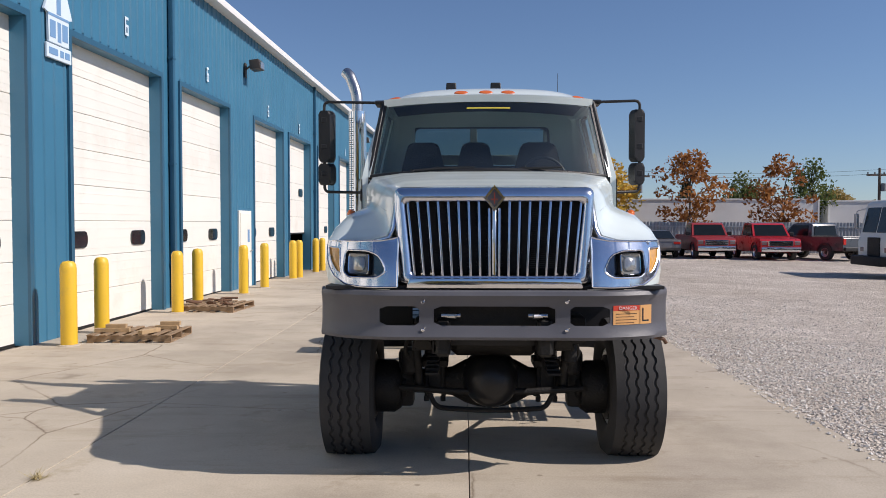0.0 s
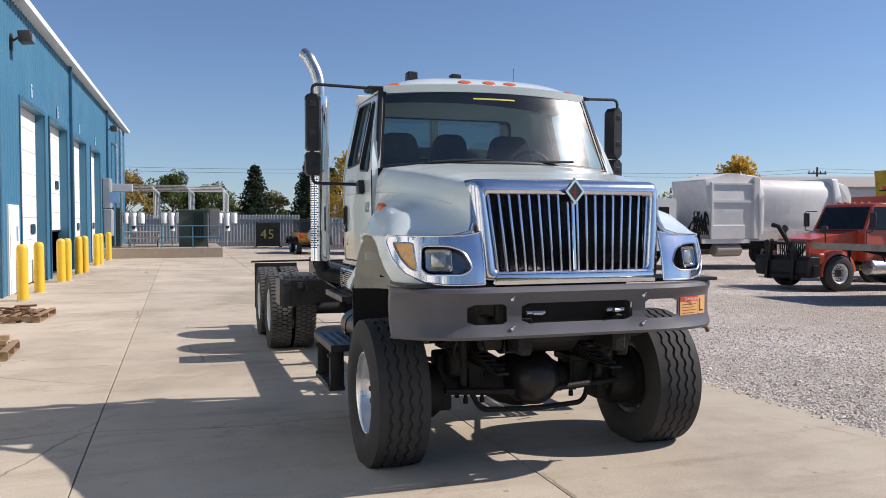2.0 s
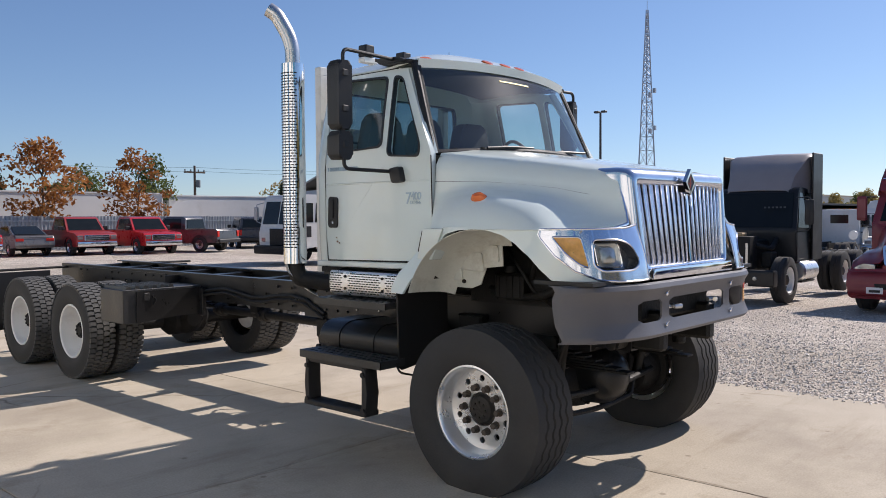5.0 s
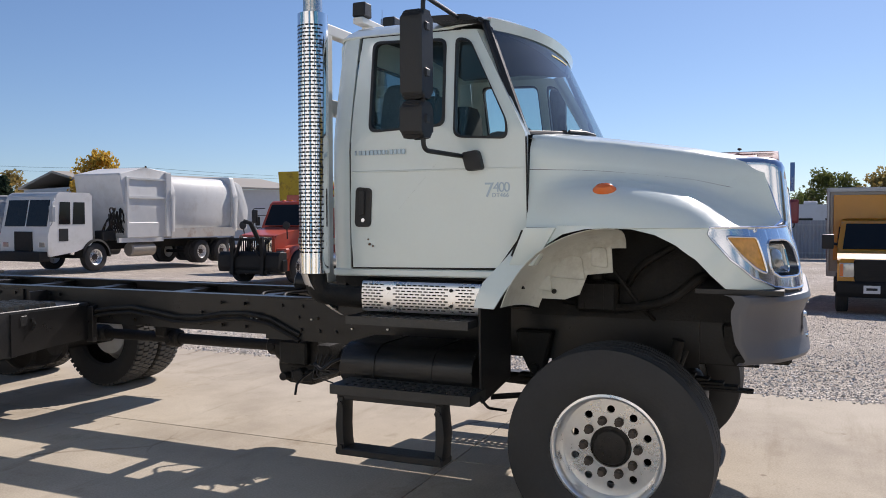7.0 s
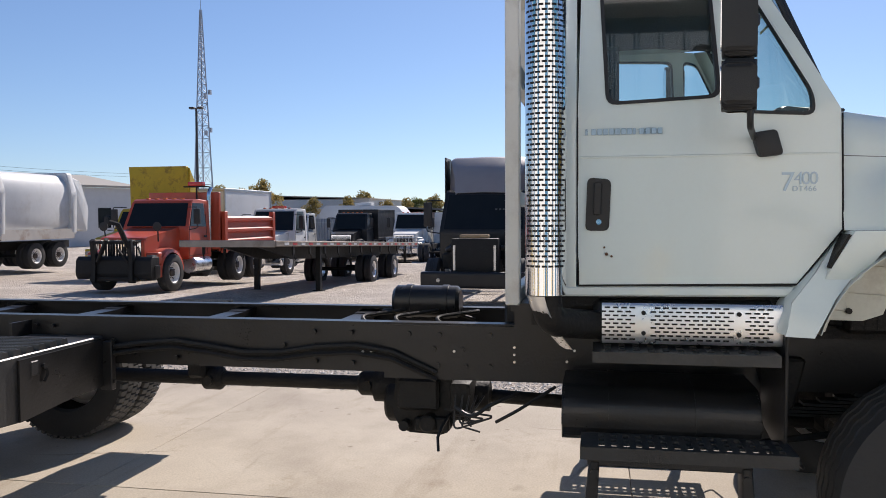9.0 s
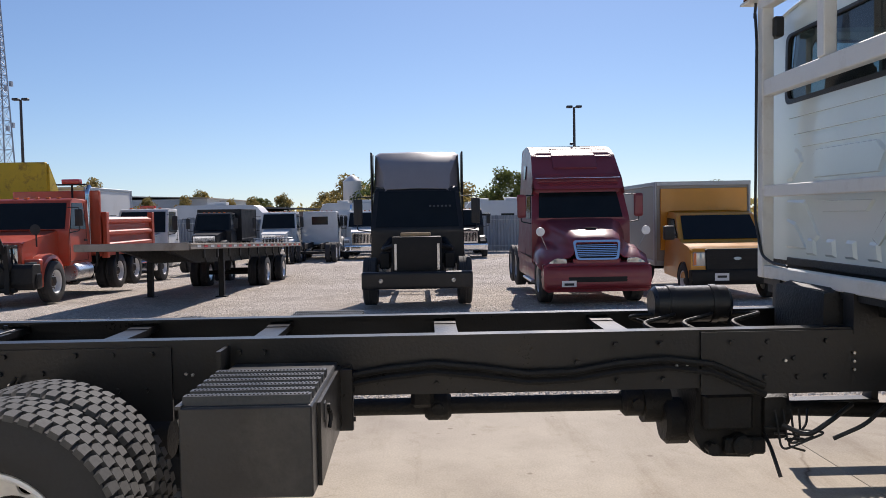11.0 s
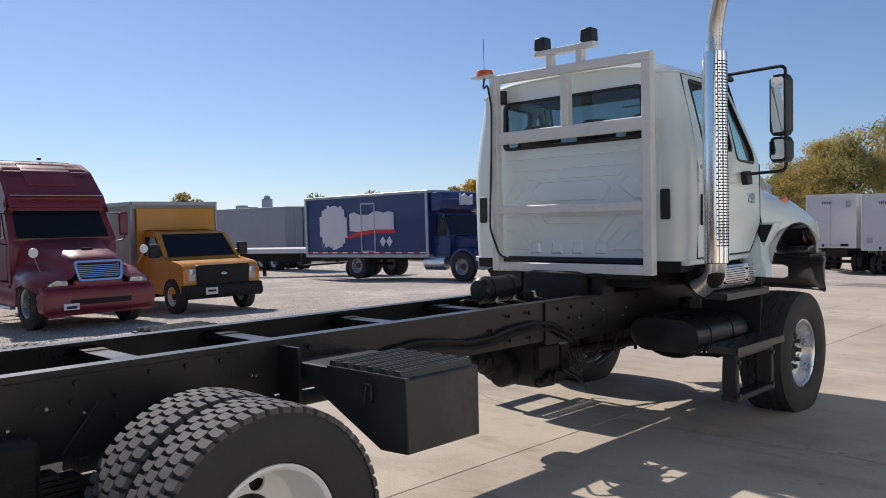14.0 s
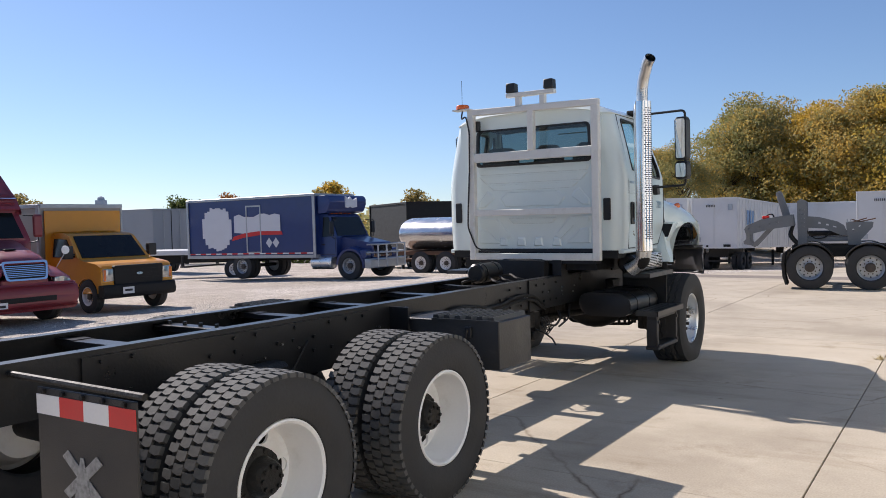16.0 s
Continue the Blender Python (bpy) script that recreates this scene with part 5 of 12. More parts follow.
def quad_plate(bm, pts, t=0.012):
    """A thin plate from four or more corners, drawn out along its normal."""
    a, b, c = [Vector(p) for p in pts[:3]]
    n = (b - a).cross(c - a).normalized() * t
    lo = [bm.verts.new(Vector(p) - n) for p in pts]
    hi = [bm.verts.new(Vector(p) + n) for p in pts]
    bm.faces.new(lo[::-1])
    bm.faces.new(hi)
    k = len(pts)
    for i in range(k):
        bm.faces.new((lo[i], lo[(i + 1) % k], hi[(i + 1) % k], hi[i]))
    return bm


def hood_side(sgn):
    # dark seam between hood top and fender: a grey bead painted as the shallow groove's shadow
    bm = B()
    pts = []
    for y, half in HROWS:
        x, z = half[5]
        pts.append((-(x + 0.003), y, z))
    tube(bm, pts, 0.004, 6)
    part("seam", flip(bm, sgn), SEAM_SHADE, hood)
    # lower fender with the wheel arch
    arch = [(7.295, 1.205), (7.25, 1.285), (7.2, 1.365), (7.12, 1.465), (7.02, 1.56), (6.92, 1.615), (6.8, 1.643), (6.68, 1.648), (6.56, 1.643), (6.44, 1.615), (6.34, 1.565), (6.25, 1.495), (6.18, 1.42), (6.12, 1.352)]
    rim = [(6.15, 1.66), (6.4, 1.662), (6.65, 1.662), (6.9, 1.662), (7.145, 1.66), (7.165, 1.615), (7.27, 1.47), (7.375, 1.345), (7.41, 1.21)]
    lower = [(0.27, 1.348), (0.39, 1.36), (0.515, 1.41), (0.62, 1.5), (0.72, 1.625)]
    outer = [(nose_s(y), z) for y, z in arch] + [(0.45, 1.345), (0.3, 1.34), (0.12, 1.34)] + lower + [(nose_s(y), z) for y, z in rim]
    bm = B()
    plate(bm, outer, [], "x", 0.0, 0.02)
    bmesh.ops.triangulate(bm, faces=bm.faces)
    bmesh.ops.subdivide_edges(bm, edges=[e for e in bm.edges if e.calc_length() > 0.1], cuts=2)
    for v in bm.verts:
        d = v.co.x
        x, y, z = nose(v.co.y, v.co.z, d)
        if y > 6.9:
            x -= 0.18 * min(1.0, max(0.0, (y - 6.9) / 0.25)) * max(0.0, min(1.0, (z - 1.25) / 0.35))
        v.co = (-x, y, z)
    part("fender", flip(bm, sgn), WHITE_PAINT, hood, "white fender lip round the wheel arch", 60)
    bm = B()
    back_line = [(7.15, 1.645), (7.172, 1.6), (7.215, 1.54), (7.275, 1.462), (7.33, 1.395), (7.378, 1.335), (7.4, 1.27), (7.408, 1.215)]
    rows = []
    for y, z in back_line:
        f = min(1.0, max(0.0, (y - 6.9) / 0.25)) * max(0.0, min(1.0, (z - 1.25) / 0.35))
        x0 = 1.226 - 0.18 * f
        rows.append([(-x0 - 0.002, y - 0.004, z), (-x0 + 0.03, y + 0.012, z), (-x0 + 0.12, y + 0.02, z), (-0.86, y + 0.02, z)])
    grid(bm, rows)
    thicken(bm, 0.006)
    part("fender_back", flip(bm, sgn), WHITE_PAINT, hood, "", 50)
    # backward-facing vent step on the fender shoulder
    bm = B()
    prism(bm, [(6.96, 1.652), (7.136, 1.65), (7.24, 1.44), (7.1, 1.44)], "x", -1.188, -1.04, 0.008, 2)
    for v in bm.verts:
        if v.co.x < -1.1:
            v.co.x += 0.05 * min(1.0, max(0.0, (1.62 - v.co.z) / 0.18))
    vent = part("vent_step", flip(bm, sgn), WHITE_PAINT, hood, "", 50)
    bm = B()
    quad_plate(bm, [(-1.058, 7.149, 1.634), (-1.178, 7.149, 1.634), (-1.146, 7.219, 1.492), (-1.058, 7.219, 1.492)], 0.006)
    part("vent_mouth", flip(bm, sgn), UNDER, vent, "dark open mouth")
    # marker lamp on the fender shoulder
    bm = B()
    lathe(bm, [(0.0, 0.06), (0.02, 0.055), (0.036, 0.035), (0.042, 0.0)], (0, 0, 0), "z", 20)
    bmesh.ops.scale(bm, verts=bm.verts, vec=(0.6, 1.35, 1.1))
    bmesh.ops.bisect_plane(bm, geom=bm.verts[:] + bm.edges[:] + bm.faces[:], plane_co=(0.03, 0, 0), plane_no=(1, 0, 0), clear_outer=True)
    bmesh.ops.scale(bm, verts=bm.verts, vec=(1.05, 0.84, 1.3))
    seat_m = Matrix.Translation((-1.088, 6.72, 1.832)) @ pose(0, 0, 0, 0, -38, 0)
    bm.transform(seat_m)
    marker = part("marker_lamp", flip(bm, sgn), AMBER, hood, "domed amber marker lamp on a chrome base")
    bm = B()
    lathe(bm, [(0.0, 0.07), (0.008, 0.07), (0.012, 0.06), (0.012, 0.0)], (0, 0, 0), "z", 24)
    bmesh.ops.scale(bm, verts=bm.verts, vec=(0.72, 1.3, 1.0))
    bm.transform(seat_m)
    part("marker_base", flip(bm, sgn), CHROME, marker)
    # pale underside of the fender in the rear half of the arch
    bm = B()
    lathe(bm, [(-1.2, 0.612), (-1.1, 0.607), (-1.0, 0.598), (-0.92, 0.58), (-0.86, 0.545), (-0.835, 0.5)], (0, 6.68, 1.035), "x", 20, radians(17), radians(93))
    plate(bm, [(7.37, 1.24), (7.0, 1.235), (6.915, 1.265), (6.87, 1.38), (6.726, 1.396), (6.735, 1.56), (6.8, 1.6), (7.05, 1.57), (7.22, 1.42)], [], "x", -0.845, -0.835)
    thicken(bm, 0.004)
    liner = part("arch_liner", flip(bm, sgn), CREAM, hood, "pale moulded underside of the fender", 50)
    for y0, z0, w, h in ((6.98, 1.42, 0.1, 0.07), (7.14, 1.33, 0.07, 0.05), (6.8, 1.48, 0.05, 0.06)):
        bm = B()
        prism(bm, rounded([(y0 - w, z0 - h), (y0 + w, z0 - h * 0.8), (y0 + w * 0.8, z0 + h), (y0 - w * 0.8, z0 + h * 0.9)], 0.02, 3), "x", -0.86, -0.84, 0.009, 2)
        part("moulding", flip(bm, sgn), CREAM, liner)
    for y0, z0 in ((7.2, 1.36), (7.06, 1.28), (6.9, 1.56)):
        part("fixing", flip(cyl(B(), (-0.85, y0, z0), "x", 0.014, 0.02, 8), sgn), UNDER, liner)
    # dark sheet standing in for the shaded engine bay seen through the arch
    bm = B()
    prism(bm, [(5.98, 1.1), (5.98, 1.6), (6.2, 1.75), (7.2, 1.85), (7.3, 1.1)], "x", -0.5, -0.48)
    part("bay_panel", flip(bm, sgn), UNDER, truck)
    bm = B()
    tube(bm, bend([(-0.5, 6.1, 1.35), (-0.62, 6.25, 1.4), (-0.66, 6.45, 1.22), (-0.56, 6.75, 1.16), (-0.5, 7.1, 1.2)], 0.1), 0.028, 10)
    part("coolant_hose", flip(bm, sgn), UNDER, truck)
    bm = B()
    tube(bm, bend([(-0.5, 6.2, 1.55), (-0.6, 6.4, 1.56), (-0.62, 6.62, 1.42), (-0.55, 6.7, 1.3)], 0.08), 0.02, 8)
    tube(bm, bend([(-0.5, 6.95, 1.5), (-0.64, 6.8, 1.45), (-0.62, 6.62, 1.2), (-0.5, 6.55, 1.1)], 0.08), 0.012, 8)
    part("engine_hose", flip(bm, sgn), UNDER, truck)
    bm = B()
    box(bm, -0.6, -0.5, 6.75, 7.0, 1.14, 1.33, 0.02, 1)
    cyl(bm, (-0.56, 6.88, 1.36), "z", 0.045, 0.06, 14, 0.01)
    for k in range(4):
        box(bm, -0.606, -0.6, 6.77 + 0.058 * k, 6.8 + 0.058 * k, 1.16, 1.31)
    part("air_dryer", flip(bm, sgn), UNDER, truck)
    # spring hanger and steering gear ahead of the axle
    bm = B()
    prism(bm, rounded([(6.0, 1.1), (6.17, 1.1), (6.15, 0.97), (6.1, 0.87), (6.03, 0.87), (6.0, 0.95)], 0.02, 3), "x", -0.56, -0.44, 0.012, 1)
    cyl(bm, (-0.5, 6.07, 0.9), "x", 0.035, 0.16, 14, 0.006)
    part("spring_hanger", flip(bm, sgn), UNDER, truck)
    bm = B()
    prism(bm, rounded([(7.16, 1.0), (7.4, 1.0), (7.36, 0.86), (7.3, 0.74), (7.22, 0.74)], 0.02, 3), "x", -0.54, -0.44, 0.012, 1)
    cyl(bm, (-0.49, 7.27, 0.77), "x", 0.03, 0.16, 14, 0.006)
    part("spring_hanger", flip(bm, sgn), UNDER, truck)
    if sgn > 0:
        bm = B()
        box(bm, 0.46, 0.66, 6.0, 6.3, 0.92, 1.12, 0.04, 2)
        cyl(bm, (0.56, 6.15, 0.85), "z", 0.05, 0.16, 14, 0.01)
        part("steering_gear", bm, UNDER, truck)
    # black mud guard behind the front wheel
    bm = B()
    prism(bm, [(-1.19, 1.23), (-0.66, 1.23), (-0.66, 0.72), (-1.14, 0.66), (-1.17, 0.68)], "y", 7.385, 7.4, 0.004, 1)
    part("splash_guard", flip(bm, sgn), BLACK_PLASTIC, truck)
    # bezel with head lamp and turn lamp
    recess = rounded([(0.075, 1.45), (0.13, 1.56), (0.22, 1.59), (0.395, 1.59), (0.405, 1.44), (0.36, 1.405), (0.14, 1.405)], 0.04, 4)
    turn = rounded([(0.635, 1.61), (0.455, 1.605), (0.43, 1.425), (0.48, 1.44), (0.56, 1.51)], 0.02, 3)
    edge = [(0.0, 1.345), (0.14, 1.342)] + [(q[0], q[1] - 0.004) for q in lower] + [(0.71, 1.652), (0.5, 1.652), (0.3, 1.652), (0.12, 1.656), (0.04, 1.67), (0.0, 1.68)]
    bm = B()
    step = 0.007
    nodes = {}

    def node(i, j):
        if (i, j) not in nodes:
            x, y, z = nose(i * step, 1.338 + j * step, -0.004)
            nodes[(i, j)] = bm.verts.new((-x, y, z))
        return nodes[(i, j)]
    for i in range(104):
        for j in range(50):
            c = ((i + 0.5) * step, 1.338 + (j + 0.5) * step)
            if inside(c, edge) and not inside(c, recess) and not inside(c, turn):
                bm.faces.new((node(i, j), node(i + 1, j), node(i + 1, j + 1), node(i, j + 1)))
    thicken(bm, -0.006)
    bezel = part("lamp_bezel", flip(bm, sgn), SOFT_CHROME, hood, "chrome lamp bezel mirroring the sky", 60)
    for nm, loop in (("recess_rim", recess), ("turn_rim", turn), ("bezel_rim", edge)):
        bm = B()
        fine_loop = []
        for q0, q1 in zip(loop, loop[1:] + loop[:1]):
            k = max(1, int(math.hypot(q1[0] - q0[0], q1[1] - q0[1]) / 0.03))
            fine_loop += [(q0[0] + (q1[0] - q0[0]) * t / k, q0[1] + (q1[1] - q0[1]) * t / k) for t in range(k)]
        pts = [nose(q[0], q[1], -0.003) for q in fine_loop]
        tube(bm, [(-x, y, z) for x, y, z in pts + pts[:1]], 0.0065, 6, cap=False)
        part(nm, flip(bm, sgn), SOFT_CHROME, bezel)

    def bowl(loop, depth, shrink):
        bm = B()
        cs, cz = sum(q[0] for q in loop) / len(loop), sum(q[1] for q in loop) / len(loop)
        rows = []
        for f, d in ((1.0, 0.0), (0.99, depth * 0.6), (shrink, depth), (0.02, depth)):
            rows.append([nose(cs + (q[0] - cs) * f, cz + (q[1] - cz) * f, d) for q in loop])
        grid(bm, [[(-x, y, z) for x, y, z in row + [row[0]]] for row in rows])
        return flip(bm, sgn)
    part("lamp_recess", bowl(recess, 0.06, 0.92), SMOKE, bezel, "dark glossy lamp recess")
    bm = B()
    cs = 0.27
    frame_q = rounded([(0.2, 1.422), (0.385, 1.422), (0.385, 1.575), (0.2, 1.575)], 0.03, 4)
    rows = []
    for f, d in ((1.0, 0.05), (1.0, 0.02), (0.96, 0.014)):
        rows.append([nose(0.2925 + (q[0] - 0.2925) * f, 1.4985 + (q[1] - 1.4985) * f, d) for q in frame_q])
    grid(bm, [[(-x, y, z) for x, y, z in row + [row[0]]] for row in rows])
    lamp = part("head_lamp", flip(bm, sgn), BLACK_PLASTIC, bezel, "rectangular clear head lamp")
    bm = B()
    rows = []
    for f, d in ((0.96, 0.015), (0.9, 0.012), (0.86, 0.018)):
        rows.append([nose(0.2925 + (q[0] - 0.2925) * f, 1.4985 + (q[1] - 1.4985) * f, d) for q in frame_q])
    grid(bm, [[(-x, y, z) for x, y, z in row + [row[0]]] for row in rows])
    part("lamp_rim", flip(bm, sgn), CHROME, lamp)
    bm = B()
    rows = []
    for f, d, ro in ((0.87, 0.02, 0.0), (0.84, 0.03, 0.3), (0.72, 0.04, 1.0), (0.66, 0.024, 1.0), (0.45, 0.017, 1.0), (0.2, 0.013, 1.0), (0.02, 0.012, 1.0)):
        row = []
        for q in frame_q:
            dx, dz = q[0] - 0.2925, q[1] - 1.4985
            k = f * (1 - ro + ro * 0.085 / math.hypot(dx, dz))
            row.append(nose(0.2925 + dx * k, 1.4985 + dz * k, d))
        rows.append(row)
    grid(bm, [[(-x, y, z) for x, y, z in row + [row[0]]] for row in rows])
    part("lens", flip(bm, sgn), LENS, lamp)
    part("turn_lamp", bowl(turn, 0.006, 0.8), TURN_LENS, bezel, "amber turn lamp")


both(hood_side)

# -- grille --
outer = rounded([(-0.7, 2.03), (-0.672, 1.35), (0.672, 1.35), (0.7, 2.03)], 0.06, 5)
hole = rounded([(-0.62, 1.925), (-0.565, 1.42), (0.565, 1.42), (0.62, 1.925)], 0.035, 5)


def brow(x, y, z):
    """The grille leans back and sweeps round at its ends."""
    return (x, y + 0.06 * (z - 1.36) / 0.67 + 0.045 * (abs(x) / 0.7) ** 3, z)


bm = B()
rows = [[brow(p[0] + math.copysign(0.006 + 0.105 * max(0.0, (1.97 - p[1]) / 0.6) ** 0.7, p[0]), 6.0, p[1]) for p in outer]]
for f, y in ((0.0, 5.93), (0.0, 5.90), (0.03, 5.85), (0.12, 5.805), (0.3, 5.778), (0.55, 5.768), (0.85, 5.772), (1.0, 5.785), (1.0, 5.86)):
    rows.append([brow(p[0] + (q[0] - p[0]) * f, y, p[1] + (q[1] - p[1]) * f) for p, q in zip(outer, hole)])
grid(bm, [row + [row[0]] for row in rows])
bmesh.ops.remove_doubles(bm, verts=bm.verts, dist=1e-5)
surround = part("grille_surround", bm, SOFT_CHROME, hood, "wide chrome grille surround", 70)
bmesh_bevel = B()
prism(bmesh_bevel, [(-0.6, 1.335), (0.6, 1.335), (0.58, 1.405), (-0.58, 1.405)], "y", 5.755, 5.80, 0.014, 2)
part("lower_strip", bmesh_bevel, CHROME, hood)
bm = B()
box(bm, -0.62, 0.62, 5.97, 6.0, 1.42, 1.94)
part("radiator", bm, UNDER, hood, "dark radiator core")
bm = B()
for k in range(30):
    z0 = 1.46 + 0.0145 * k
    box(bm, 0.26, 0.47, 5.955, 5.97, z0, z0 + 0.006)
part("cooler_fin", bm, BLACK_PAINT, hood)["kind"] = "stuff"
for k in range(18):
    t = (k - 8.5) / 9
    bm = B()
    xb, xt = t * 0.575, t * 0.632
    z1 = 1.925 if abs(t) > 0.1 else 1.88
    prism(bm, [(xb - 0.0085, 1.415), (xb + 0.0085, 1.415), (xt + 0.009, z1), (xt - 0.009, z1)], "y", 5.795, 5.82, 0.006, 2)
    out = math.copysign(0.02, t)
    blade = B()
    grid(blade, [[(x, 5.805, z), (x + out * 0.5, 5.83, z), (x + out, 5.855, z)] for x, z in ((xb, 1.416), (xt, z1))])
    thicken(blade, 0.004)
    me = bpy.data.meshes.new("blade")
    blade.to_mesh(me)
    blade.free()
    bm.from_mesh(me)
    bpy.data.meshes.remove(me)
    for v in bm.verts:
        v.co = brow(*v.co)
    part("grille_bar", bm, SOFT_CHROME, surround)
bm = B()
prism(bm, [(-0.012, 1.42), (0.012, 1.42), (0.013, 1.88), (-0.013, 1.88)], "y", 5.785, 5.83, 0.005, 1)
for v in bm.verts:
    v.co = brow(*v.co)
part("centre_bar", bm, CHROME, surround)
bm = B()
plate(bm, [(0, 1.86), (0.072, 1.948), (0, 2.036), (-0.072, 1.948)], [[(0, 1.885), (-0.052, 1.948), (0, 2.011), (0.052, 1.948)]], "y", 5.8, 5.826)
badge = part("badge", bm, CHROME, hood, "chrome diamond badge with a dull red centre")
bm = B()
prism(bm, [(0, 1.88), (0.056, 1.948), (0, 2.016), (-0.056, 1.948)], "y", 5.806, 5.824)
part("badge_field", bm, mat("badge_grey", (0.09, 0.09, 0.1), 0.35, 0.4, vary=0.1), badge)
for q in ([(-0.024, 1.936), (0.024, 1.936), (0.024, 1.943), (-0.024, 1.943)], [(-0.004, 1.91), (0.004, 1.91), (0.004, 1.985), (-0.004, 1.985)]):
    bm = B()
    prism(bm, q, "y", 5.803, 5.8065)
    part("badge_mark", bm, mat("badge_red", (0.35, 0.06, 0.03), 0.4, vary=0.1), badge)

# -- cab --
CAB_BACK = 8.45


def lean(z):
    """How far the cab side leans in above the belt line."""
    return 0.15 * max(0.0, (z - 2.15) / 0.7) ** 1.2 + 0.02 * max(0.0, (1.75 - z) / 0.4) ** 2


SIDE_X = 1.075


def lean_in(bm, thick_out=True):
    for v in bm.verts:
        z = v.co.z
        v.co.x = v.co.x + lean(z)
    return bm


WIN = rounded([(8.17, 2.775), (7.69, 2.755), (7.655, 2.235), (8.14, 2.215)], 0.05, 4)
VENT = rounded([(7.625, 2.755), (7.535, 2.735), (7.275, 2.24), (7.27, 2.145), (7.59, 2.165)], 0.05, 4)


def fine(bm, size=0.15):
    bmesh.ops.subdivide_edges(bm, edges=[e for e in bm.edges if e.calc_length() > size], cuts=2)
    return bm


def cab_side(sgn):
    door = [(7.165, 2.17), (7.155, 1.655), (7.33, 1.42), (8.265, 1.405), (8.27, 2.1), (8.255, 2.81), (7.6, 2.805), (7.5, 2.79), (7.34, 2.5)]
    bm = B()
    plate(bm, door, [WIN, VENT], "x", -SIDE_X, -SIDE_X + 0.05)
    fine(bm)
    ob = part("door", flip(lean_in(bm), sgn), WHITE_PAINT, truck, "white cab door with two windows", 50)
    for nm, loop, gm in (("window_glass", WIN, GLASS), ("vent_glass", VENT, GLASS)):
        bm = B()
        t = [bm.verts.new((-SIDE_X + 0.028, p[0], p[1])) for p in loop]
        bm.faces.new(t)
        pane = part(nm, flip(lean_in(bm), sgn), gm, ob)
        pane.visible_shadow = False
        bm = B()
        cx, cz = sum(p[0] for p in loop) / len(loop), sum(p[1] for p in loop) / len(loop)
        inner = [(cx + (p[0] - cx) * 0.95, cz + (p[1] - cz) * 0.96) for p in loop]
        outer2 = [(cx + (p[0] - cx) * 1.02, cz + (p[1] - cz) * 1.015) for p in loop]
        plate(bm, outer2, [inner], "x", -SIDE_X - 0.008, -SIDE_X + 0.03)
        part("window_seal", flip(lean_in(bm), sgn), BLACK_PLASTIC, ob)
    # seams round the door
    bm = B()
    for a, c in zip(door[3:6], door[4:7]):
        tube(bm, [(-SIDE_X - 0.001, a[0], a[1]), (-SIDE_X - 0.001, c[0], c[1])], 0.004, 6)
    tube(bm, [(-SIDE_X - 0.001, 7.16, 2.15), (-SIDE_X - 0.001, 7.15, 1.655), (-SIDE_X - 0.001, 7.33, 1.415), (-SIDE_X - 0.001, 8.265, 1.4)], 0.0045, 6)
    part("door_gap", flip(lean_in(bm), sgn), UNDER, ob)
    # belt crease
    bm = B()
    tube(bm, [(-SIDE_X + 0.003, 8.26, 1.98), (-SIDE_X + 0.003, 7.17, 1.98)], 0.006, 6)
    part("belt_crease", flip(lean_in(bm), sgn), WHITE_PAINT, ob)
    bm = B()
    prism(bm, rounded([(8.235, 1.65), (8.13, 1.65), (8.12, 1.88), (8.225, 1.89)], 0.025, 4), "x", -SIDE_X - 0.012, -SIDE_X + 0.01, 0.004, 1)
    handle = part("door_handle", flip(bm, sgn), BLACK_PLASTIC, ob, "black pull handle in a recess")
    bm = B()
    prism(bm, rounded([(8.2, 1.72), (8.165, 1.72), (8.16, 1.87), (8.195, 1.87)], 0.012, 3), "x", -SIDE_X - 0.025, -SIDE_X - 0.01, 0.004, 1)
    part("pull", flip(bm, sgn), BLACK_PLASTIC, handle)
    bm = B()
    cyl(bm, (-SIDE_X - 0.014, 8.175, 1.69), "x", 0.012, 0.008, 12)
    part("lock", flip(bm, sgn), CHROME, handle)
    # rear quarter with its rounded corner
    zs2 = [1.385, 1.45, 1.6, 1.75, 1.95, 2.15, 2.3, 2.45, 2.6, 2.72, 2.81]
    bm = B()
    rows = []
    for z in zs2:
        x0 = -SIDE_X + lean(z)
        row = [(x0, 8.275, z)]
        for k in range(7):
            a = math.pi / 2 * k / 6
            row.append((x0 + 0.16 * (1 - math.cos(a)), CAB_BACK - 0.14 + 0.14 * math.sin(a), z))
        row.append((-0.70, CAB_BACK - 0.012, z))
        rows.append(row)
    grid(bm, rows)
    thicken(bm, 0.012)
    quarter = part("rear_quarter", flip(bm, sgn), WHITE_PAINT, truck, "", 60)
    bm = B()
    prism(bm, rounded([(-0.945, 1.7), (-0.865, 1.7), (-0.865, 1.93), (-0.945, 1.93)], 0.015, 3), "y", CAB_BACK, CAB_BACK + 0.012, 0.003, 1)
    part("air_outlet", flip(bm, sgn), BLACK_PLASTIC, quarter)
    # windscreen pillar
    bm = B()
    rows = []
    for t in (0.0, 0.2, 0.4, 0.6, 0.8, 1.0):
        z = 2.165 + (2.8 - 2.165) * t
        y = 7.215 + (7.535 - 7.215) * t ** 1.05
        x0 = -SIDE_X + lean(z)
        rows.append([(x0, y + 0.02, z), (x0 + 0.005, y - 0.02, z), (x0 + 0.03, y - 0.045, z), (x0 + 0.065, y - 0.06, z), (x0 + 0.07, y - 0.02, z), (x0 + 0.05, y + 0.02, z)])
    grid(bm, rows, close=True)
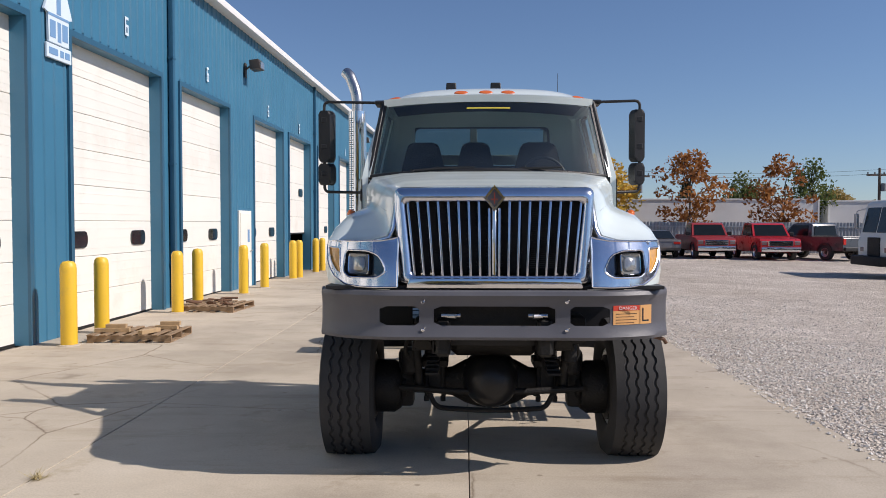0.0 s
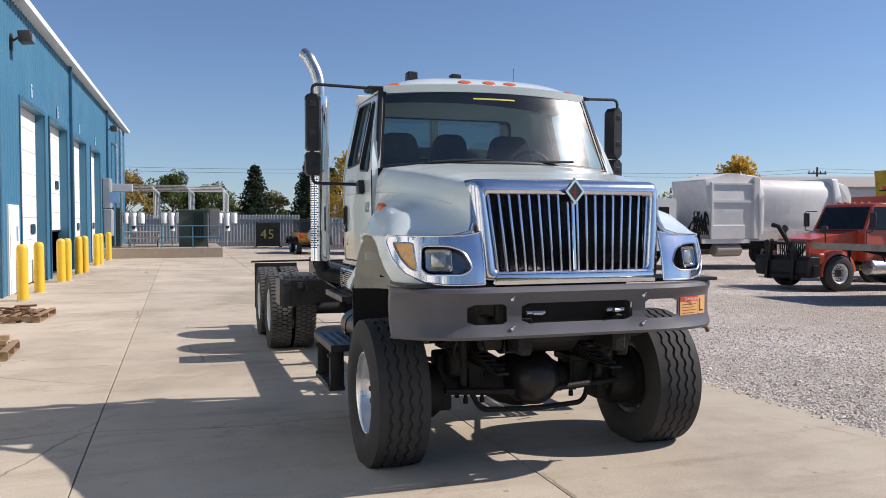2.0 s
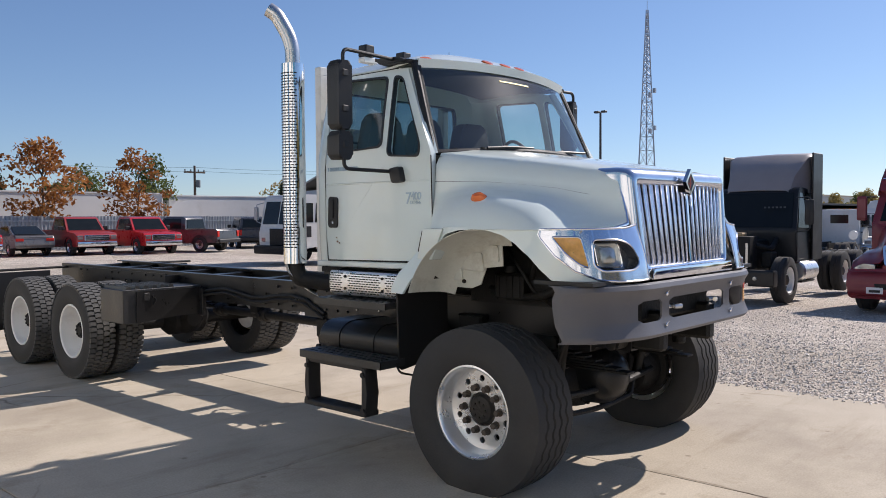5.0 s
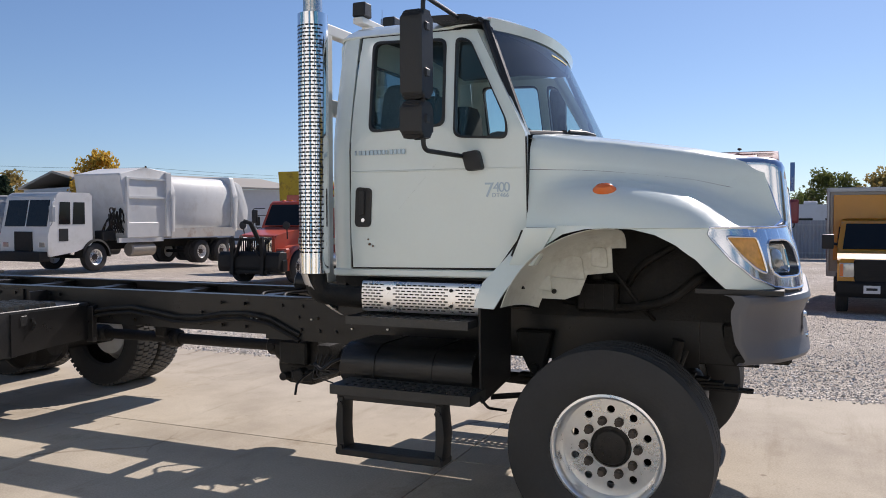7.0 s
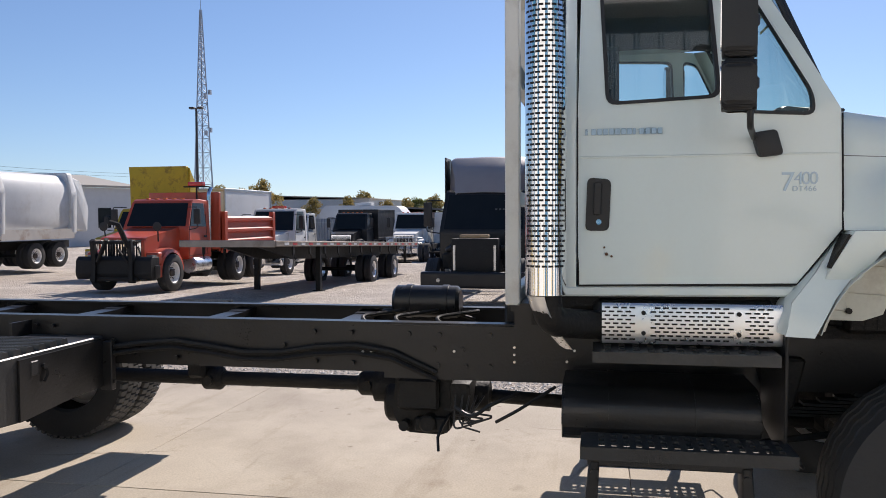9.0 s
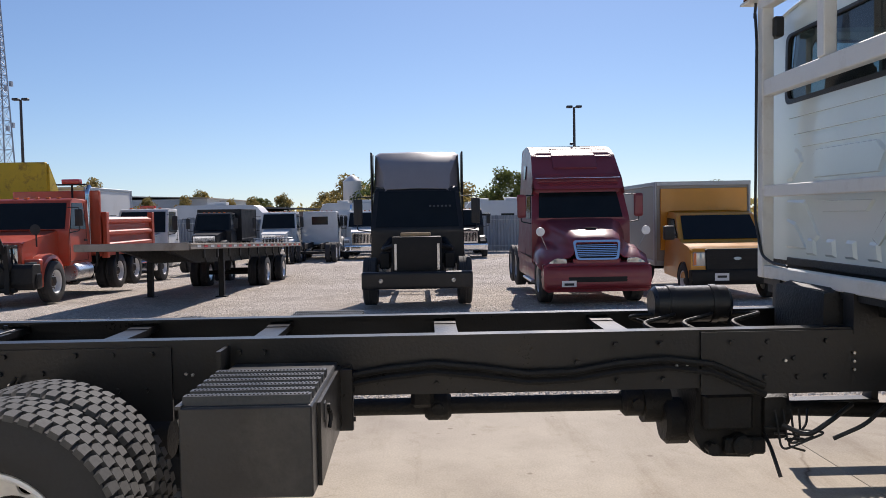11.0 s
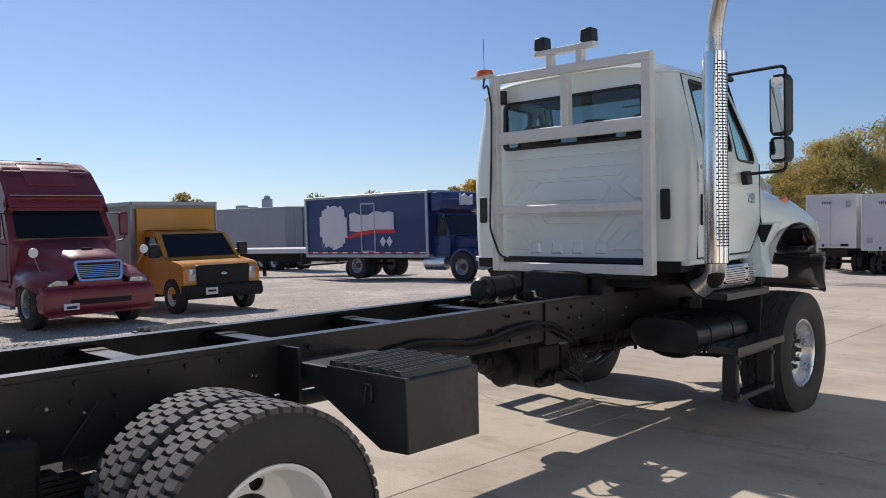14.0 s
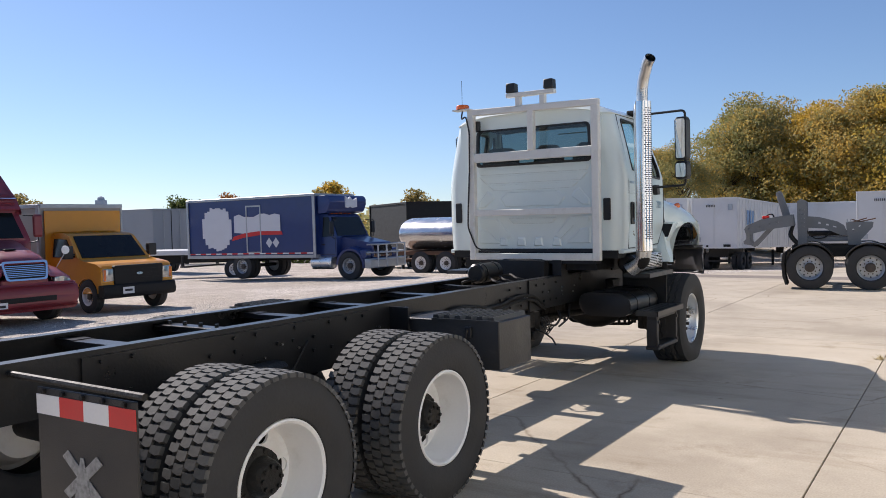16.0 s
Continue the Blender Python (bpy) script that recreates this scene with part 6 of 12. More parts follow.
    part("windscreen_pillar", flip(bm, sgn), WHITE_PAINT, truck, "", 60)
    # rocker panel and cab underside edge
    bm = B()
    prism(bm, [(7.33, 1.36), (7.33, 1.405), (8.4, 1.395), (8.4, 1.35)], "x", -SIDE_X + 0.01, -SIDE_X + 0.08, 0.008, 1)
    part("rocker_panel", flip(bm, sgn), WHITE_PAINT, truck)
    # mirrors
    bm = B()
    px, py = (-1.47 if sgn < 0 else -1.36), 7.60
    tube(bm, bend([(-0.9, 7.62, 2.86), (-1.0, 7.6, 2.86), (px, py, 2.87), (px, py, 2.06), (-1.1, 7.52, 2.05)], 0.05, 6), 0.013, 10)
    mirror = part("mirror_arm", flip(bm, sgn), BLACK_PLASTIC, truck, "black tubular mirror arm with two heads")
    bm = B()
    prism(bm, rounded([(7.4, 1.975), (7.5, 1.965), (7.53, 2.07), (7.43, 2.085)], 0.02, 3), "x", -SIDE_X - 0.05, -SIDE_X + 0.01, 0.01, 2)
    part("mirror_foot", flip(bm, sgn), BLACK_PLASTIC, mirror)
    bm = B()
    prism(bm, rounded([(7.45, 2.835), (7.55, 2.875), (7.8, 2.885), (7.72, 2.83)], 0.02, 3), "x", -1.0, -0.88, 0.015, 2)
    part("mirror_foot", flip(bm, sgn), BLACK_PLASTIC, mirror)
    for z0, z1, w in ((2.33, 2.79, 0.066 if sgn < 0 else 0.056), (2.125, 2.315, 0.07 if sgn < 0 else 0.058)):
        bm = B()
        prism(bm, rounded([(-w, z0), (w, z0), (w, z1), (-w, z1)], 0.035, 4), "y", -0.085, 0.045, 0.026, 3)
        for v in bm.verts:
            v.co.x *= 1.0 if v.co.y > -0.02 else 0.8
        turn_m = Matrix.Translation((px + 0.015, py + 0.06, 0)) @ pose(0, 0, 0, 0, 0, -9)
        bm.transform(turn_m)
        head = part("mirror_head", flip(bm, sgn), BLACK_PLASTIC, mirror)
        bm = B()
        prism(bm, rounded([(-w + 0.014, z0 + 0.02), (w - 0.014, z0 + 0.02), (w - 0.014, z1 - 0.02), (-w + 0.014, z1 - 0.02)], 0.025, 4), "y", 0.045, 0.049)
        bm.transform(turn_m)
        part("mirror_glass", flip(bm, sgn), MIRROR, head)
    for z0 in (2.44, 2.68, 2.2):
        bm = B()
        box(bm, px - 0.025, px + 0.03, py - 0.03, py + 0.03, z0, z0 + 0.05, 0.008, 1)
        part("clamp", flip(bm, sgn), BLACK_PLASTIC, mirror)


both(cab_side)

for y0, z0, r0 in ((8.14, 1.545, 0.008), (8.118, 1.535, 0.006), (8.15, 1.575, 0.005)):
    part("paint_chip", prism(B(), circle(y0, z0, r0, 6), "x", -SIDE_X - 0.0015, -SIDE_X + 0.004), RUST, truck)
# lettering on the doors
# the maker's name, as plain bars
for k in range(13):
    bm = B()
    y0 = 8.235 - 0.0262 * k
    w = 0.011 if k in (0, 8) else 0.021
    box(bm, -SIDE_X - 0.006, -SIDE_X - 0.001, y0 - w, y0, 2.079, 2.106, 0.001, 1)
    part("badge_bar", bm, BADGE, truck, "small raised chrome bar")
M_SIDE = pose(0, 0, 0, 90, 0, -90)
words("model_number", "7", 0.118, Matrix.Translation((-SIDE_X - 0.002, 7.406, 1.82)) @ M_SIDE, BADGE, truck, 0.002, "raised chrome model number", 0.76)
words("model_number", "400", 0.079, Matrix.Translation((-SIDE_X - 0.002, 7.352, 1.848)) @ M_SIDE, BADGE, truck, 0.002, "raised chrome model number", 0.78)
words("engine_mark", "DT466", 0.033, Matrix.Translation((-SIDE_X - 0.002, 7.358, 1.819)) @ M_SIDE, BADGE, truck, 0.002, "raised chrome lettering", 1.08)

# roof
def roof_at(u, d):
    """u across, -1 to 1; d from the windscreen, 0, to the back, 1."""
    yf = 7.295 + 0.155 * abs(u) ** 2.2
    y = yf + d * (8.455 - yf)
    front = math.sin(min(1.0, d / 0.22) * math.pi / 2)
    rear = math.sin(min(1.0, (1 - d) / 0.1) * math.pi / 2)
    edge = 2.868 - 0.025 * u * u - 0.037 * min(1.0, d / 0.25) * abs(u) ** 6
    hw = 0.905 + 0.03 * min(1.0, d / 0.2) - 0.1 * (1 - rear)
    return Vector((hw * u, y, edge + 0.088 * (1 - abs(u) ** 5.0) * front * (0.25 + 0.75 * rear)))


bm = B()
ds = (0.0, 0.01, 0.025, 0.05, 0.08, 0.12, 0.17, 0.23, 0.35, 0.55, 0.75, 0.9, 0.94, 0.97, 0.99, 1.0)
rows = [[roof_at(math.copysign(abs(k / 12) ** 0.85, k), d) for k in range(-12, 13)] for d in ds]
rows = [[q - Vector((0, 0.0, 0.045)) for q in rows[0]]] + [[q + Vector((0, -0.012, 0.0)) for q in rows[0]]] + rows[1:]
grid(bm, rows)
thicken(bm, -0.015)
roof_p = part("cab_roof", bm, WHITE_PAINT, truck, "white crowned cab roof", 60)
for x0, d0 in ((-0.235, 0.045), (-0.02, 0.045), (0.17, 0.045), (-0.83, 0.03), (0.8, 0.03)):
    bm = B()
    lathe(bm, [(0.0, 0.066), (0.015, 0.064), (0.03, 0.05), (0.036, 0.0)], (0, 0, 0), "z", 20)
    bmesh.ops.scale(bm, verts=bm.verts, vec=(1.05, 0.62, 0.9))
    at = roof_at(x0 / 0.92, d0)
    bm.transform(Matrix.Translation(at - Vector((0, 0, 0.006))) @ pose(0, 0, 0, 30, -12 if x0 < -0.5 else (12 if x0 > 0.5 else 0), 0))
    part("roof_lamp", bm, AMBER, roof_p, "amber roof marker lamp")

# windscreen, gasket and scuttle
bm = B()
WS = []
for t in (0.0, 0.25, 0.5, 0.75, 1.0):
    row = []
    for k in range(-10, 11):
        u = k / 10
        hw = 1.015 - 0.10 * t
        yb, yt = 6.995 + 0.19 * abs(u) ** 2.2, 7.31 + 0.145 * abs(u) ** 2.2
        zb, zt = 2.215 - 0.045 * u * u, 2.86 - 0.025 * u * u
        row.append((hw * u, yb + (yt - yb) * t, zb + (zt - zb) * t))
    WS.append(row)
grid(bm, WS)
screen = part("windscreen", bm, SCREEN_GLASS, truck, "curved clear windscreen", 80)
screen.visible_shadow = False
bm = B()
loop = WS[0] + [r[-1] for r in WS[1:]] + WS[-1][::-1][1:] + [r[0] for r in WS[::-1][1:-1]]
tube(bm, loop + [loop[0]], 0.019, 8, cap=False)
gasket = part("screen_gasket", bm, BLACK_PLASTIC, screen)
for sx in (0, -1):
    # broad black trim between the glass and the pillar
    bm = B()
    side = [r[sx] for r in WS]
    o = math.copysign(1.0, side[0][0])
    grid(bm, [[(p[0] - o * 0.03, p[1] - 0.02, p[2]), (p[0] + o * 0.01, p[1] - 0.008, p[2]), (p[0] + o * 0.026, p[1] + 0.008, p[2]), (p[0] + o * 0.027, p[1] + 0.022, p[2])] for p in side])
    thicken(bm, 0.008)
    part("side_trim", bm, BLACK_PLASTIC, gasket)
bm = B()
grid(bm, [[(p[0], p[1] - 0.006, p[2] + 0.004) for p in WS[-1]], [(p[0] * 0.997, p[1] - 0.021, p[2] - 0.035) for p in WS[-1]]])
part("top_trim", bm, BLACK_PLASTIC, gasket)
bm = B()
grid(bm, [[(p[0], p[1] - 0.004, p[2]) for p in [tuple(a + (b - a) * f for a, b in zip(WS[-2][i], WS[-1][i])) for i in range(8, 13)]] for f in (0.36, 0.44)])
part("sun_strip", bm, mat("yellow_sticker", (0.6, 0.5, 0.06), 0.5, vary=0.05), screen, "narrow yellow sticker")
bm = B()
grid(bm, [[(p[0], y, z) for p in WS[0]] for y, z in ((7.3, 2.1), (7.3, 2.17))])
row_a = [(p[0], p[1] - 0.05, p[2] - 0.03) for p in WS[0]]
row_b = [(p[0], p[1] + 0.02, p[2] - 0.015) for p in WS[0]]
grid(bm, [row_a, row_b])
part("scuttle", bm, BLACK_PLASTIC, truck)
for x0, x1 in ((-0.62, -0.12), (0.1, 0.6)):
    bm = B()
    tube(bm, [(x0, 7.035, 2.215), (x0 + 0.25, 7.0, 2.232), (x1, 6.995, 2.236)], 0.01, 6)
    tube(bm, [(x0 - 0.02, 7.06, 2.2), (x0 + 0.2, 7.01, 2.24)], 0.007, 6)
    cyl(bm, (x0 - 0.02, 7.06, 2.205), "z", 0.018, 0.03, 10)
    part("wiper", bm, BLACK_PLASTIC, truck)

# back wall of the cab with its window
bm = B()
BW = rounded([(-0.735, 2.33), (0.655, 2.33), (0.64, 2.735), (-0.72, 2.735)], 0.06, 4)
plate(bm, [(-0.86, 1.385), (0.86, 1.385), (0.86, 2.78), (0.8, 2.85), (0.6, 2.89), (0.3, 2.91), (-0.3, 2.91), (-0.6, 2.89), (-0.8, 2.85), (-0.86, 2.78)], [BW], "y", CAB_BACK - 0.03, CAB_BACK)
back = part("back_panel", bm, WHITE_PAINT, truck, "white pressed-steel cab back")
bm = B()
t = [bm.verts.new((p[0], CAB_BACK - 0.012, p[1])) for p in BW]
bm.faces.new(t)
pane = part("back_glass", bm, DARK_GLASS, back, "dark tinted back window")
pane.visible_shadow = False
bm = B()
plate(bm, [(p[0] * 1.012, 2.575 + (p[1] - 2.575) * 1.03) for p in BW], [[(-0.04 + (p[0] + 0.04) * 0.965, 2.58 + (p[1] - 2.58) * 0.92) for p in BW]], "y", CAB_BACK - 0.02, CAB_BACK + 0.006)
part("window_seal", bm, BLACK_PLASTIC, back)


def pressing(loop, h=0.011, inset=0.016):
    """A raised field of the pressed cab back, with sloped edges."""
    cx, cz = sum(p[0] for p in loop) / len(loop), sum(p[1] for p in loop) / len(loop)
    bm = B()
    inner = []
    for p in loop:
        d = math.hypot(p[0] - cx, p[1] - cz)
        k = 1 - inset * 1.4 / d
        inner.append((cx + (p[0] - cx) * k, cz + (p[1] - cz) * k))
    rows = [[(p[0], CAB_BACK - 0.001, p[1]) for p in loop], [(p[0], CAB_BACK + h, p[1]) for p in inner]]
    grid(bm, [r + r[:1] for r in rows])
    bm.faces.new([bm.verts.new((p[0], CAB_BACK + h, p[1])) for p in inner])
    bmesh.ops.remove_doubles(bm, verts=bm.verts, dist=1e-5)
    bmesh.ops.recalc_face_normals(bm, faces=bm.faces)
    return part("pressed_field", bm, WHITE_PAINT, back, "", 20)


pressing([(-0.72, 2.29), (0.64, 2.29), (0.62, 2.235), (-0.7, 2.235)])
pressing([(-0.71, 2.215), (0.63, 2.215), (0.55, 2.135), (-0.63, 2.135)])
pressing([(-0.6, 2.115), (0.52, 2.115), (0.44, 2.055), (-0.52, 2.055)])
pressing([(-0.36, 2.03), (0.28, 2.03), (0.36, 1.965), (0.3, 1.87), (-0.38, 1.87), (-0.44, 1.965)])
for sx in (-1, 1):
    c = -0.04
    pressing([(c + sx * 0.5, 2.03), (c + sx * 0.56, 2.06), (c + sx * 0.68, 1.92), (c + sx * 0.68, 1.86), (c + sx * 0.6, 1.86), (c + sx * 0.46, 1.97)][::sx])
    pressing([(c + sx * 0.44, 1.75), (c + sx * 0.68, 1.75), (c + sx * 0.68, 1.69), (c + sx * 0.5, 1.67), (c + sx * 0.32, 1.5), (c + sx * 0.26, 1.54)][::sx])
    pressing([(c + sx * 0.56, 1.62), (c + sx * 0.68, 1.64), (c + sx * 0.68, 1.46), (c + sx * 0.4, 1.46)][::sx])
pressing([(-0.34, 1.74), (0.26, 1.74), (0.2, 1.68), (-0.28, 1.68)])
for x0 in (-0.33, -0.11, 0.1, 0.32):
    pressing([(x0 - 0.045, 1.53), (x0 + 0.045, 1.53), (x0 + 0.06, 1.43), (x0 - 0.06, 1.43)], 0.016)
bm = B()
box(bm, -0.8, 0.62, CAB_BACK - 0.004, CAB_BACK + 0.012, 1.36, 1.405, 0.004, 1)
part("lower_seal", bm, BLACK_PLASTIC, back, "dark worn strip below the cab back")
bm = B()
box(bm, -1.0, 1.0, 7.2, 8.42, 1.3, 1.38)
box(bm, -0.8, 0.8, 8.0, 8.5, 1.18, 1.3)
box(bm, -0.8, 0.8, 7.15, 7.22, 1.3, 2.15)
part("cab_floor", bm, UNDER, truck)

# cab interior
bm = B()
prism(bm, rounded([(7.16, 1.9), (7.16, 2.18), (7.4, 2.2), (7.5, 2.1), (7.48, 1.85)], 0.04, 3), "x", -0.98, 0.98, 0.01, 1)
part("dashboard", bm, BLACK_PLASTIC, truck)
bm = B()
tube(bm, [(0.5 + 0.2 * math.cos(a), 7.58 + 0.07 * math.sin(a), 2.18 + 0.19 * math.sin(a)) for a in [2 * math.pi * k / 28 for k in range(29)]], 0.014, 8, cap=False)
for a in (0.5, 2.6, 4.7):
    tube(bm, [(0.5, 7.57, 2.17), (0.5 + 0.2 * math.cos(a), 7.58 + 0.07 * math.sin(a), 2.18 + 0.19 * math.sin(a))], 0.012, 6)
tube(bm, [(0.5, 7.57, 2.17), (0.5, 7.42, 2.08)], 0.03, 8)
part("steering_wheel", bm, BLACK_PLASTIC, truck)
for x0, w in ((-0.6, 0.23), (-0.1, 0.2), (0.5, 0.25)):
    bm = B()
    prism(bm, rounded([(x0 - w, 1.75), (x0 + w, 1.75), (x0 + w * 0.95, 2.25), (x0 + w * 0.62, 2.55), (x0 - w * 0.62, 2.55), (x0 - w * 0.95, 2.25)], 0.06, 4), "y", 8.08, 8.2, 0.03, 2)
    box(bm, x0 - w, x0 + w, 7.65, 8.15, 1.68, 1.82, 0.04, 2)
    box(bm, x0 - w * 0.7, x0 + w * 0.7, 7.75, 8.1, 1.38, 1.68)
    part("seat", bm, SEAT, truck, "dark cloth cab seat")
bm = B()
rows = [[(hw * k / 4, y, z - 0.03 - 0.05 * (k / 4) ** 2) for k in range(-4, 5)] for y, z, hw in ((7.42, 2.87, 0.82), (7.8, 2.915, 0.86), (8.3, 2.905, 0.86))]
grid(bm, rows)
part("head_lining", bm, SEAT, truck)

# -- headache rack --
rack = part("headache_rack", prism(B(), [(-0.885, 2.875), (0.67, 2.895), (0.67, 2.965), (-0.885, 2.945)], "y", 8.55, 8.62, 0.006, 1), RACK_WHITE, truck, "white steel rack behind the cab")
for x0, x1, z0, z1 in ((-0.885, -0.805, 1.285, 2.88), (0.595, 0.67, 1.285, 2.9), (-0.15, -0.075, 2.47, 2.89)):
    part("upright", box(B(), x0, x1, 8.55, 8.62, z0, z1, 0.006, 1), RACK_WHITE, rack)
for z0, z1 in ((2.37, 2.47), (1.77, 1.84), (1.285, 1.36)):
    part("crossbar", box(B(), -0.805, 0.595, 8.555, 8.615, z0, z1, 0.006, 1), RACK_WHITE, rack)
for x0, x1 in ((-0.29, -0.23), (0.0, 0.06)):
    part("lamp_post", box(B(), x0, x1, 8.56, 8.62, 2.94, 3.05, 0.004, 1), RACK_WHITE, rack)
part("lamp_shelf", box(B(), -0.4, 0.17, 8.55, 8.63, 3.05, 3.095, 0.005, 1), RACK_WHITE, rack)
for x0 in (-0.34, 0.11):
    bm = B()
    prism(bm, [(x0 - 0.055, 3.1), (x0 + 0.055, 3.1), (x0 + 0.05, 3.2), (x0 - 0.05, 3.2)], "y", 8.54, 8.64, 0.008, 1)
    part("work_lamp", bm, BLACK_PLASTIC, rack, "black square work lamp")
bm = B()
lathe(bm, [(0.0, 0.075), (0.035, 0.075), (0.05, 0.065), (0.055, 0.0)], (0.735, 8.6, 2.975), "z", 24)
bm2 = B()
box(bm2, 0.62, 0.84, 8.54, 8.66, 2.962, 2.975)
part("beacon_plate", bm2, RACK_WHITE, rack)
part("beacon", bm, AMBER, rack, "low amber beacon")
bm = B()
tube(bm, bend([(0.74, 8.6, 2.96), (0.76, 8.6, 2.86), (0.68, 8.63, 2.9), (0.63, 8.64, 2.7), (0.64, 8.64, 2.3), (0.67, 8.63, 1.9), (0.68, 8.63, 1.65), (0.58, 8.63, 1.42), (0.45, 8.62, 1.38), (0.3, 8.6, 1.37)], 0.05, 4), 0.009, 7)
part("cable", bm, BLACK_PLASTIC, rack)
bm = B()
box(bm, 0.56, 0.66, 8.5, 8.56, 2.72, 2.84, 0.01, 1)
part("junction_box", bm, BLACK_PLASTIC, rack)
bm = B()
box(bm, -0.83, 0.62, 8.45, 8.6, 1.25, 1.29)
for x0 in (-0.4, 0.4):
    box(bm, x0 - 0.05, x0 + 0.05, 8.45, 8.62, 1.1, 1.29)
part("rack_foot", bm, BLACK_PAINT, truck)
bm = B()
tube(bm, [(0.74, 8.6, 3.0), (0.742, 8.6, 3.3)], 0.0025, 5)
part("aerial", bm, BLACK_PLASTIC, rack)

# -- exhaust stack --
SX, SY = -1.275, 8.4
bm = B()
lathe(bm, [(1.38, 0.075), (1.38, 0.088), (2.89, 0.088), (2.892, 0.08), (2.892, 0.05)], (SX, SY, 0), "z", 40)
stack = part("exhaust_pipe", bm, CHROME, truck, "tall chrome stack with a slotted heat shield")
bm = B()
for k in range(62):
    z0 = 1.5 + 0.0215 * k
    for j in range(7):
        a = math.pi + (j - 3 + (0.5 if k % 2 else 0)) * 0.32
        da = 0.125
        vs = []
        for s, zz in ((-1, z0), (1, z0), (1, z0 + 0.009), (-1, z0 + 0.009)):
            vs.append(bm.verts.new((SX + 0.0888 * math.cos(a + s * da), SY + 0.0888 * math.sin(a + s * da), zz)))
        bm.faces.new(vs)
part("slot", bm, UNDER, stack, "rows of dark slots")["kind"] = "stuff"
bm = B()
tube(bm, bend([(SX, SY, 2.8), (SX, SY, 3.06), (SX - 0.085, SY + 0.075, 3.26), (SX - 0.13, SY + 0.115, 3.3)], 0.12, 6), 0.056, 20, cap=False)
thicken(bm, 0.004)
part("tail_pipe", bm, BRUSHED, stack)
bm = B()
tube(bm, bend([(SX, SY, 1.42), (SX + 0.01, SY - 0.01, 1.26), (-1.06, 8.2, 1.22), (-0.98, 7.9, 1.22)], 0.12, 6), 0.066, 16)
part("elbow", bm, UNDER, stack)
bm = B()
rows = [[(-1.12 + 0.14 * math.sin(a) * 0 - 0.02 * math.cos(a), y, 1.24 + 0.09 * math.sin(a)) for a in [math.pi * (k / 8 - 0.5) for k in range(9)]] for y in (7.4, 8.16)]
grid(bm, rows)
thicken(bm, 0.004)
shield = part("heat_shield", bm, ALU, truck, "perforated bright metal heat shield")
bm = B()
for r in range(9):
    for k in range(20):
        y0 = 7.44 + 0.036 * k + (0.018 if r % 2 else 0)
        if any(abs(y0 + 0.01 - q) < 0.03 for q in (7.58, 7.98)):
            continue
        z0 = 1.168 + 0.0175 * r
        a = math.asin(max(-1, min(1, (z0 - 1.24) / 0.09)))
        x0 = -1.12 - 0.02 * math.cos(a) - 0.0045
        box(bm, x0, x0 + 0.004, y0, y0 + 0.024, z0, z0 + 0.007)
part("slot", bm, UNDER, shield)["kind"] = "stuff"
for y0 in (7.58, 7.98):
    for z0 in (1.2, 1.29):
        bm = B()
        cyl(bm, (-1.143, y0, z0), "x", 0.01, 0.012, 8)
        part("bolt", bm, UNDER, shield)
bm = B()
cyl(bm, (-1.0, 7.8, 1.24), "y", 0.1, 0.8, 20, 0.03)
part("silencer", bm, BLACK_PAINT, truck)
# perforated cover over the back of the elbow
bm = B()
rows = []
for k in range(9):
    t = k / 8
    c = Vector((SX + 0.2 * t ** 1.6, SY - 0.11 * t, 1.375 - 0.2 * t ** 0.7))
    rows.append([(c.x + 0.078 * math.cos(a) * (1 - 0.3 * t), c.y + 0.082 * math.sin(a), c.z + 0.06 * t * math.cos(a)) for a in [math.pi * j / 8 for j in range(9)]])
grid(bm, rows)
thicken(bm, 0.003)
cover = part("elbow_cover", bm, ALU, stack, "perforated bright cover over the elbow", 50)
bm = B()
for k in range(1, 8):
    for j in range(1, 8):
        p, q, r = (Vector(rows[k][j]), Vector(rows[k][j + 1]), Vector(rows[k + 1][j]))
        n0 = (q - p).cross(r - p).normalized()
        for off in (0.25, 0.75):
            c = p + (q - p) * off + (r - p) * (0.3 + 0.4 * (off > 0.5))
            for sgn in (-1, 1):
                e1, e2 = (q - p).normalized() * 0.0045, (r - p).normalized() * 0.0045
                bm.faces.new([bm.verts.new(c + n0 * 0.0045 * sgn + e1 * math.cos(w) + e2 * math.sin(w)) for w in [2 * math.pi * i / 6 for i in range(6)]])
part("slot", bm, UNDER, cover)["kind"] = "stuff"

# -- steps and tanks --


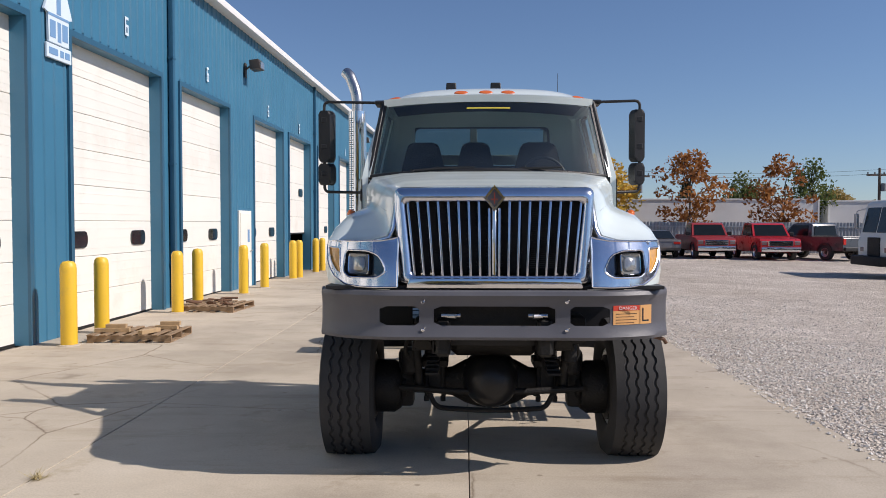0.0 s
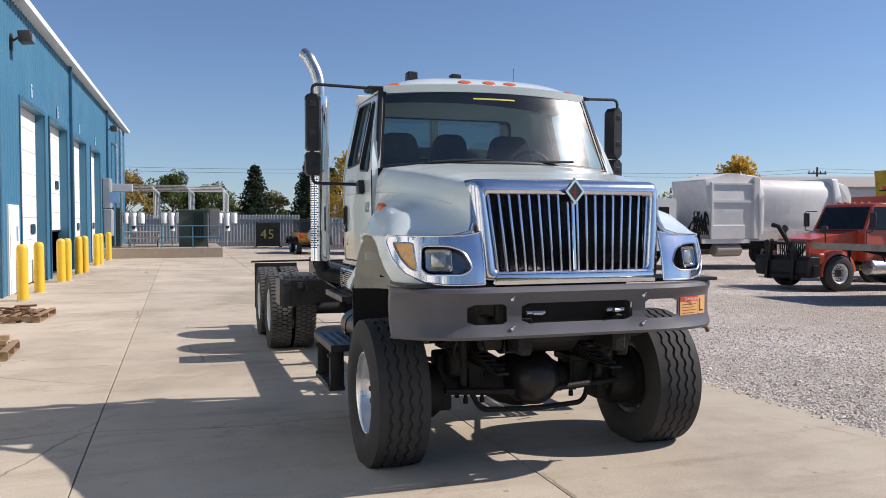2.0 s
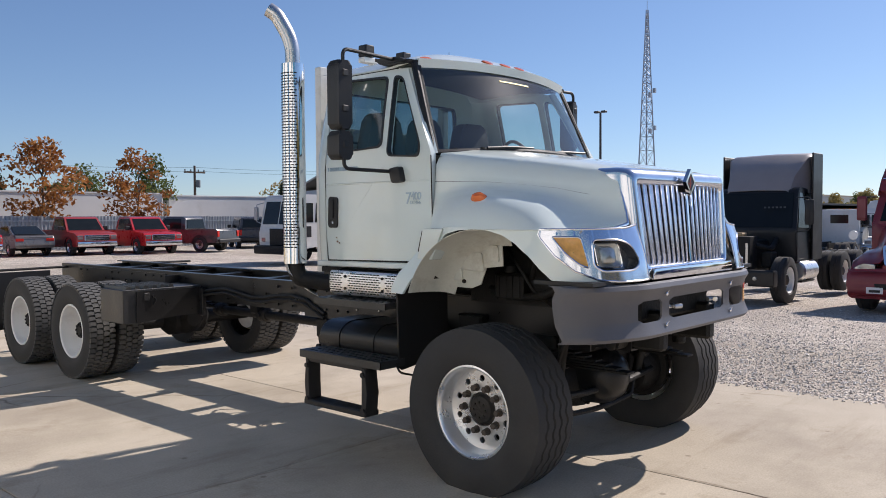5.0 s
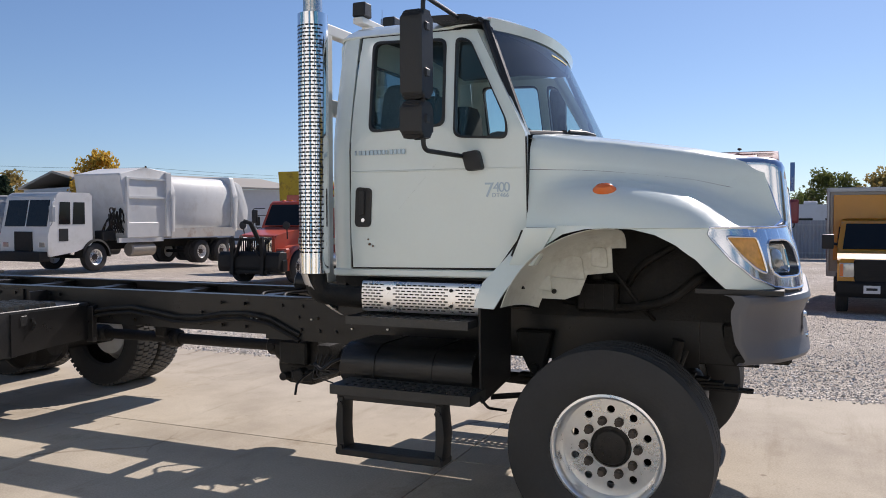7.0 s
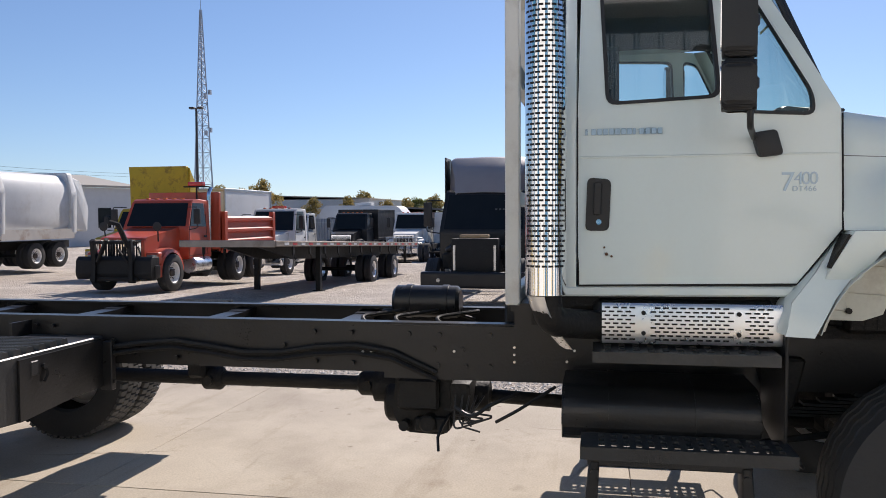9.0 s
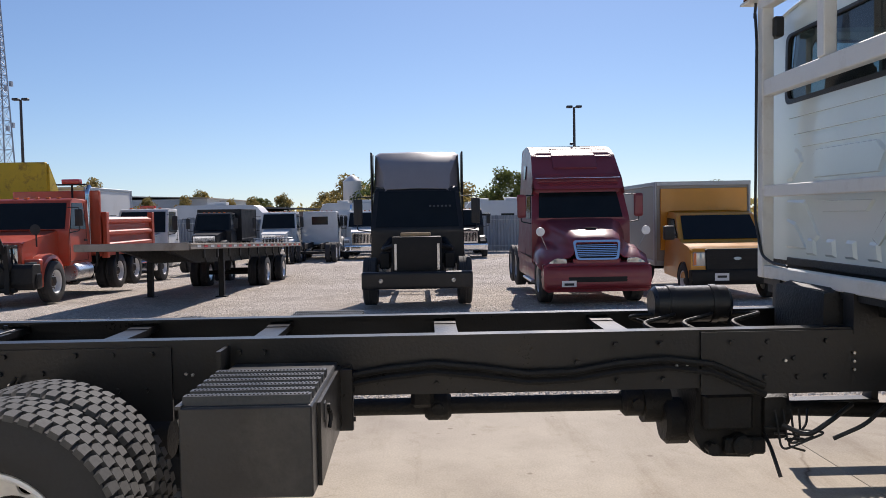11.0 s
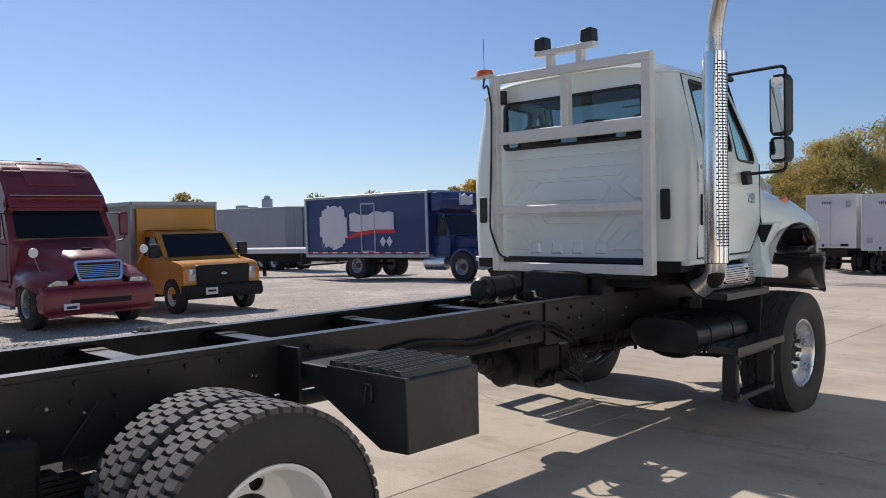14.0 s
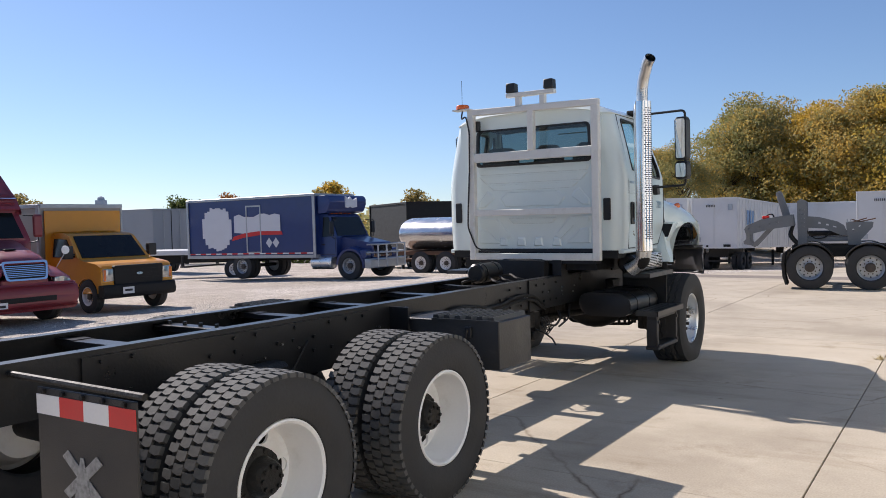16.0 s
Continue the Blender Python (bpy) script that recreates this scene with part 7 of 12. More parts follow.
def side_steps(sgn):
    bm = B()
    prism(bm, rounded([(-1.1, 0.73), (-1.1, 0.86), (-1.0, 0.93), (-0.6, 0.93), (-0.52, 0.88), (-0.52, 0.76), (-0.62, 0.68), (-1.02, 0.68)], 0.08, 5), "y", 7.47, 8.34, 0.015, 2)
    tank = part("fuel_tank", flip(bm, sgn), BLACK_PAINT, truck, "black rounded side tank with strap bands")
    for y0 in (7.72, 8.1):
        bm = B()
        prism(bm, rounded([(-1.106, 0.725), (-1.106, 0.865), (-1.0, 0.936), (-0.6, 0.936), (-0.515, 0.88), (-0.515, 0.76), (-0.62, 0.674), (-1.02, 0.674)], 0.08, 5), "y", y0, y0 + 0.03)
        part("strap", flip(bm, sgn), BLACK_PAINT, tank)
    bm = B()
    slots = [[(-1.22 + 0.07 * j, 7.5 + 0.062 * k), (-1.18 + 0.07 * j, 7.5 + 0.062 * k), (-1.18 + 0.07 * j, 7.53 + 0.062 * k), (-1.22 + 0.07 * j, 7.53 + 0.062 * k)] for k in range(11) for j in range(3)]
    plate(bm, [(-1.26, 7.43), (-0.98, 7.43), (-0.98, 8.2), (-1.26, 8.2)], slots, "z", 1.122, 1.132)
    box(bm, -1.262, -1.25, 7.43, 8.2, 1.085, 1.13)
    box(bm, -1.26, -0.98, 7.43, 7.442, 1.09, 1.122)
    box(bm, -1.26, -0.98, 8.188, 8.2, 1.09, 1.122)
    part("upper_step", flip(bm, sgn), STEP_GREY, truck, "black perforated tread-plate step")
    bm = B()
    slots = [[(-1.33 + 0.07 * j, 7.42 + 0.052 * k), (-1.29 + 0.07 * j, 7.42 + 0.052 * k), (-1.29 + 0.07 * j, 7.445 + 0.052 * k), (-1.33 + 0.07 * j, 7.445 + 0.052 * k)] for k in range(15) for j in range(3)]
    plate(bm, [(-1.36, 7.38), (-1.12, 7.38), (-1.12, 8.25), (-1.36, 8.25)], slots, "z", 0.735, 0.744)
    box(bm, -1.362, -1.35, 7.38, 8.25, 0.69, 0.742)
    box(bm, -1.36, -1.12, 7.38, 7.392, 0.69, 0.735)
    box(bm, -1.36, -1.12, 8.238, 8.25, 0.69, 0.735)
    box(bm, -1.13, -1.118, 7.38, 8.25, 0.7, 0.742)
    part("middle_step", flip(bm, sgn), STEP_GREY, truck, "black perforated tread-plate step")
    for y0 in (7.55, 8.1):
        part("step_bracket", flip(prism(B(), [(-1.13, 0.69), (-1.13, 0.735), (-0.9, 0.72), (-0.6, 0.9), (-0.6, 0.82), (-0.88, 0.67)], "y", y0, y0 + 0.03), sgn), BLACK_PAINT, truck)
    bm = B()
    for y0, w in ((7.575, -1), (8.19, 1)):
        prism(bm, [(y0 - 0.028, 0.36), (y0 + 0.028, 0.36), (y0 + 0.028 + 0.012 * w, 0.5), (y0 + 0.022, 0.68), (y0 - 0.022, 0.68), (y0 - 0.024 + 0.012 * w, 0.5)], "x", -1.34, -1.225, 0.008, 1)
    box(bm, -1.35, -1.215, 7.545, 8.225, 0.335, 0.378, 0.008, 1)
    box(bm, -1.335, -1.23, 7.55, 8.22, 0.655, 0.688, 0.006, 1)
    for y0 in (7.575, 8.19):
        for z0 in (0.63, 0.38):
            cyl(bm, (-1.345, y0, z0), "x", 0.018, 0.02, 8)
    part("hanging_step", flip(bm, sgn), BLACK_PLASTIC, truck, "hanging lower step of rubber and steel")
    bm = B()
    tube(bm, bend([(-1.2, 7.4, 0.73), (-1.22, 7.33, 0.66), (-1.0, 7.3, 0.6)], 0.03), 0.008, 6)
    tube(bm, [(-0.7, 7.5, 0.6), (-0.55, 6.9, 0.66)], 0.018, 8)
    part("stay", flip(bm, sgn), UNDER, truck)
    # box step ahead of the rear wheels
    bm = B()
    prism(bm, [(-1.335, 1.02), (-0.47, 1.02), (-0.47, 0.96), (-0.62, 0.93), (-1.15, 0.675), (-1.335, 0.685)], "y", 11.07, 11.55, 0.006, 1)
    tb = part("box_step", flip(bm, sgn), BOX_BLACK, truck, "black wedge-shaped box step with a ribbed top")
    bm = B()
    prism(bm, [(-1.2, 1.0), (-0.47, 1.0), (-0.47, 0.725), (-0.8, 0.715), (-1.2, 0.682)], "y", 11.055, 11.069)
    part("front_plate", flip(bm, sgn), BLACK_PAINT, tb)
    for k in range(6):
        bm = B()
        x0 = -1.3 + 0.092 * k
        prism(bm, [(x0, 1.02), (x0 + 0.01, 1.052), (x0 + 0.05, 1.052), (x0 + 0.06, 1.02)], "y", 11.08, 11.545)
        for j in range(30):
            box(bm, x0 + 0.02, x0 + 0.04, 11.09 + 0.015 * j, 11.097 + 0.015 * j, 1.052, 1.056)
        part("tread_rib", flip(bm, sgn), STEP_GREY, tb)
    bm = B()
    box(bm, -1.34, -0.78, 11.54, 11.56, 1.015, 1.028)
    part("edge_strip", flip(bm, sgn), STEP_GREY, tb)
    bm = B()
    box(bm, -0.5, -0.455, 11.0, 11.075, 0.7, 0.99, 0.004, 1)
    cyl(bm, (-0.478, 11.0, 0.75), "y", 0.012, 0.02, 8)
    part("mounting_bracket", flip(bm, sgn), BLACK_PAINT, tb)
    bm = B()
    cyl(bm, (-1.02, 11.06, 0.94), "y", 0.016, 0.04, 8)
    tube(bm, bend([(-1.02, 11.05, 0.94), (-1.0, 11.04, 0.9), (-1.03, 11.045, 0.86)], 0.02, 3), 0.008, 6)
    part("latch", flip(bm, sgn), UNDER, tb)
    bm = B()
    box(bm, -1.12, -1.06, 11.55, 11.57, 0.9, 0.98, 0.006, 1)
    tube(bm, [(-1.09, 11.572, 0.96), (-1.07, 11.575, 0.88)], 0.008, 6)
    part("latch", flip(bm, sgn), BLACK_PLASTIC, tb)
    part("latch", flip(box(B(), -1.12, -1.06, 11.05, 11.07, 0.9, 0.98, 0.006, 1), sgn), BLACK_PLASTIC, tb)
    bm = B()
    box(bm, -0.6, -0.43, 11.58, 11.6, 0.78, 1.1)
    part("bracket", flip(bm, sgn), BLACK_PAINT, truck)


both(side_steps)

# ---- vehicles and things in the yard ----
ORANGE = mat("orange_truck_paint", (0.58, 0.085, 0.035), 0.4, vary=0.12, coat=0.3, dirt=(0.35, 0.2, 0.13), dirt_amount=0.35)
MAROON = mat("maroon_truck_paint", (0.235, 0.032, 0.042), 0.42, vary=0.08, coat=0.25, dirt=(0.3, 0.13, 0.12), dirt_amount=0.15)
CHARCOAL = mat("black_truck_paint", (0.014, 0.014, 0.015), 0.45, vary=0.2, coat=0.15, spec=0.35, dirt=(0.07, 0.062, 0.055), dirt_amount=0.3)
GREY_CAP = mat("grey_fairing_paint", (0.3, 0.27, 0.265), 0.4, vary=0.1, coat=0.3)
NAVY = mat("navy_truck_paint", (0.012, 0.034, 0.15), 0.42, vary=0.15, coat=0.3, dirt=(0.05, 0.06, 0.12), dirt_amount=0.25)
VAN_YELLOW = mat("yellow_van_paint", (0.72, 0.3, 0.015), 0.38, vary=0.08, coat=0.4, dirt=(0.4, 0.25, 0.08), dirt_amount=0.2)
PLOW_YELLOW = mat("rusty_yellow_paint", (0.58, 0.4, 0.02), 0.55, vary=0.15, dirt=(0.1, 0.045, 0.02), dirt_amount=0.95, dirt_scale=2.4)
FLEET_WHITE = mat("white_fleet_paint", (0.7, 0.7, 0.68), 0.55, vary=0.07, dirt=(0.38, 0.33, 0.26), dirt_amount=0.35, dirt_scale=1.0)
TRAILER_WHITE = mat("white_trailer_skin", (0.68, 0.68, 0.67), 0.45, vary=0.08, scale=0.8, dirt=(0.45, 0.42, 0.36), dirt_amount=0.4, dirt_scale=0.7)
TRAILER_GREY = mat("grey_trailer_skin", (0.3, 0.32, 0.34), 0.5, vary=0.1, scale=0.8)
TRAILER_TAN = mat("dull_aluminium_skin", (0.36, 0.33, 0.29), 0.4, 0.3, vary=0.15, scale=0.8)
CRIMSON = mat("red_pickup_paint", (0.5, 0.015, 0.02), 0.3, vary=0.08, coat=0.7)
DULL_RED = mat("dull_red_paint", (0.33, 0.03, 0.03), 0.4, vary=0.12, coat=0.3)
SEDAN_GREY = mat("grey_car_paint", (0.2, 0.19, 0.185), 0.3, 0.3, vary=0.08, coat=0.6)
SUV_DARK = mat("dark_grey_paint", (0.06, 0.06, 0.065), 0.3, vary=0.1, coat=0.6)
DECK_EDGE = mat("worn_deck_edge", (0.36, 0.31, 0.26), 0.6, 0.2, vary=0.3, scale=3, dirt=(0.14, 0.075, 0.045), dirt_amount=0.6, dirt_scale=2)
DECK_WOOD = mat("grey_deck_boards", (0.33, 0.28, 0.22), 0.75, vary=0.3, scale=4, dirt=(0.2, 0.16, 0.12), dirt_amount=0.4)
GUN_GREY = mat("grey_steel_paint", (0.16, 0.17, 0.18), 0.5, vary=0.15, dirt=(0.25, 0.23, 0.2), dirt_amount=0.3)
GREEN_BOX = mat("dark_green_enamel", (0.035, 0.06, 0.05), 0.5, vary=0.12)
GALV = mat("galvanised_steel", (0.42, 0.44, 0.46), 0.4, 0.6, vary=0.15, scale=5)
SCREEN_WHITE = mat("painted_over_patch", (0.62, 0.64, 0.68), 0.6, vary=0.05)

WHEEL_CACHE = {}


def yard_wheel(parent, x, y, r=0.52, w=0.28, rim=None, outside=1):
    """A simple wheel as a part: tyre with a dished rim and hub on the outer side."""
    rim = rim or RIM_WHITE
    key = (r, w, rim.name)
    if key not in WHEEL_CACHE:
        h = w / 2
        t = B()
        lathe(t, [(-h * 0.7, r * 0.55), (-h, r * 0.62), (-h, r * 0.9), (-h * 0.8, r), (-h * 0.25, r), (-h * 0.22, r * 0.975), (-h * 0.16, r * 0.975), (-h * 0.13, r), (h * 0.13, r), (h * 0.16, r * 0.975), (h * 0.22, r * 0.975), (h * 0.25, r), (h * 0.8, r), (h, r * 0.9), (h, r * 0.62), (h * 0.7, r * 0.55)], (0, 0, 0), "y", 36)
        q = B()
        lathe(q, [(h * 0.75, r * 0.57), (h * 0.9, r * 0.56), (h * 0.7, r * 0.5), (h * 0.1, r * 0.47), (h * 0.05, r * 0.4), (h * 0.15, r * 0.27), (h * 0.2, r * 0.22)], (0, 0, 0), "y", 32)
        lathe(q, [(-h * 0.7, r * 0.55), (-h * 0.1, r * 0.3), (-h * 0.1, 0.0)], (0, 0, 0), "y", 24)
        u = B()
        lathe(u, [(h * 0.1, r * 0.22), (h * 0.55, r * 0.2), (h * 0.65, r * 0.14), (h * 0.65, 0.0)], (0, 0, 0), "y", 20)
        nuts, vents = B(), B()
        for k in range(10):
            a = 2 * math.pi * k / 10
            cyl(nuts, (r * 0.29 * math.cos(a), h * 0.22, r * 0.29 * math.sin(a)), "y", r * 0.032, h * 0.2, 6)
            cyl(vents, (r * 0.425 * math.cos(a + 0.3), h * 0.07, r * 0.425 * math.sin(a + 0.3)), "y", r * 0.038, h * 0.06, 8)
        WHEEL_CACHE[key] = (finish("tyre", t, RUBBER), finish("rim", q, rim), finish("hub", u, HUB_BROWN), finish("wheel_nut", nuts, HUB_BROWN), finish("vent_hole", vents, UNDER))
    me = WHEEL_CACHE[key]
    wh = hang_mesh("wheel", me[0], parent, pose(x, y, r, 0, 0, 0 if outside > 0 else 180))
    hang_mesh("rim", me[1], wh)
    hang_mesh("hub", me[2], wh)
    hang_mesh("wheel_nut", me[3], wh)["kind"] = "stuff"
    hang_mesh("vent_hole", me[4], wh)["kind"] = "stuff"
    return wh


def axle_pair(parent, x, half, r=0.52, w=0.28, rim=None, dual=False):
    for s in (-1, 1):
        yard_wheel(parent, x, s * (half - w / 2), r, w, rim, s)
        if dual:
            yard_wheel(parent, x, s * (half - w * 1.65), r, w, rim, s)
    bm = B()
    cyl(bm, (x, 0, r), "y", 0.07, 2 * half - 0.3, 12)
    part("axle", bm, UNDER, parent)


def taper(bm, x0, x1, k):
    """Narrows a body towards its front end."""
    for v in bm.verts:
        t = min(1.0, max(0.0, (v.co.x - x0) / (x1 - x0)))
        v.co.y *= 1 - (1 - k) * t
    return bm


def rails(parent, x0, x1, z0=0.72, z1=0.98):
    for s in (-1, 1):
        bm = B()
        box(bm, x0, x1, s * 0.42 - 0.04, s * 0.42 + 0.04, z0, z1)
        part("frame_rail", bm, UNDER, parent)


def bonnet_truck(name, at, rz, label, paint, length, rear_axles, hood=1.75, hood_h=(1.5, 1.78), cab=1.45, cab_h=2.6, half=1.05, sleeper=0.0, sleeper_h=0.0, grille="bars", bumper_mat=None, stacks=0, group="", category="truck", rim=None, roof_lamps=True, open_hood=False, guard=False):
    root = thing(name, at, label, category, group, rz)
    bm_mat = bumper_mat or CHROME
    bm = B()
    prism(bm, rounded([(0.02, 0.42), (0.02, 0.78), (-0.25, 0.78), (-0.25, 0.42)], 0.06, 3), "y", -half - 0.1, half + 0.1, 0.03, 2)
    bum = part("bumper", bm, bm_mat, root)
    hx = -0.25
    cx = hx - hood
    if not open_hood:
        bm = B()
        prism(bm, rounded([(hx, 0.75), (hx, hood_h[0] - 0.03), (hx - 0.12, hood_h[0] + 0.02), (cx, hood_h[1]), (cx, 0.85)], 0.08, 4), "y", -half + 0.28, half - 0.28, 0.07, 3)
        taper(bm, cx, hx, 0.88)
        hood_p = part("hood", bm, paint, root)
        bm = B()
        gw = (half - 0.38) * 0.9
        plate(bm, [(-gw, 0.82), (gw, 0.82), (gw, hood_h[0] - 0.04), (-gw, hood_h[0] - 0.04)], [[(-gw + 0.07, 0.9), (gw - 0.07, 0.9), (gw - 0.07, hood_h[0] - 0.12), (-gw + 0.07, hood_h[0] - 0.12)]], "x", hx, hx + 0.05)
        gr = part("grille", bm, CHROME, root, "chrome framed grille")
        bm = B()
        box(bm, hx - 0.01, hx + 0.01, -gw + 0.06, gw - 0.06, 0.88, hood_h[0] - 0.1)
        part("grille_field", bm, UNDER, gr)
        n = 13
        for k in range(n):
            bm = B()
            if grille == "bars":
                y = -gw + 0.1 + (2 * gw - 0.2) * k / (n - 1)
                box(bm, hx + 0.012, hx + 0.035, y - 0.012, y + 0.012, 0.89, hood_h[0] - 0.11)
            else:
                z = 0.92 + (hood_h[0] - 1.06) * k / (n - 1)
                box(bm, hx + 0.012, hx + 0.035, -gw + 0.07, gw - 0.07, z - 0.009, z + 0.009)
            part("grille_bar", bm, CHROME, gr)
    else:
        bm = B()
        box(bm, hx - 0.5, hx - 0.05, -0.52, 0.52, 0.65, 1.5, 0.03, 2)
        part("radiator", bm, UNDER, root, "bare dark radiator")
        bm = B()
        for y in (-0.45, 0.45):
            part("radiator_rail", box(B(), hx - 0.05, hx - 0.03, y - 0.025, y + 0.025, 0.8, 1.35), BRUSHED, root)
        bm = B()
        box(bm, hx - 0.45, hx - 0.15, -0.35, 0.3, 1.5, 1.58, 0.02, 1)
        part("cardboard", bm, WOOD_PALE, root, "pale board lying on the radiator")
        bm = B()
        box(bm, cx, hx - 0.5, -0.42, 0.42, 0.7, 1.4, 0.08, 2)
        for s in (-1, 1):
            tube(bm, bend([(hx - 0.4, s * 0.5, 1.3), (hx - 0.7, s * 0.75, 1.2), (cx, s * 0.6, 1.4)], 0.15), 0.06, 8)
            box(bm, hx - 0.9, hx - 0.5, s * 0.7 - 0.12, s * 0.7 + 0.12, 0.8, 1.15, 0.03, 1)
        part("engine", bm, UNDER, root, "exposed dark engine")
    fx = hx - 0.72
    for s in (-1, 1):
        if not open_hood:
            bm = B()
            lathe(bm, [(-0.19, 0.56), (-0.2, 0.64), (-0.14, 0.69), (0.1, 0.7), (0.19, 0.66), (0.21, 0.57)], (fx, s * (half - 0.16), 0.52), "y", 18, radians(-8), radians(176))
            thicken(bm, 0.015)
            part("fender", bm, paint, root)
            bm = B()
            box(bm, hx - 0.25, hx + 0.0, s * (half - 0.16) - 0.19, s * (half - 0.16) + 0.19, 0.78, 1.12, 0.06, 3)
            part("fender_nose", bm, paint, root)
            bm = B()
            prism(bm, rounded([(s * (half - 0.16) - 0.15, 0.9), (s * (half - 0.16) + 0.15, 0.9), (s * (half - 0.16) + 0.13, 1.06), (s * (half - 0.16) - 0.15, 1.04)], 0.03, 3), "x", hx - 0.02, hx + 0.012, 0.006, 1)
            part("head_lamp", bm, LENS, root)
    axle_pair(root, fx, half + 0.12, 0.52, 0.3, rim)
    # cab
    slope = 0.38
    top = cab_h
    bx = cx - cab
    belt = hood_h[1] - 0.02
    bm = B()
    prism(bm, rounded([(cx + 0.02, 0.85), (cx + 0.02, belt), (cx - slope, top - 0.05), (cx - slope - 0.15, top), (bx, top - 0.02), (bx, 0.85)], 0.06, 3), "y", -half, half, 0.05, 2)
    for v in bm.verts:
        v.co.y *= 1 - 0.09 * max(0.0, (v.co.z - belt) / (top - belt))
    cab_p = part("cab", bm, paint, root)
    def in_y(z):
        return half * (1 - 0.09 * max(0.0, (z - belt) / (top - belt)))
    bm = B()
    z0, z1 = belt + 0.05, top - 0.13
    xs0 = cx + 0.02 - slope * (z0 - belt) / (top - 0.05 - belt)
    xs1 = cx + 0.02 - slope * (z1 - belt) / (top - 0.05 - belt)
    quad_plate(bm, [(xs0, -in_y(z0) + 0.1, z0), (xs0, in_y(z0) - 0.1, z0), (xs1, in_y(z1) - 0.1, z1), (xs1, -in_y(z1) + 0.1, z1)])
    part("windscreen", bm, VEH_GLASS, cab_p)
    for s in (-1, 1):
        bm = B()
        pts = [(cx - 0.1, z0), (xs1 - 0.06, z1), (bx + 0.35, z1), (bx + 0.35, z0 - 0.03)]
        quad_plate(bm, [(x, s * in_y(z), z) for x, z in pts], 0.008)
        part("side_window", bm, VEH_GLASS, cab_p)
        bm = B()
        for a, c in (((cx - 0.04, 0.95), (cx - 0.04, z0)), ((bx + 0.25, 0.95), (bx + 0.25, z1)), ((cx - 0.04, 0.95), (bx + 0.25, 0.95))):
            tube(bm, [(a[0], s * (in_y(a[1]) + 0.001), a[1]), (c[0], s * (in_y(c[1]) + 0.001), c[1])], 0.006, 5)
        part("door_seam", bm, UNDER, cab_p)
        bm = B()
        box(bm, bx + 0.3, bx + 0.46, s * half - 0.008, s * half + 0.012, belt - 0.3, belt - 0.24)
        part("door_handle", bm, BLACK_PLASTIC, cab_p)
        bm = B()
        tube(bm, bend([(cx - 0.1, s * (half - 0.05), top - 0.25), (cx + 0.05, s * (half + 0.3), top - 0.25), (cx + 0.05, s * (half + 0.3), belt), (cx - 0.05, s * half, belt - 0.05)], 0.05, 3), 0.014, 6)
        arm = part("mirror_arm", bm, BLACK_PLASTIC, cab_p)
        bm = B()
        box(bm, cx - 0.02, cx + 0.06, s * (half + 0.28) - 0.1, s * (half + 0.28) + 0.1, belt + 0.12, top - 0.3, 0.025, 2)
        part("mirror_head", bm, BLACK_PLASTIC, arm)
        bm = B()
        cyl(bm, (cx - 0.7, s * (half - 0.12), 0.66), "x", 0.26, 1.0, 20, 0.04)
        part("fuel_tank", bm, ALU, root)
        bm = B()
        box(bm, cx - 1.1, cx - 0.2, s * half - 0.1, s * half + 0.06, 0.4, 0.44)
        part("step", bm, BLACK_PAINT, root)
        for k in range(stacks):
            if stacks == 1 and s < 0:
                continue
            bm = B()
            tube(bm, bend([(bx - sleeper - 0.1, s * (half - 0.12), 0.9), (bx - sleeper - 0.1, s * (half - 0.12), max(top, sleeper_h) + 0.2), (bx - sleeper - 0.25, s * (half - 0.12), max(top, sleeper_h) + 0.35)], 0.1, 4), 0.065, 12)
            part("exhaust_pipe", bm, CHROME, root)
            break
    if roof_lamps:
        for k in range(5):
            bm = B()
            box(bm, cx - slope - 0.25, cx - slope - 0.13, (k - 2) * 0.28 - 0.05, (k - 2) * 0.28 + 0.05, top - 0.005, top + 0.035, 0.01, 1)
            part("roof_lamp", bm, AMBER, cab_p)
    if sleeper:
        bm = B()
        prism(bm, rounded([(bx + 0.02, 0.8), (bx + 0.02, top - 0.1), (cx - slope - 0.1, top + 0.02), (bx - 0.1, sleeper_h - 0.08), (bx - sleeper * 0.55, sleeper_h), (bx - sleeper, sleeper_h - 0.06), (bx - sleeper, 0.8)], 0.12, 5), "y", -half - 0.08, half + 0.08, 0.12, 4)
        for v in bm.verts:
            v.co.y *= 1 - 0.12 * max(0.0, (v.co.z - top) / max(0.1, sleeper_h - top))
        sl = part("sleeper", bm, paint, root, "tall sleeper cabin")
        for s in (-1, 1):
            bm = B()
            quad_plate(bm, [(bx - 0.3, s * (half + 0.04), sleeper_h - 0.75), (bx - 0.62, s * (half + 0.04), sleeper_h - 0.75), (bx - 0.62, s * (half + 0.01), sleeper_h - 0.4), (bx - 0.36, s * (half + 0.01), sleeper_h - 0.4)], 0.03)
            part("sleeper_window", bm, VEH_GLASS, sl)
            bm = B()
            box(bm, bx - sleeper + 0.05, cx - 0.9, s * (half + 0.02) - 0.04, s * (half + 0.02) + 0.07, 0.35, 0.8, 0.04, 2)
            part("side_fairing", bm, paint, root)
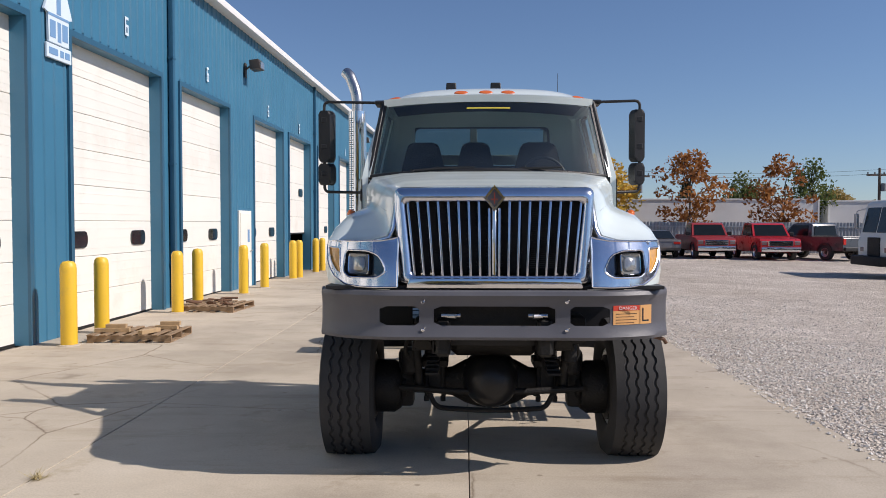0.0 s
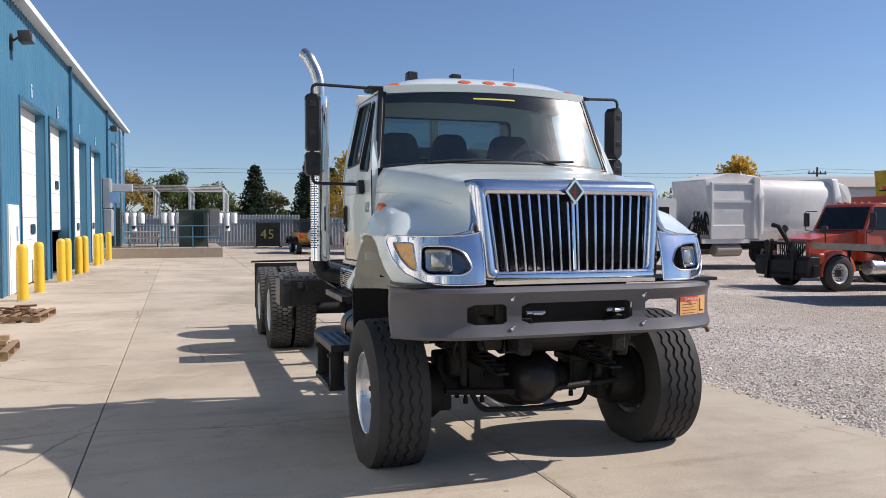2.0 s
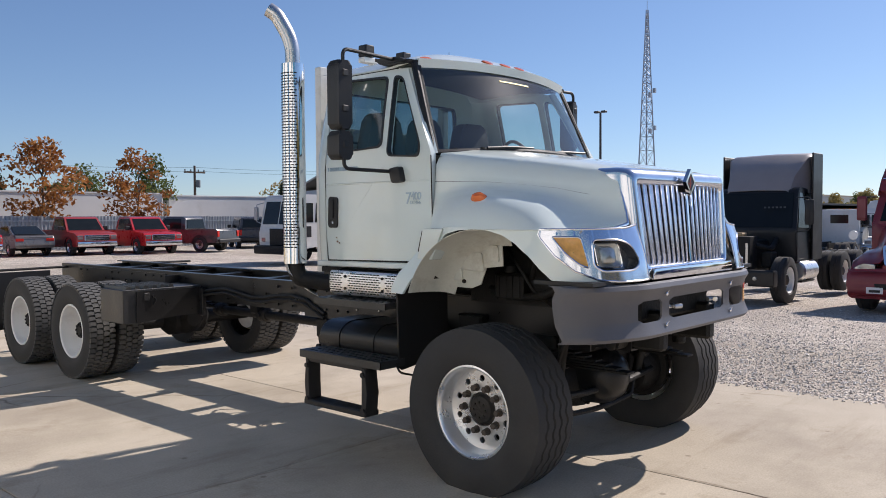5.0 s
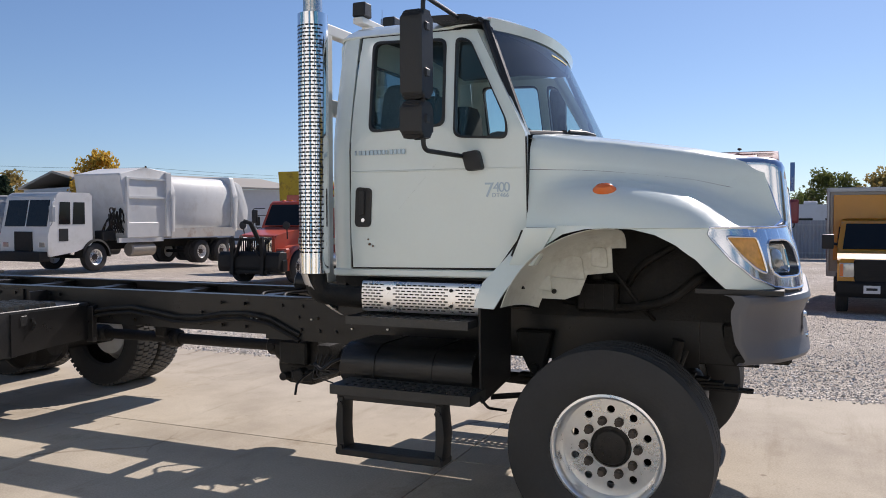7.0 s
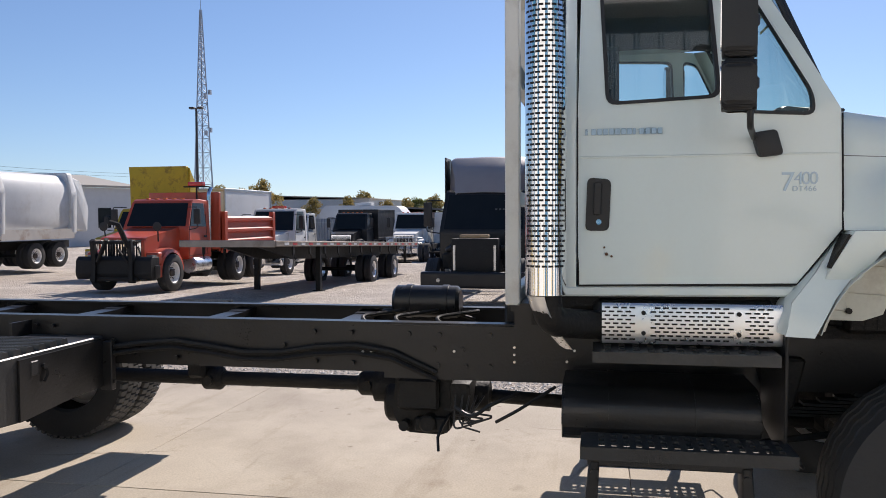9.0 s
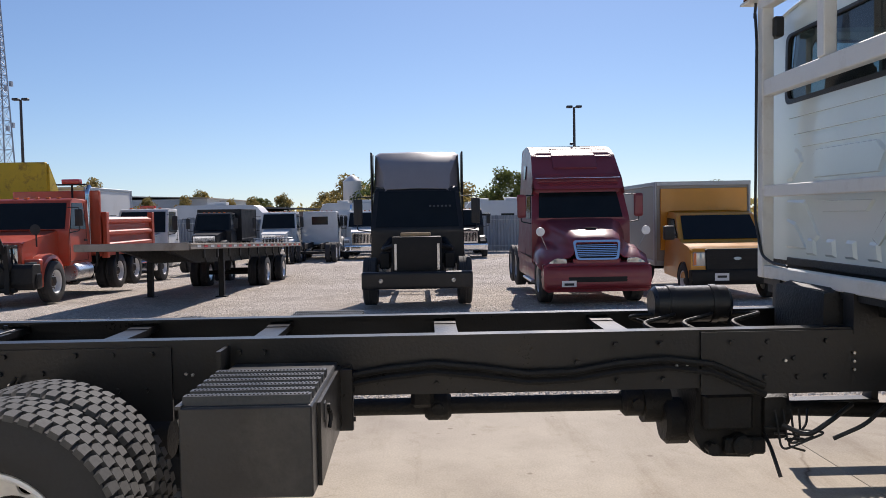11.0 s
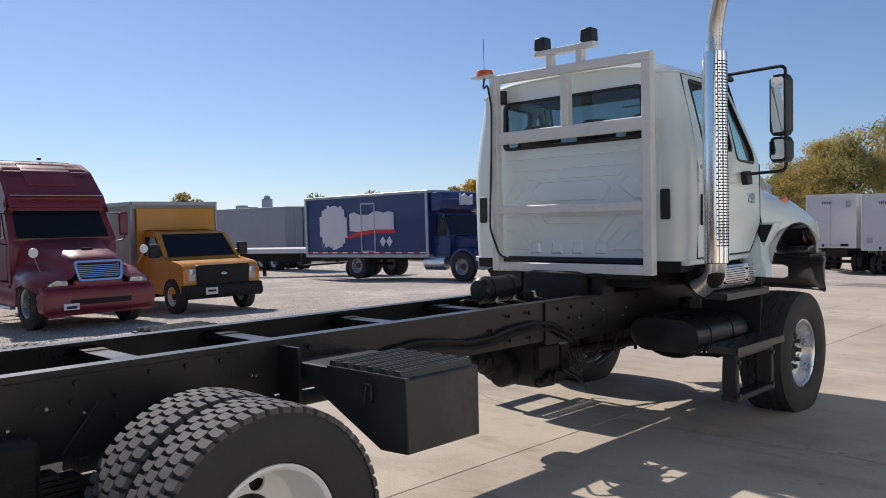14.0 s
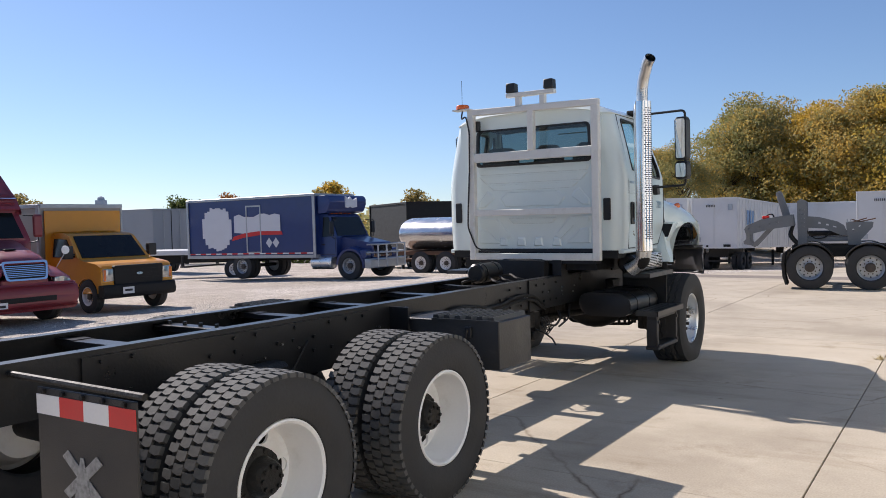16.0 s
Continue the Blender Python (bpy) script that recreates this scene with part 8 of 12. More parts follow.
    if guard:
        bm = B()
        for z in (0.75, 1.0, 1.3):
            tube(bm, bend([(-0.2, -half, z), (0.2, -half + 0.12, z), (0.2, half - 0.12, z), (-0.2, half, z)], 0.12, 4), 0.03, 8)
        for y in (-half + 0.15, -0.35, 0.35, half - 0.15):
            tube(bm, [(0.2, y, 0.45), (0.2, y, 1.32)], 0.03, 8)
        part("grille_guard", bm, GALV, root, "bright tubular grille guard")
    rails(root, -length, hx - 0.1)
    for x in rear_axles:
        axle_pair(root, -x, 1.22, 0.51, 0.27, rim, dual=True)
    return root, cx, bx


def van_body(root, x0, x1, half, z0, z1, skin, trim=None, name="box_body", label="", bars=True):
    """A box body with corner posts, rails and rear door bars. x0 is its front, x1 its rear."""
    trim = trim or GALV
    bm = B()
    box(bm, x1 + 0.03, x0 - 0.03, -half + 0.015, half - 0.015, z0 + 0.06, z1 - 0.02, 0.01, 1)
    body = part(name, bm, skin, root, label)
    for x in (x0 - 0.06, x1 + 0.06):
        for s in (-1, 1):
            bm = B()
            box(bm, x - 0.06, x + 0.06, s * half - 0.05, s * half + 0.012, z0, z1, 0.012, 1)
            part("corner_post", bm, trim, body)
    for z, h in ((z1 - 0.09, 0.1), (z0, 0.12)):
        for s in (-1, 1):
            bm = B()
            box(bm, x1, x0, s * half - 0.04, s * half + 0.016, z, z + h, 0.008, 1)
            part("side_rail", bm, trim, body)
        for x in (x0, x1):
            bm = B()
            box(bm, x - 0.02, x + 0.02, -half, half, z, z + h, 0.006, 1)
            part("end_rail", bm, trim, body)
    for y in (-half * 0.45, half * 0.45) if bars else ():
        bm = B()
        tube(bm, [(x1 - 0.05, y, z0 + 0.1), (x1 - 0.05, y, z1 - 0.1)], 0.018, 6)
        part("lock_bar", bm, GALV, body)
    bm = B()
    box(bm, x1 - 0.012, x1 + 0.03, -0.01, 0.01, z0 + 0.1, z1 - 0.08)
    part("door_gap", bm, UNDER if bars else skin, body)
    return body


def side_tape(body, xs, y, z, h=0.05):
    for k, x in enumerate(xs[:-1]):
        bm = B()
        box(bm, xs[k + 1], x, min(y, y * 1.004), max(y, y * 1.004), z, z + h)
        part("tape", bm, RED_TAPE if k % 2 else WHITE_TAPE, body)


def at_ground(x, y):
    return (x, y, drop(x, y) - 0.03)


# -- maroon sleeper tractor --
def sleeper_tractor(at, rz):
    """A rounded long-distance tractor with a raised sleeper roof."""
    root = thing("sleeper_tractor", at, "maroon sleeper tractor with a tall rounded roof, parked on gravel", "truck", "tractors parked on the gravel", rz)
    secs = [
        (-0.10, [(0, 1.30), (0.33, 1.30), (0.43, 1.25), (0.47, 1.08), (0.56, 1.0), (0.8, 0.97), (0.98, 0.9), (1.06, 0.72)]),
        (-0.22, [(0, 1.42), (0.36, 1.42), (0.48, 1.36), (0.54, 1.14), (0.64, 1.07), (0.86, 1.05), (1.06, 0.96), (1.12, 0.74)]),
        (-0.5, [(0, 1.53), (0.42, 1.52), (0.55, 1.45), (0.62, 1.24), (0.72, 1.17), (0.94, 1.15), (1.12, 1.02), (1.17, 0.82)]),
        (-0.95, [(0, 1.62), (0.5, 1.61), (0.63, 1.53), (0.7, 1.33), (0.79, 1.25), (0.98, 1.21), (1.14, 1.07), (1.18, 0.9)]),
        (-1.4, [(0, 1.71), (0.6, 1.7), (0.75, 1.61), (0.81, 1.4), (0.87, 1.29), (0.99, 1.18), (1.11, 1.0), (1.14, 0.82)]),
        (-1.85, [(0, 1.8), (0.72, 1.79), (0.9, 1.7), (0.97, 1.5), (1.0, 1.3), (1.04, 1.15), (1.06, 1.0), (1.07, 0.75)]),
    ]
    bm = B()
    grid(bm, [[(x, -y, z) for y, z in reversed(h[1:])] + [(x, y, z) for y, z in h] for x, h in secs])
    bmesh.ops.subdivide_edges(bm, edges=bm.edges[:], cuts=1, smooth=0.8, use_grid_fill=True)
    thicken(bm, -0.02)
    hood_p = part("hood", bm, MAROON, root, "", 60)
    bm = B()
    box(bm, -0.9, -0.6, -0.12, 0.12, 1.585, 1.615, 0.012, 1)
    part("hood_scoop", bm, UNDER, hood_p)
    bm = B()
    prism(bm, rounded([(0.02, 0.34), (0.04, 0.6), (-0.02, 0.86), (-0.3, 0.92), (-0.4, 0.6), (-0.32, 0.34)], 0.06, 3), "y", -1.12, 1.12, 0.1, 4)
    bump = part("bumper", bm, MAROON, root)
    bm = B()
    box(bm, 0.0, 0.045, -0.62, 0.62, 0.5, 0.62, 0.03, 2)
    part("air_slot", bm, UNDER, bump)
    bm = B()
    box(bm, -0.3, -0.06, -0.5, 0.5, 0.84, 0.99, 0.03, 1)
    part("nose_panel", bm, MAROON, hood_p)
    outer_g = rounded([(-0.5, 1.37), (-0.44, 0.95), (0.44, 0.95), (0.5, 1.37)], 0.08, 4)
    hole_g = rounded([(-0.45, 1.325), (-0.395, 0.99), (0.395, 0.99), (0.45, 1.325)], 0.06, 4)
    bm = B()
    plate(bm, outer_g, [hole_g], "x", -0.09, -0.03)
    bm.transform(Matrix.Translation((-0.06, 0, 1.15)) @ pose(0, 0, 0, 0, -14, 0) @ Matrix.Translation((0.06, 0, -1.15)))
    gr = part("grille", bm, CHROME, root, "chrome framed grille")
    bm = B()
    prism(bm, hole_g, "x", -0.11, -0.085)
    bm.transform(Matrix.Translation((-0.06, 0, 1.15)) @ pose(0, 0, 0, 0, -14, 0) @ Matrix.Translation((0.06, 0, -1.15)))
    part("grille_field", bm, UNDER, gr)
    for k in range(7):
        bm = B()
        z = 1.04 + 0.038 * k
        box(bm, -0.08, -0.05, -0.42, 0.42, z - 0.008, z + 0.008)
        bm.transform(Matrix.Translation((-0.06, 0, 1.15)) @ pose(0, 0, 0, 0, -14, 0) @ Matrix.Translation((0.06, 0, -1.15)))
        part("grille_bar", bm, CHROME, gr)
    prof = rounded([(-1.78, 0.8), (-1.78, 1.78), (-2.2, 2.45), (-2.1, 2.52), (-2.14, 2.72), (-2.3, 2.86), (-2.75, 3.32), (-3.2, 3.52), (-3.8, 3.6), (-4.65, 3.55), (-4.68, 0.8)], 0.1, 4)
    bm = B()
    prism(bm, prof, "y", -1.12, 1.12, 0.16, 5)
    for v in bm.verts:
        v.co.y *= 1 - 0.13 * max(0.0, (v.co.z - 1.75) / 1.85)
    cab_p = part("cab", bm, MAROON, root, "maroon cab and sleeper in one body", 60)

    def wid(z):
        return 1.12 * (1 - 0.13 * max(0.0, (z - 1.75) / 1.85))
    bm = B()
    quad_plate(bm, [(-1.80, -0.96, 1.82), (-1.80, 0.96, 1.82), (-2.16, 0.9, 2.4), (-2.16, -0.9, 2.4)], 0.03)
    part("windscreen", bm, VEH_GLASS, cab_p)
    bm = B()
    prism(bm, [(-2.08, 2.5), (-1.98, 2.48), (-2.0, 2.52), (-2.12, 2.72)], "y", -1.02, 1.02, 0.008, 1)
    part("visor", bm, MAROON, cab_p)
    bm = B()
    prism(bm, [(-2.1, 2.73), (-2.06, 2.74), (-2.1, 2.76), (-2.14, 2.76)], "y", -0.98, 0.98)
    part("visor_edge", bm, CHROME, cab_p)
    bm = B()
    prism(bm, rounded([(-2.42, 2.95), (-2.72, 3.26), (-3.05, 3.44), (-3.08, 3.48), (-2.7, 3.31), (-2.39, 2.99)], 0.01, 2), "y", -0.52, 0.52, 0.02, 3)
    part("roof_panel", bm, MAROON, cab_p)
    for s in (-1, 1):
        for nm, pts in (("side_window", [(-2.05, 1.82), (-2.32, 2.34), (-2.85, 2.34), (-2.85, 1.8)]), ("sleeper_window", [(-3.55, 2.78), (-3.5, 3.1), (-3.85, 3.14), (-3.85, 2.78)]), ("sleeper_hatch", [(-3.5, 1.85), (-3.5, 2.2), (-3.75, 2.2), (-3.75, 1.85)])):
            bm = B()
            quad_plate(bm, [(x, s * wid(z), z) for x, z in pts], 0.012)
            part(nm, bm, VEH_GLASS, cab_p)
        bm = B()
        for a, c in (((-1.95, 0.95), (-1.95, 1.8)), ((-2.98, 0.95), (-2.98, 2.4)), ((-1.95, 0.95), (-2.98, 0.95))):
            tube(bm, [(a[0], s * (wid(a[1]) + 0.001), a[1]), (c[0], s * (wid(c[1]) + 0.001), c[1])], 0.006, 5)
        part("door_seam", bm, UNDER, cab_p)
        bm = B()
        tube(bm, bend([(-1.95, s * 1.05, 2.35), (-1.85, s * 1.35, 2.35), (-1.85, s * 1.35, 1.75), (-1.9, s * 1.08, 1.7)], 0.05, 3), 0.014, 6)
        arm = part("mirror_arm", bm, BLACK_PLASTIC, cab_p)
        bm = B()
        prism(bm, rounded([(-1.9, 1.85), (-1.8, 1.85), (-1.8, 2.36), (-1.92, 2.36)], 0.04, 3), "y", s * 1.34 - 0.1, s * 1.34 + 0.1, 0.04, 3)
        part("mirror_head", bm, MAROON, arm)
        bm = B()
        tube(bm, [(-0.55, s * 0.95, 1.13), (-0.42, s * 1.12, 1.5)], 0.009, 6)
        arm = part("fender_mirror", bm, GALV, root)
        bm = B()
        lathe(bm, [(-0.03, 0.0), (-0.025, 0.07), (0.0, 0.095), (0.015, 0.09), (0.02, 0.0)], (-0.42, s * 1.12, 1.55), "x", 20)
        part("mirror_glass", bm, RIM_WHITE, arm)
        bm = B()
        prism(bm, rounded([(s * 0.62, 0.86), (s * 1.02, 0.82), (s * 1.0, 0.92), (s * 0.84, 1.0), (s * 0.63, 0.99)], 0.03, 3), "x", -0.2, -0.055, 0.015, 2)
        part("head_lamp", bm, LENS, root)
        bm = B()
        prism(bm, rounded([(-1.6, 0.42), (-1.55, 0.82), (-4.6, 0.82), (-4.6, 0.42)], 0.06, 3), "y", s * 1.0 - 0.1, s * 1.0 + 0.1, 0.04, 2)
        part("side_skirt", bm, MAROON, root)
        bm = B()
        box(bm, -3.3, -1.75, s * 1.1 - 0.06, s * 1.1 + 0.06, 0.36, 0.42, 0.015, 1)
        part("step", bm, ALU, root)
    axle_pair(root, -0.97, 1.12, 0.52, 0.3, GALV)
    for x in (-5.3, -6.55):
        axle_pair(root, x, 1.12, 0.52, 0.28, GALV, True)
    rails(root, -7.2, -0.3, 0.75, 0.98)
    bm = B()
    lathe(bm, [(-0.02, 0.0), (0.0, 0.05), (0.04, 0.045), (0.05, 0.0)], (-3.4, 0.1, 3.62), "z", 14)
    part("aerial_puck", bm, BLACK_PLASTIC, root)
    return root


root = sleeper_tractor(at_ground(12.35, 7.12), 180)
bm = B()
box(bm, 0.036, 0.05, -0.75, -0.45, 0.4, 0.54)
tag_p = part("plate", bm, WHITE_TAPE, root)
bm = B()
box(bm, 0.05, 0.054, -0.7, -0.5, 0.44, 0.49)
part("plate_bar", bm, INK, tag_p)
# -- black tractor stripped of its hood --
root, cx, bx = bonnet_truck("stripped_tractor", at_ground(12.4, 10.85), 180, "black tractor with its hood removed and the engine bare", CHARCOAL, 6.8, (4.9, 6.25), 1.45, (1.4, 1.65), 1.3, 2.62, 1.05, 0, 0, "bars", CHARCOAL, 1, "tractors parked on the gravel", "truck", open_hood=True)
bm = B()
rows = []
for x, z, hw in ((cx - 0.35, 2.55, 0.75), (cx - 0.62, 2.95, 0.78), (cx - 1.05, 3.4, 0.95), (cx - 1.3, 3.45, 1.0), (bx - 0.35, 3.48, 1.02)):
    rows.append([(x, -hw * 1.04, 2.5), (x, -hw, z - 0.06), (x, -hw * 0.9, z), (x, 0, z + 0.02), (x, hw * 0.9, z), (x, hw, z - 0.06), (x, hw * 1.04, 2.5)])
grid(bm, rows)
thicken(bm, 0.02)
part("roof_fairing", bm, GREY_CAP, root, "tall grey roof air deflector")
for s in (-1, 1):
    bm = B()
    box(bm, bx - 0.35, cx - 0.95, s * 1.08 - 0.02, s * 1.08 + 0.02, 0.9, 3.45, 0.015, 1)
    part("side_extender", bm, CHARCOAL, root)
    bm = B()
    lathe(bm, [(0.0, 0.0), (0.0, 0.05), (0.02, 0.04), (0.025, 0.0)], (0.03, s * 0.75, 0.6), "x", 16)
    part("fog_lamp", bm, LENS, root)
CHALK = mat("faint_chalk", (0.08, 0.085, 0.09), 0.8, vary=0.2)
# faint chalk marks on the glass become short plain bars
for k in range(6):
    bm = B()
    box(bm, cx - 0.07, cx - 0.063, 0.75 - 0.09 * k - 0.025, 0.75 - 0.09 * k + 0.025, 2.13, 2.17)
    part("chalk_bar", bm, CHALK, root)

# -- yellow box van --
root = thing("box_van", at_ground(13.0, 3.97), "yellow cutaway box van with a plain black bumper", "van", "", 178)
half = 0.98
bm = B()
prism(bm, rounded([(0.07, 0.36), (0.1, 0.46), (0.09, 0.68), (-0.15, 0.68), (-0.15, 0.36)], 0.05, 3), "y", -half - 0.02, half + 0.02, 0.04, 2)
part("bumper", bm, UNDER, root)
bm = B()
prism(bm, rounded([(-0.02, 0.5), (-0.03, 1.08), (-0.2, 1.17), (-0.95, 1.27), (-1.5, 1.86), (-1.75, 1.93), (-2.3, 1.93), (-2.3, 0.45), (-1.2, 0.42)], 0.07, 4), "y", -half, half, 0.08, 3)
for v in bm.verts:
    v.co.y *= 1 - 0.12 * max(0.0, (v.co.z - 1.3) / 0.8)
cab_p = part("cab", bm, VAN_YELLOW, root)
bm = B()
quad_plate(bm, [(-0.97, -0.87, 1.307), (-0.97, 0.87, 1.307), (-1.47, 0.8, 1.838), (-1.47, -0.8, 1.838)], 0.014)
part("windscreen", bm, VEH_GLASS, cab_p)
for s in (-1, 1):
    bm = B()
    quad_plate(bm, [(-1.13, s * 0.968, 1.33), (-1.56, s * 0.925, 1.77), (-2.1, s * 0.922, 1.79), (-2.1, s * 0.974, 1.33)], 0.014)
    part("side_window", bm, VEH_GLASS, cab_p)
    bm = B()
    box(bm, -1.2, -1.05, s * 1.16 - 0.12, s * 1.16 + 0.12, 1.3, 1.62, 0.03, 2)
    tube(bm, [(-1.15, s * 0.97, 1.4), (-1.12, s * 1.1, 1.42)], 0.03, 8)
    part("mirror", bm, BLACK_PLASTIC, cab_p)
    bm = B()
    box(bm, -0.1, 0.0, s * 0.8 - 0.14, s * 0.8 + 0.14, 0.76, 1.06, 0.02, 2)
    lamp = part("head_lamp", bm, LENS, root)
    bm = B()
    box(bm, -0.02, 0.006, s * 0.9 - 0.03, s * 0.9 + 0.03, 0.78, 1.04)
    part("turn_lamp", bm, AMBER, lamp)
    bm = B()
    lathe(bm, [(-0.12, 0.42), (0.1, 0.44), (0.12, 0.36)], (-0.62, s * (half - 0.1), 0.4), "y", 14, 0, math.pi)
    part("arch", bm, BLACK_PLASTIC, root)
bm = B()
prism(bm, rounded([(-0.66, 0.66), (0.66, 0.66), (0.68, 1.13), (-0.68, 1.13)], 0.05, 3), "x", -0.1, 0.035, 0.012, 1)
gr = part("grille", bm, UNDER, root)
for z in (0.8, 0.9, 1.0):
    bm = B()
    box(bm, 0.03, 0.045, -0.58, 0.58, z - 0.02, z + 0.02)
    part("grille_bar", bm, UNDER, gr)
bm = B()
lathe(bm, [(0.0, 0.085), (0.015, 0.08), (0.018, 0.0)], (0.042, 0, 0.92), "x", 24)
bmesh.ops.scale(bm, verts=bm.verts, vec=(1, 1, 0.4), space=Matrix.Translation((0, 0, -0.92)))
part("badge", bm, BADGE, gr)
bm = B()
box(bm, 0.1, 0.108, -0.5, -0.2, 0.45, 0.61)
tag_p = part("plate", bm, WHITE_TAPE, root)
bm = B()
box(bm, 0.108, 0.111, -0.45, -0.25, 0.51, 0.56)
part("plate_bar", bm, INK, tag_p)
van_body(root, -2.35, -7.2, 1.14, 0.62, 2.66, TRAILER_TAN, GALV, label="dull metal box body")
bm = B()
box(bm, -2.33, -2.3, -1.05, 1.05, 1.0, 2.5, 0.01, 1)
part("front_panel", bm, VAN_YELLOW, root, "yellow front panel")
axle_pair(root, -0.62, 1.0, 0.4, 0.24, RIM_WHITE)
axle_pair(root, -5.4, 1.0, 0.4, 0.22, RIM_WHITE, dual=True)
rails(root, -7.0, -0.2, 0.5, 0.68)

# -- navy box truck --
root, cx, bx = bonnet_truck("box_truck", at_ground(14.42, -8.0), 183, "navy blue box truck with painted-over signs and a grille guard", NAVY, 9.4, (6.3,), 1.35, (1.35, 1.62), 1.0, 2.5, 1.05, 0, 0, "bars", GALV, 0, "", "truck", rim=GALV, guard=True)
root.matrix_world = root.matrix_world @ pose(0, 0, 0, 0, -0.6, 0)
body = van_body(root, -3.55, -10.45, 1.25, 0.84, 3.28, NAVY, GALV, label="navy box body with white patches")
bm = B()
prism(bm, rounded([(-3.5, 2.5), (-3.5, 3.2), (-2.98, 3.2), (-2.88, 2.95), (-3.05, 2.55)], 0.08, 3), "y", -1.18, 1.18, 0.05, 2)
part("overcab_peak", bm, NAVY, body)
SIDE = -1.256
rnd = random.Random(3)


def ragged(x0, x1, z0, z1, n=9):
    """A patch rolled on by hand: a rectangle with uneven edges."""
    pts = []
    for k in range(n + 1):
        pts.append((x0 + (x1 - x0) * k / n, z0 + rnd.uniform(-0.05, 0.05)))
    for k in range(n + 1):
        pts.append((x1 + (x0 - x1) * k / n, z1 + rnd.uniform(-0.07, 0.07)))
    return pts


def rolled_round(cx, cz, rx, rz):
    """A round patch rolled on in short upright strokes, so that its edge goes in steps."""
    top, bottom = [], []
    n = 11
    for k in range(n):
        u = (k + 0.5) / n * 2 - 1
        h = rz * (1 - abs(u) ** 3) ** 0.5
        a, b = cx + rx * (k / n * 2 - 1), cx + rx * ((k + 1) / n * 2 - 1)
        lo, hi = cz - h - rnd.uniform(-0.06, 0.06), cz + h + rnd.uniform(-0.06, 0.06)
        bottom += [(a + 0.004, lo), (b - 0.004, lo + 0.01)]
        top += [(a + 0.004, hi), (b - 0.004, hi - 0.01)]
    return bottom + top[::-1]


for sgn in (-1, 1):
    for pts in (rolled_round(-8.72, 2.06, 0.83, 0.86), ragged(-7.75, -5.3, 1.85, 2.55)):
        bm = B()
        y0 = sgn * 1.257
        prism(bm, pts, "y", min(y0, y0 + sgn * 0.004), max(y0, y0 + sgn * 0.004))
        part("patch", bm, SCREEN_WHITE, body, "white painted-over patch")
    bm = B()
    prism(bm, [(-7.9, 1.55), (-7.2, 1.68), (-6.4, 1.76), (-5.2, 1.76), (-5.25, 1.9), (-6.4, 1.92), (-7.2, 1.85), (-7.8, 1.72)], "y", sgn * 1.2605 - 0.002, sgn * 1.2605 + 0.002)
    part("swoosh", bm, RED_TAPE, body, "red painted stroke")
    bm = B()
    plate(bm, [(-7.1, 1.05), (-6.3, 1.05), (-6.3, 2.95), (-7.1, 2.95)], [[(-7.04, 1.1), (-6.36, 1.1), (-6.36, 2.89), (-7.04, 2.89)]], "y", sgn * 1.262 - 0.006, sgn * 1.262 + 0.006)
    part("side_door_frame", bm, GALV, body)
    for x in (-5.9, -5.55):
        bm = B()
        prism(bm, [(x, 1.25), (x + 0.17, 1.45), (x, 1.65), (x - 0.17, 1.45)], "y", sgn * 1.2605 - 0.002, sgn * 1.2605 + 0.002)
        part("placard", bm, SCREEN_WHITE, body)
    side_tape(body, [-3.7 - 0.3 * k for k in range(24)], sgn * 1.268, 1.0)
bm = B()
prism(bm, ragged(-0.55, 0.15, 2.75, 3.08, 5), "x", -2.66, -2.6)
part("patch", bm, SCREEN_WHITE, body)
bm = B()
box(bm, -11.15, -10.75, -1.1, 1.1, 0.45, 0.52)
for s in (-1, 1):
    box(bm, -11.15, -11.05, s * 1.0 - 0.05, s * 1.0 + 0.05, 0.45, 0.95)
lift = part("lift_platform", bm, UNDER, root)
body.location.x += 1.15
lift.location.x += 1.15

# -- orange dump truck with a plow hitch --
root, cx, bx = bonnet_truck("dump_truck", at_ground(15.0, 21.0), 180, "orange dump truck with a black plow hitch and chrome grille", ORANGE, 7.6, (5.0, 6.35), 1.75, (1.5, 1.78), 1.4, 2.62, 1.05, 0, 0, "bars", BLACK_PAINT, 1, "", "truck")
bm = B()
box(bm, 0.02, 0.16, -0.95, 0.95, 0.62, 0.78, 0.03, 2)
box(bm, 0.02, 0.2, -0.7, 0.7, 0.35, 0.47, 0.03, 2)
for s in (-1, 1):
    prism(bm, [(0.05, 0.3), (0.28, 0.32), (0.22, 0.9), (0.32, 1.45), (0.2, 1.5), (0.05, 0.9)], "y", s * 0.55 - 0.06, s * 0.55 + 0.06, 0.015, 1)
    tube(bm, [(0.12, s * 0.55, 0.7), (0.3, s * 0.2, 1.25)], 0.035, 6)
box(bm, 0.2, 0.3, -0.6, 0.6, 1.36, 1.44, 0.02, 1)
tube(bm, [(0.25, 0.5, 1.3), (0.7, 0.5, 1.9), (0.75, 0.3, 1.95)], 0.07, 8)
tube(bm, [(0.25, -0.4, 0.9), (0.6, 0.1, 1.5)], 0.06, 8)
hitch = part("plow_hitch", bm, UNDER, root, "black plow hitch with lift arm")
for y0, y1 in ((-1.12, -0.62), (-0.5, 0.5), (0.62, 1.12)):
    bm = B()
    prism(bm, rounded([(-0.25, 0.42), (0.14, 0.4), (0.2, 0.56), (0.18, 0.92), (0.08, 1.02), (-0.25, 1.0)], 0.03, 2), "y", y0, y1, 0.015, 1)
    part("push_plate", bm, UNDER, hitch, "black steel push plate")
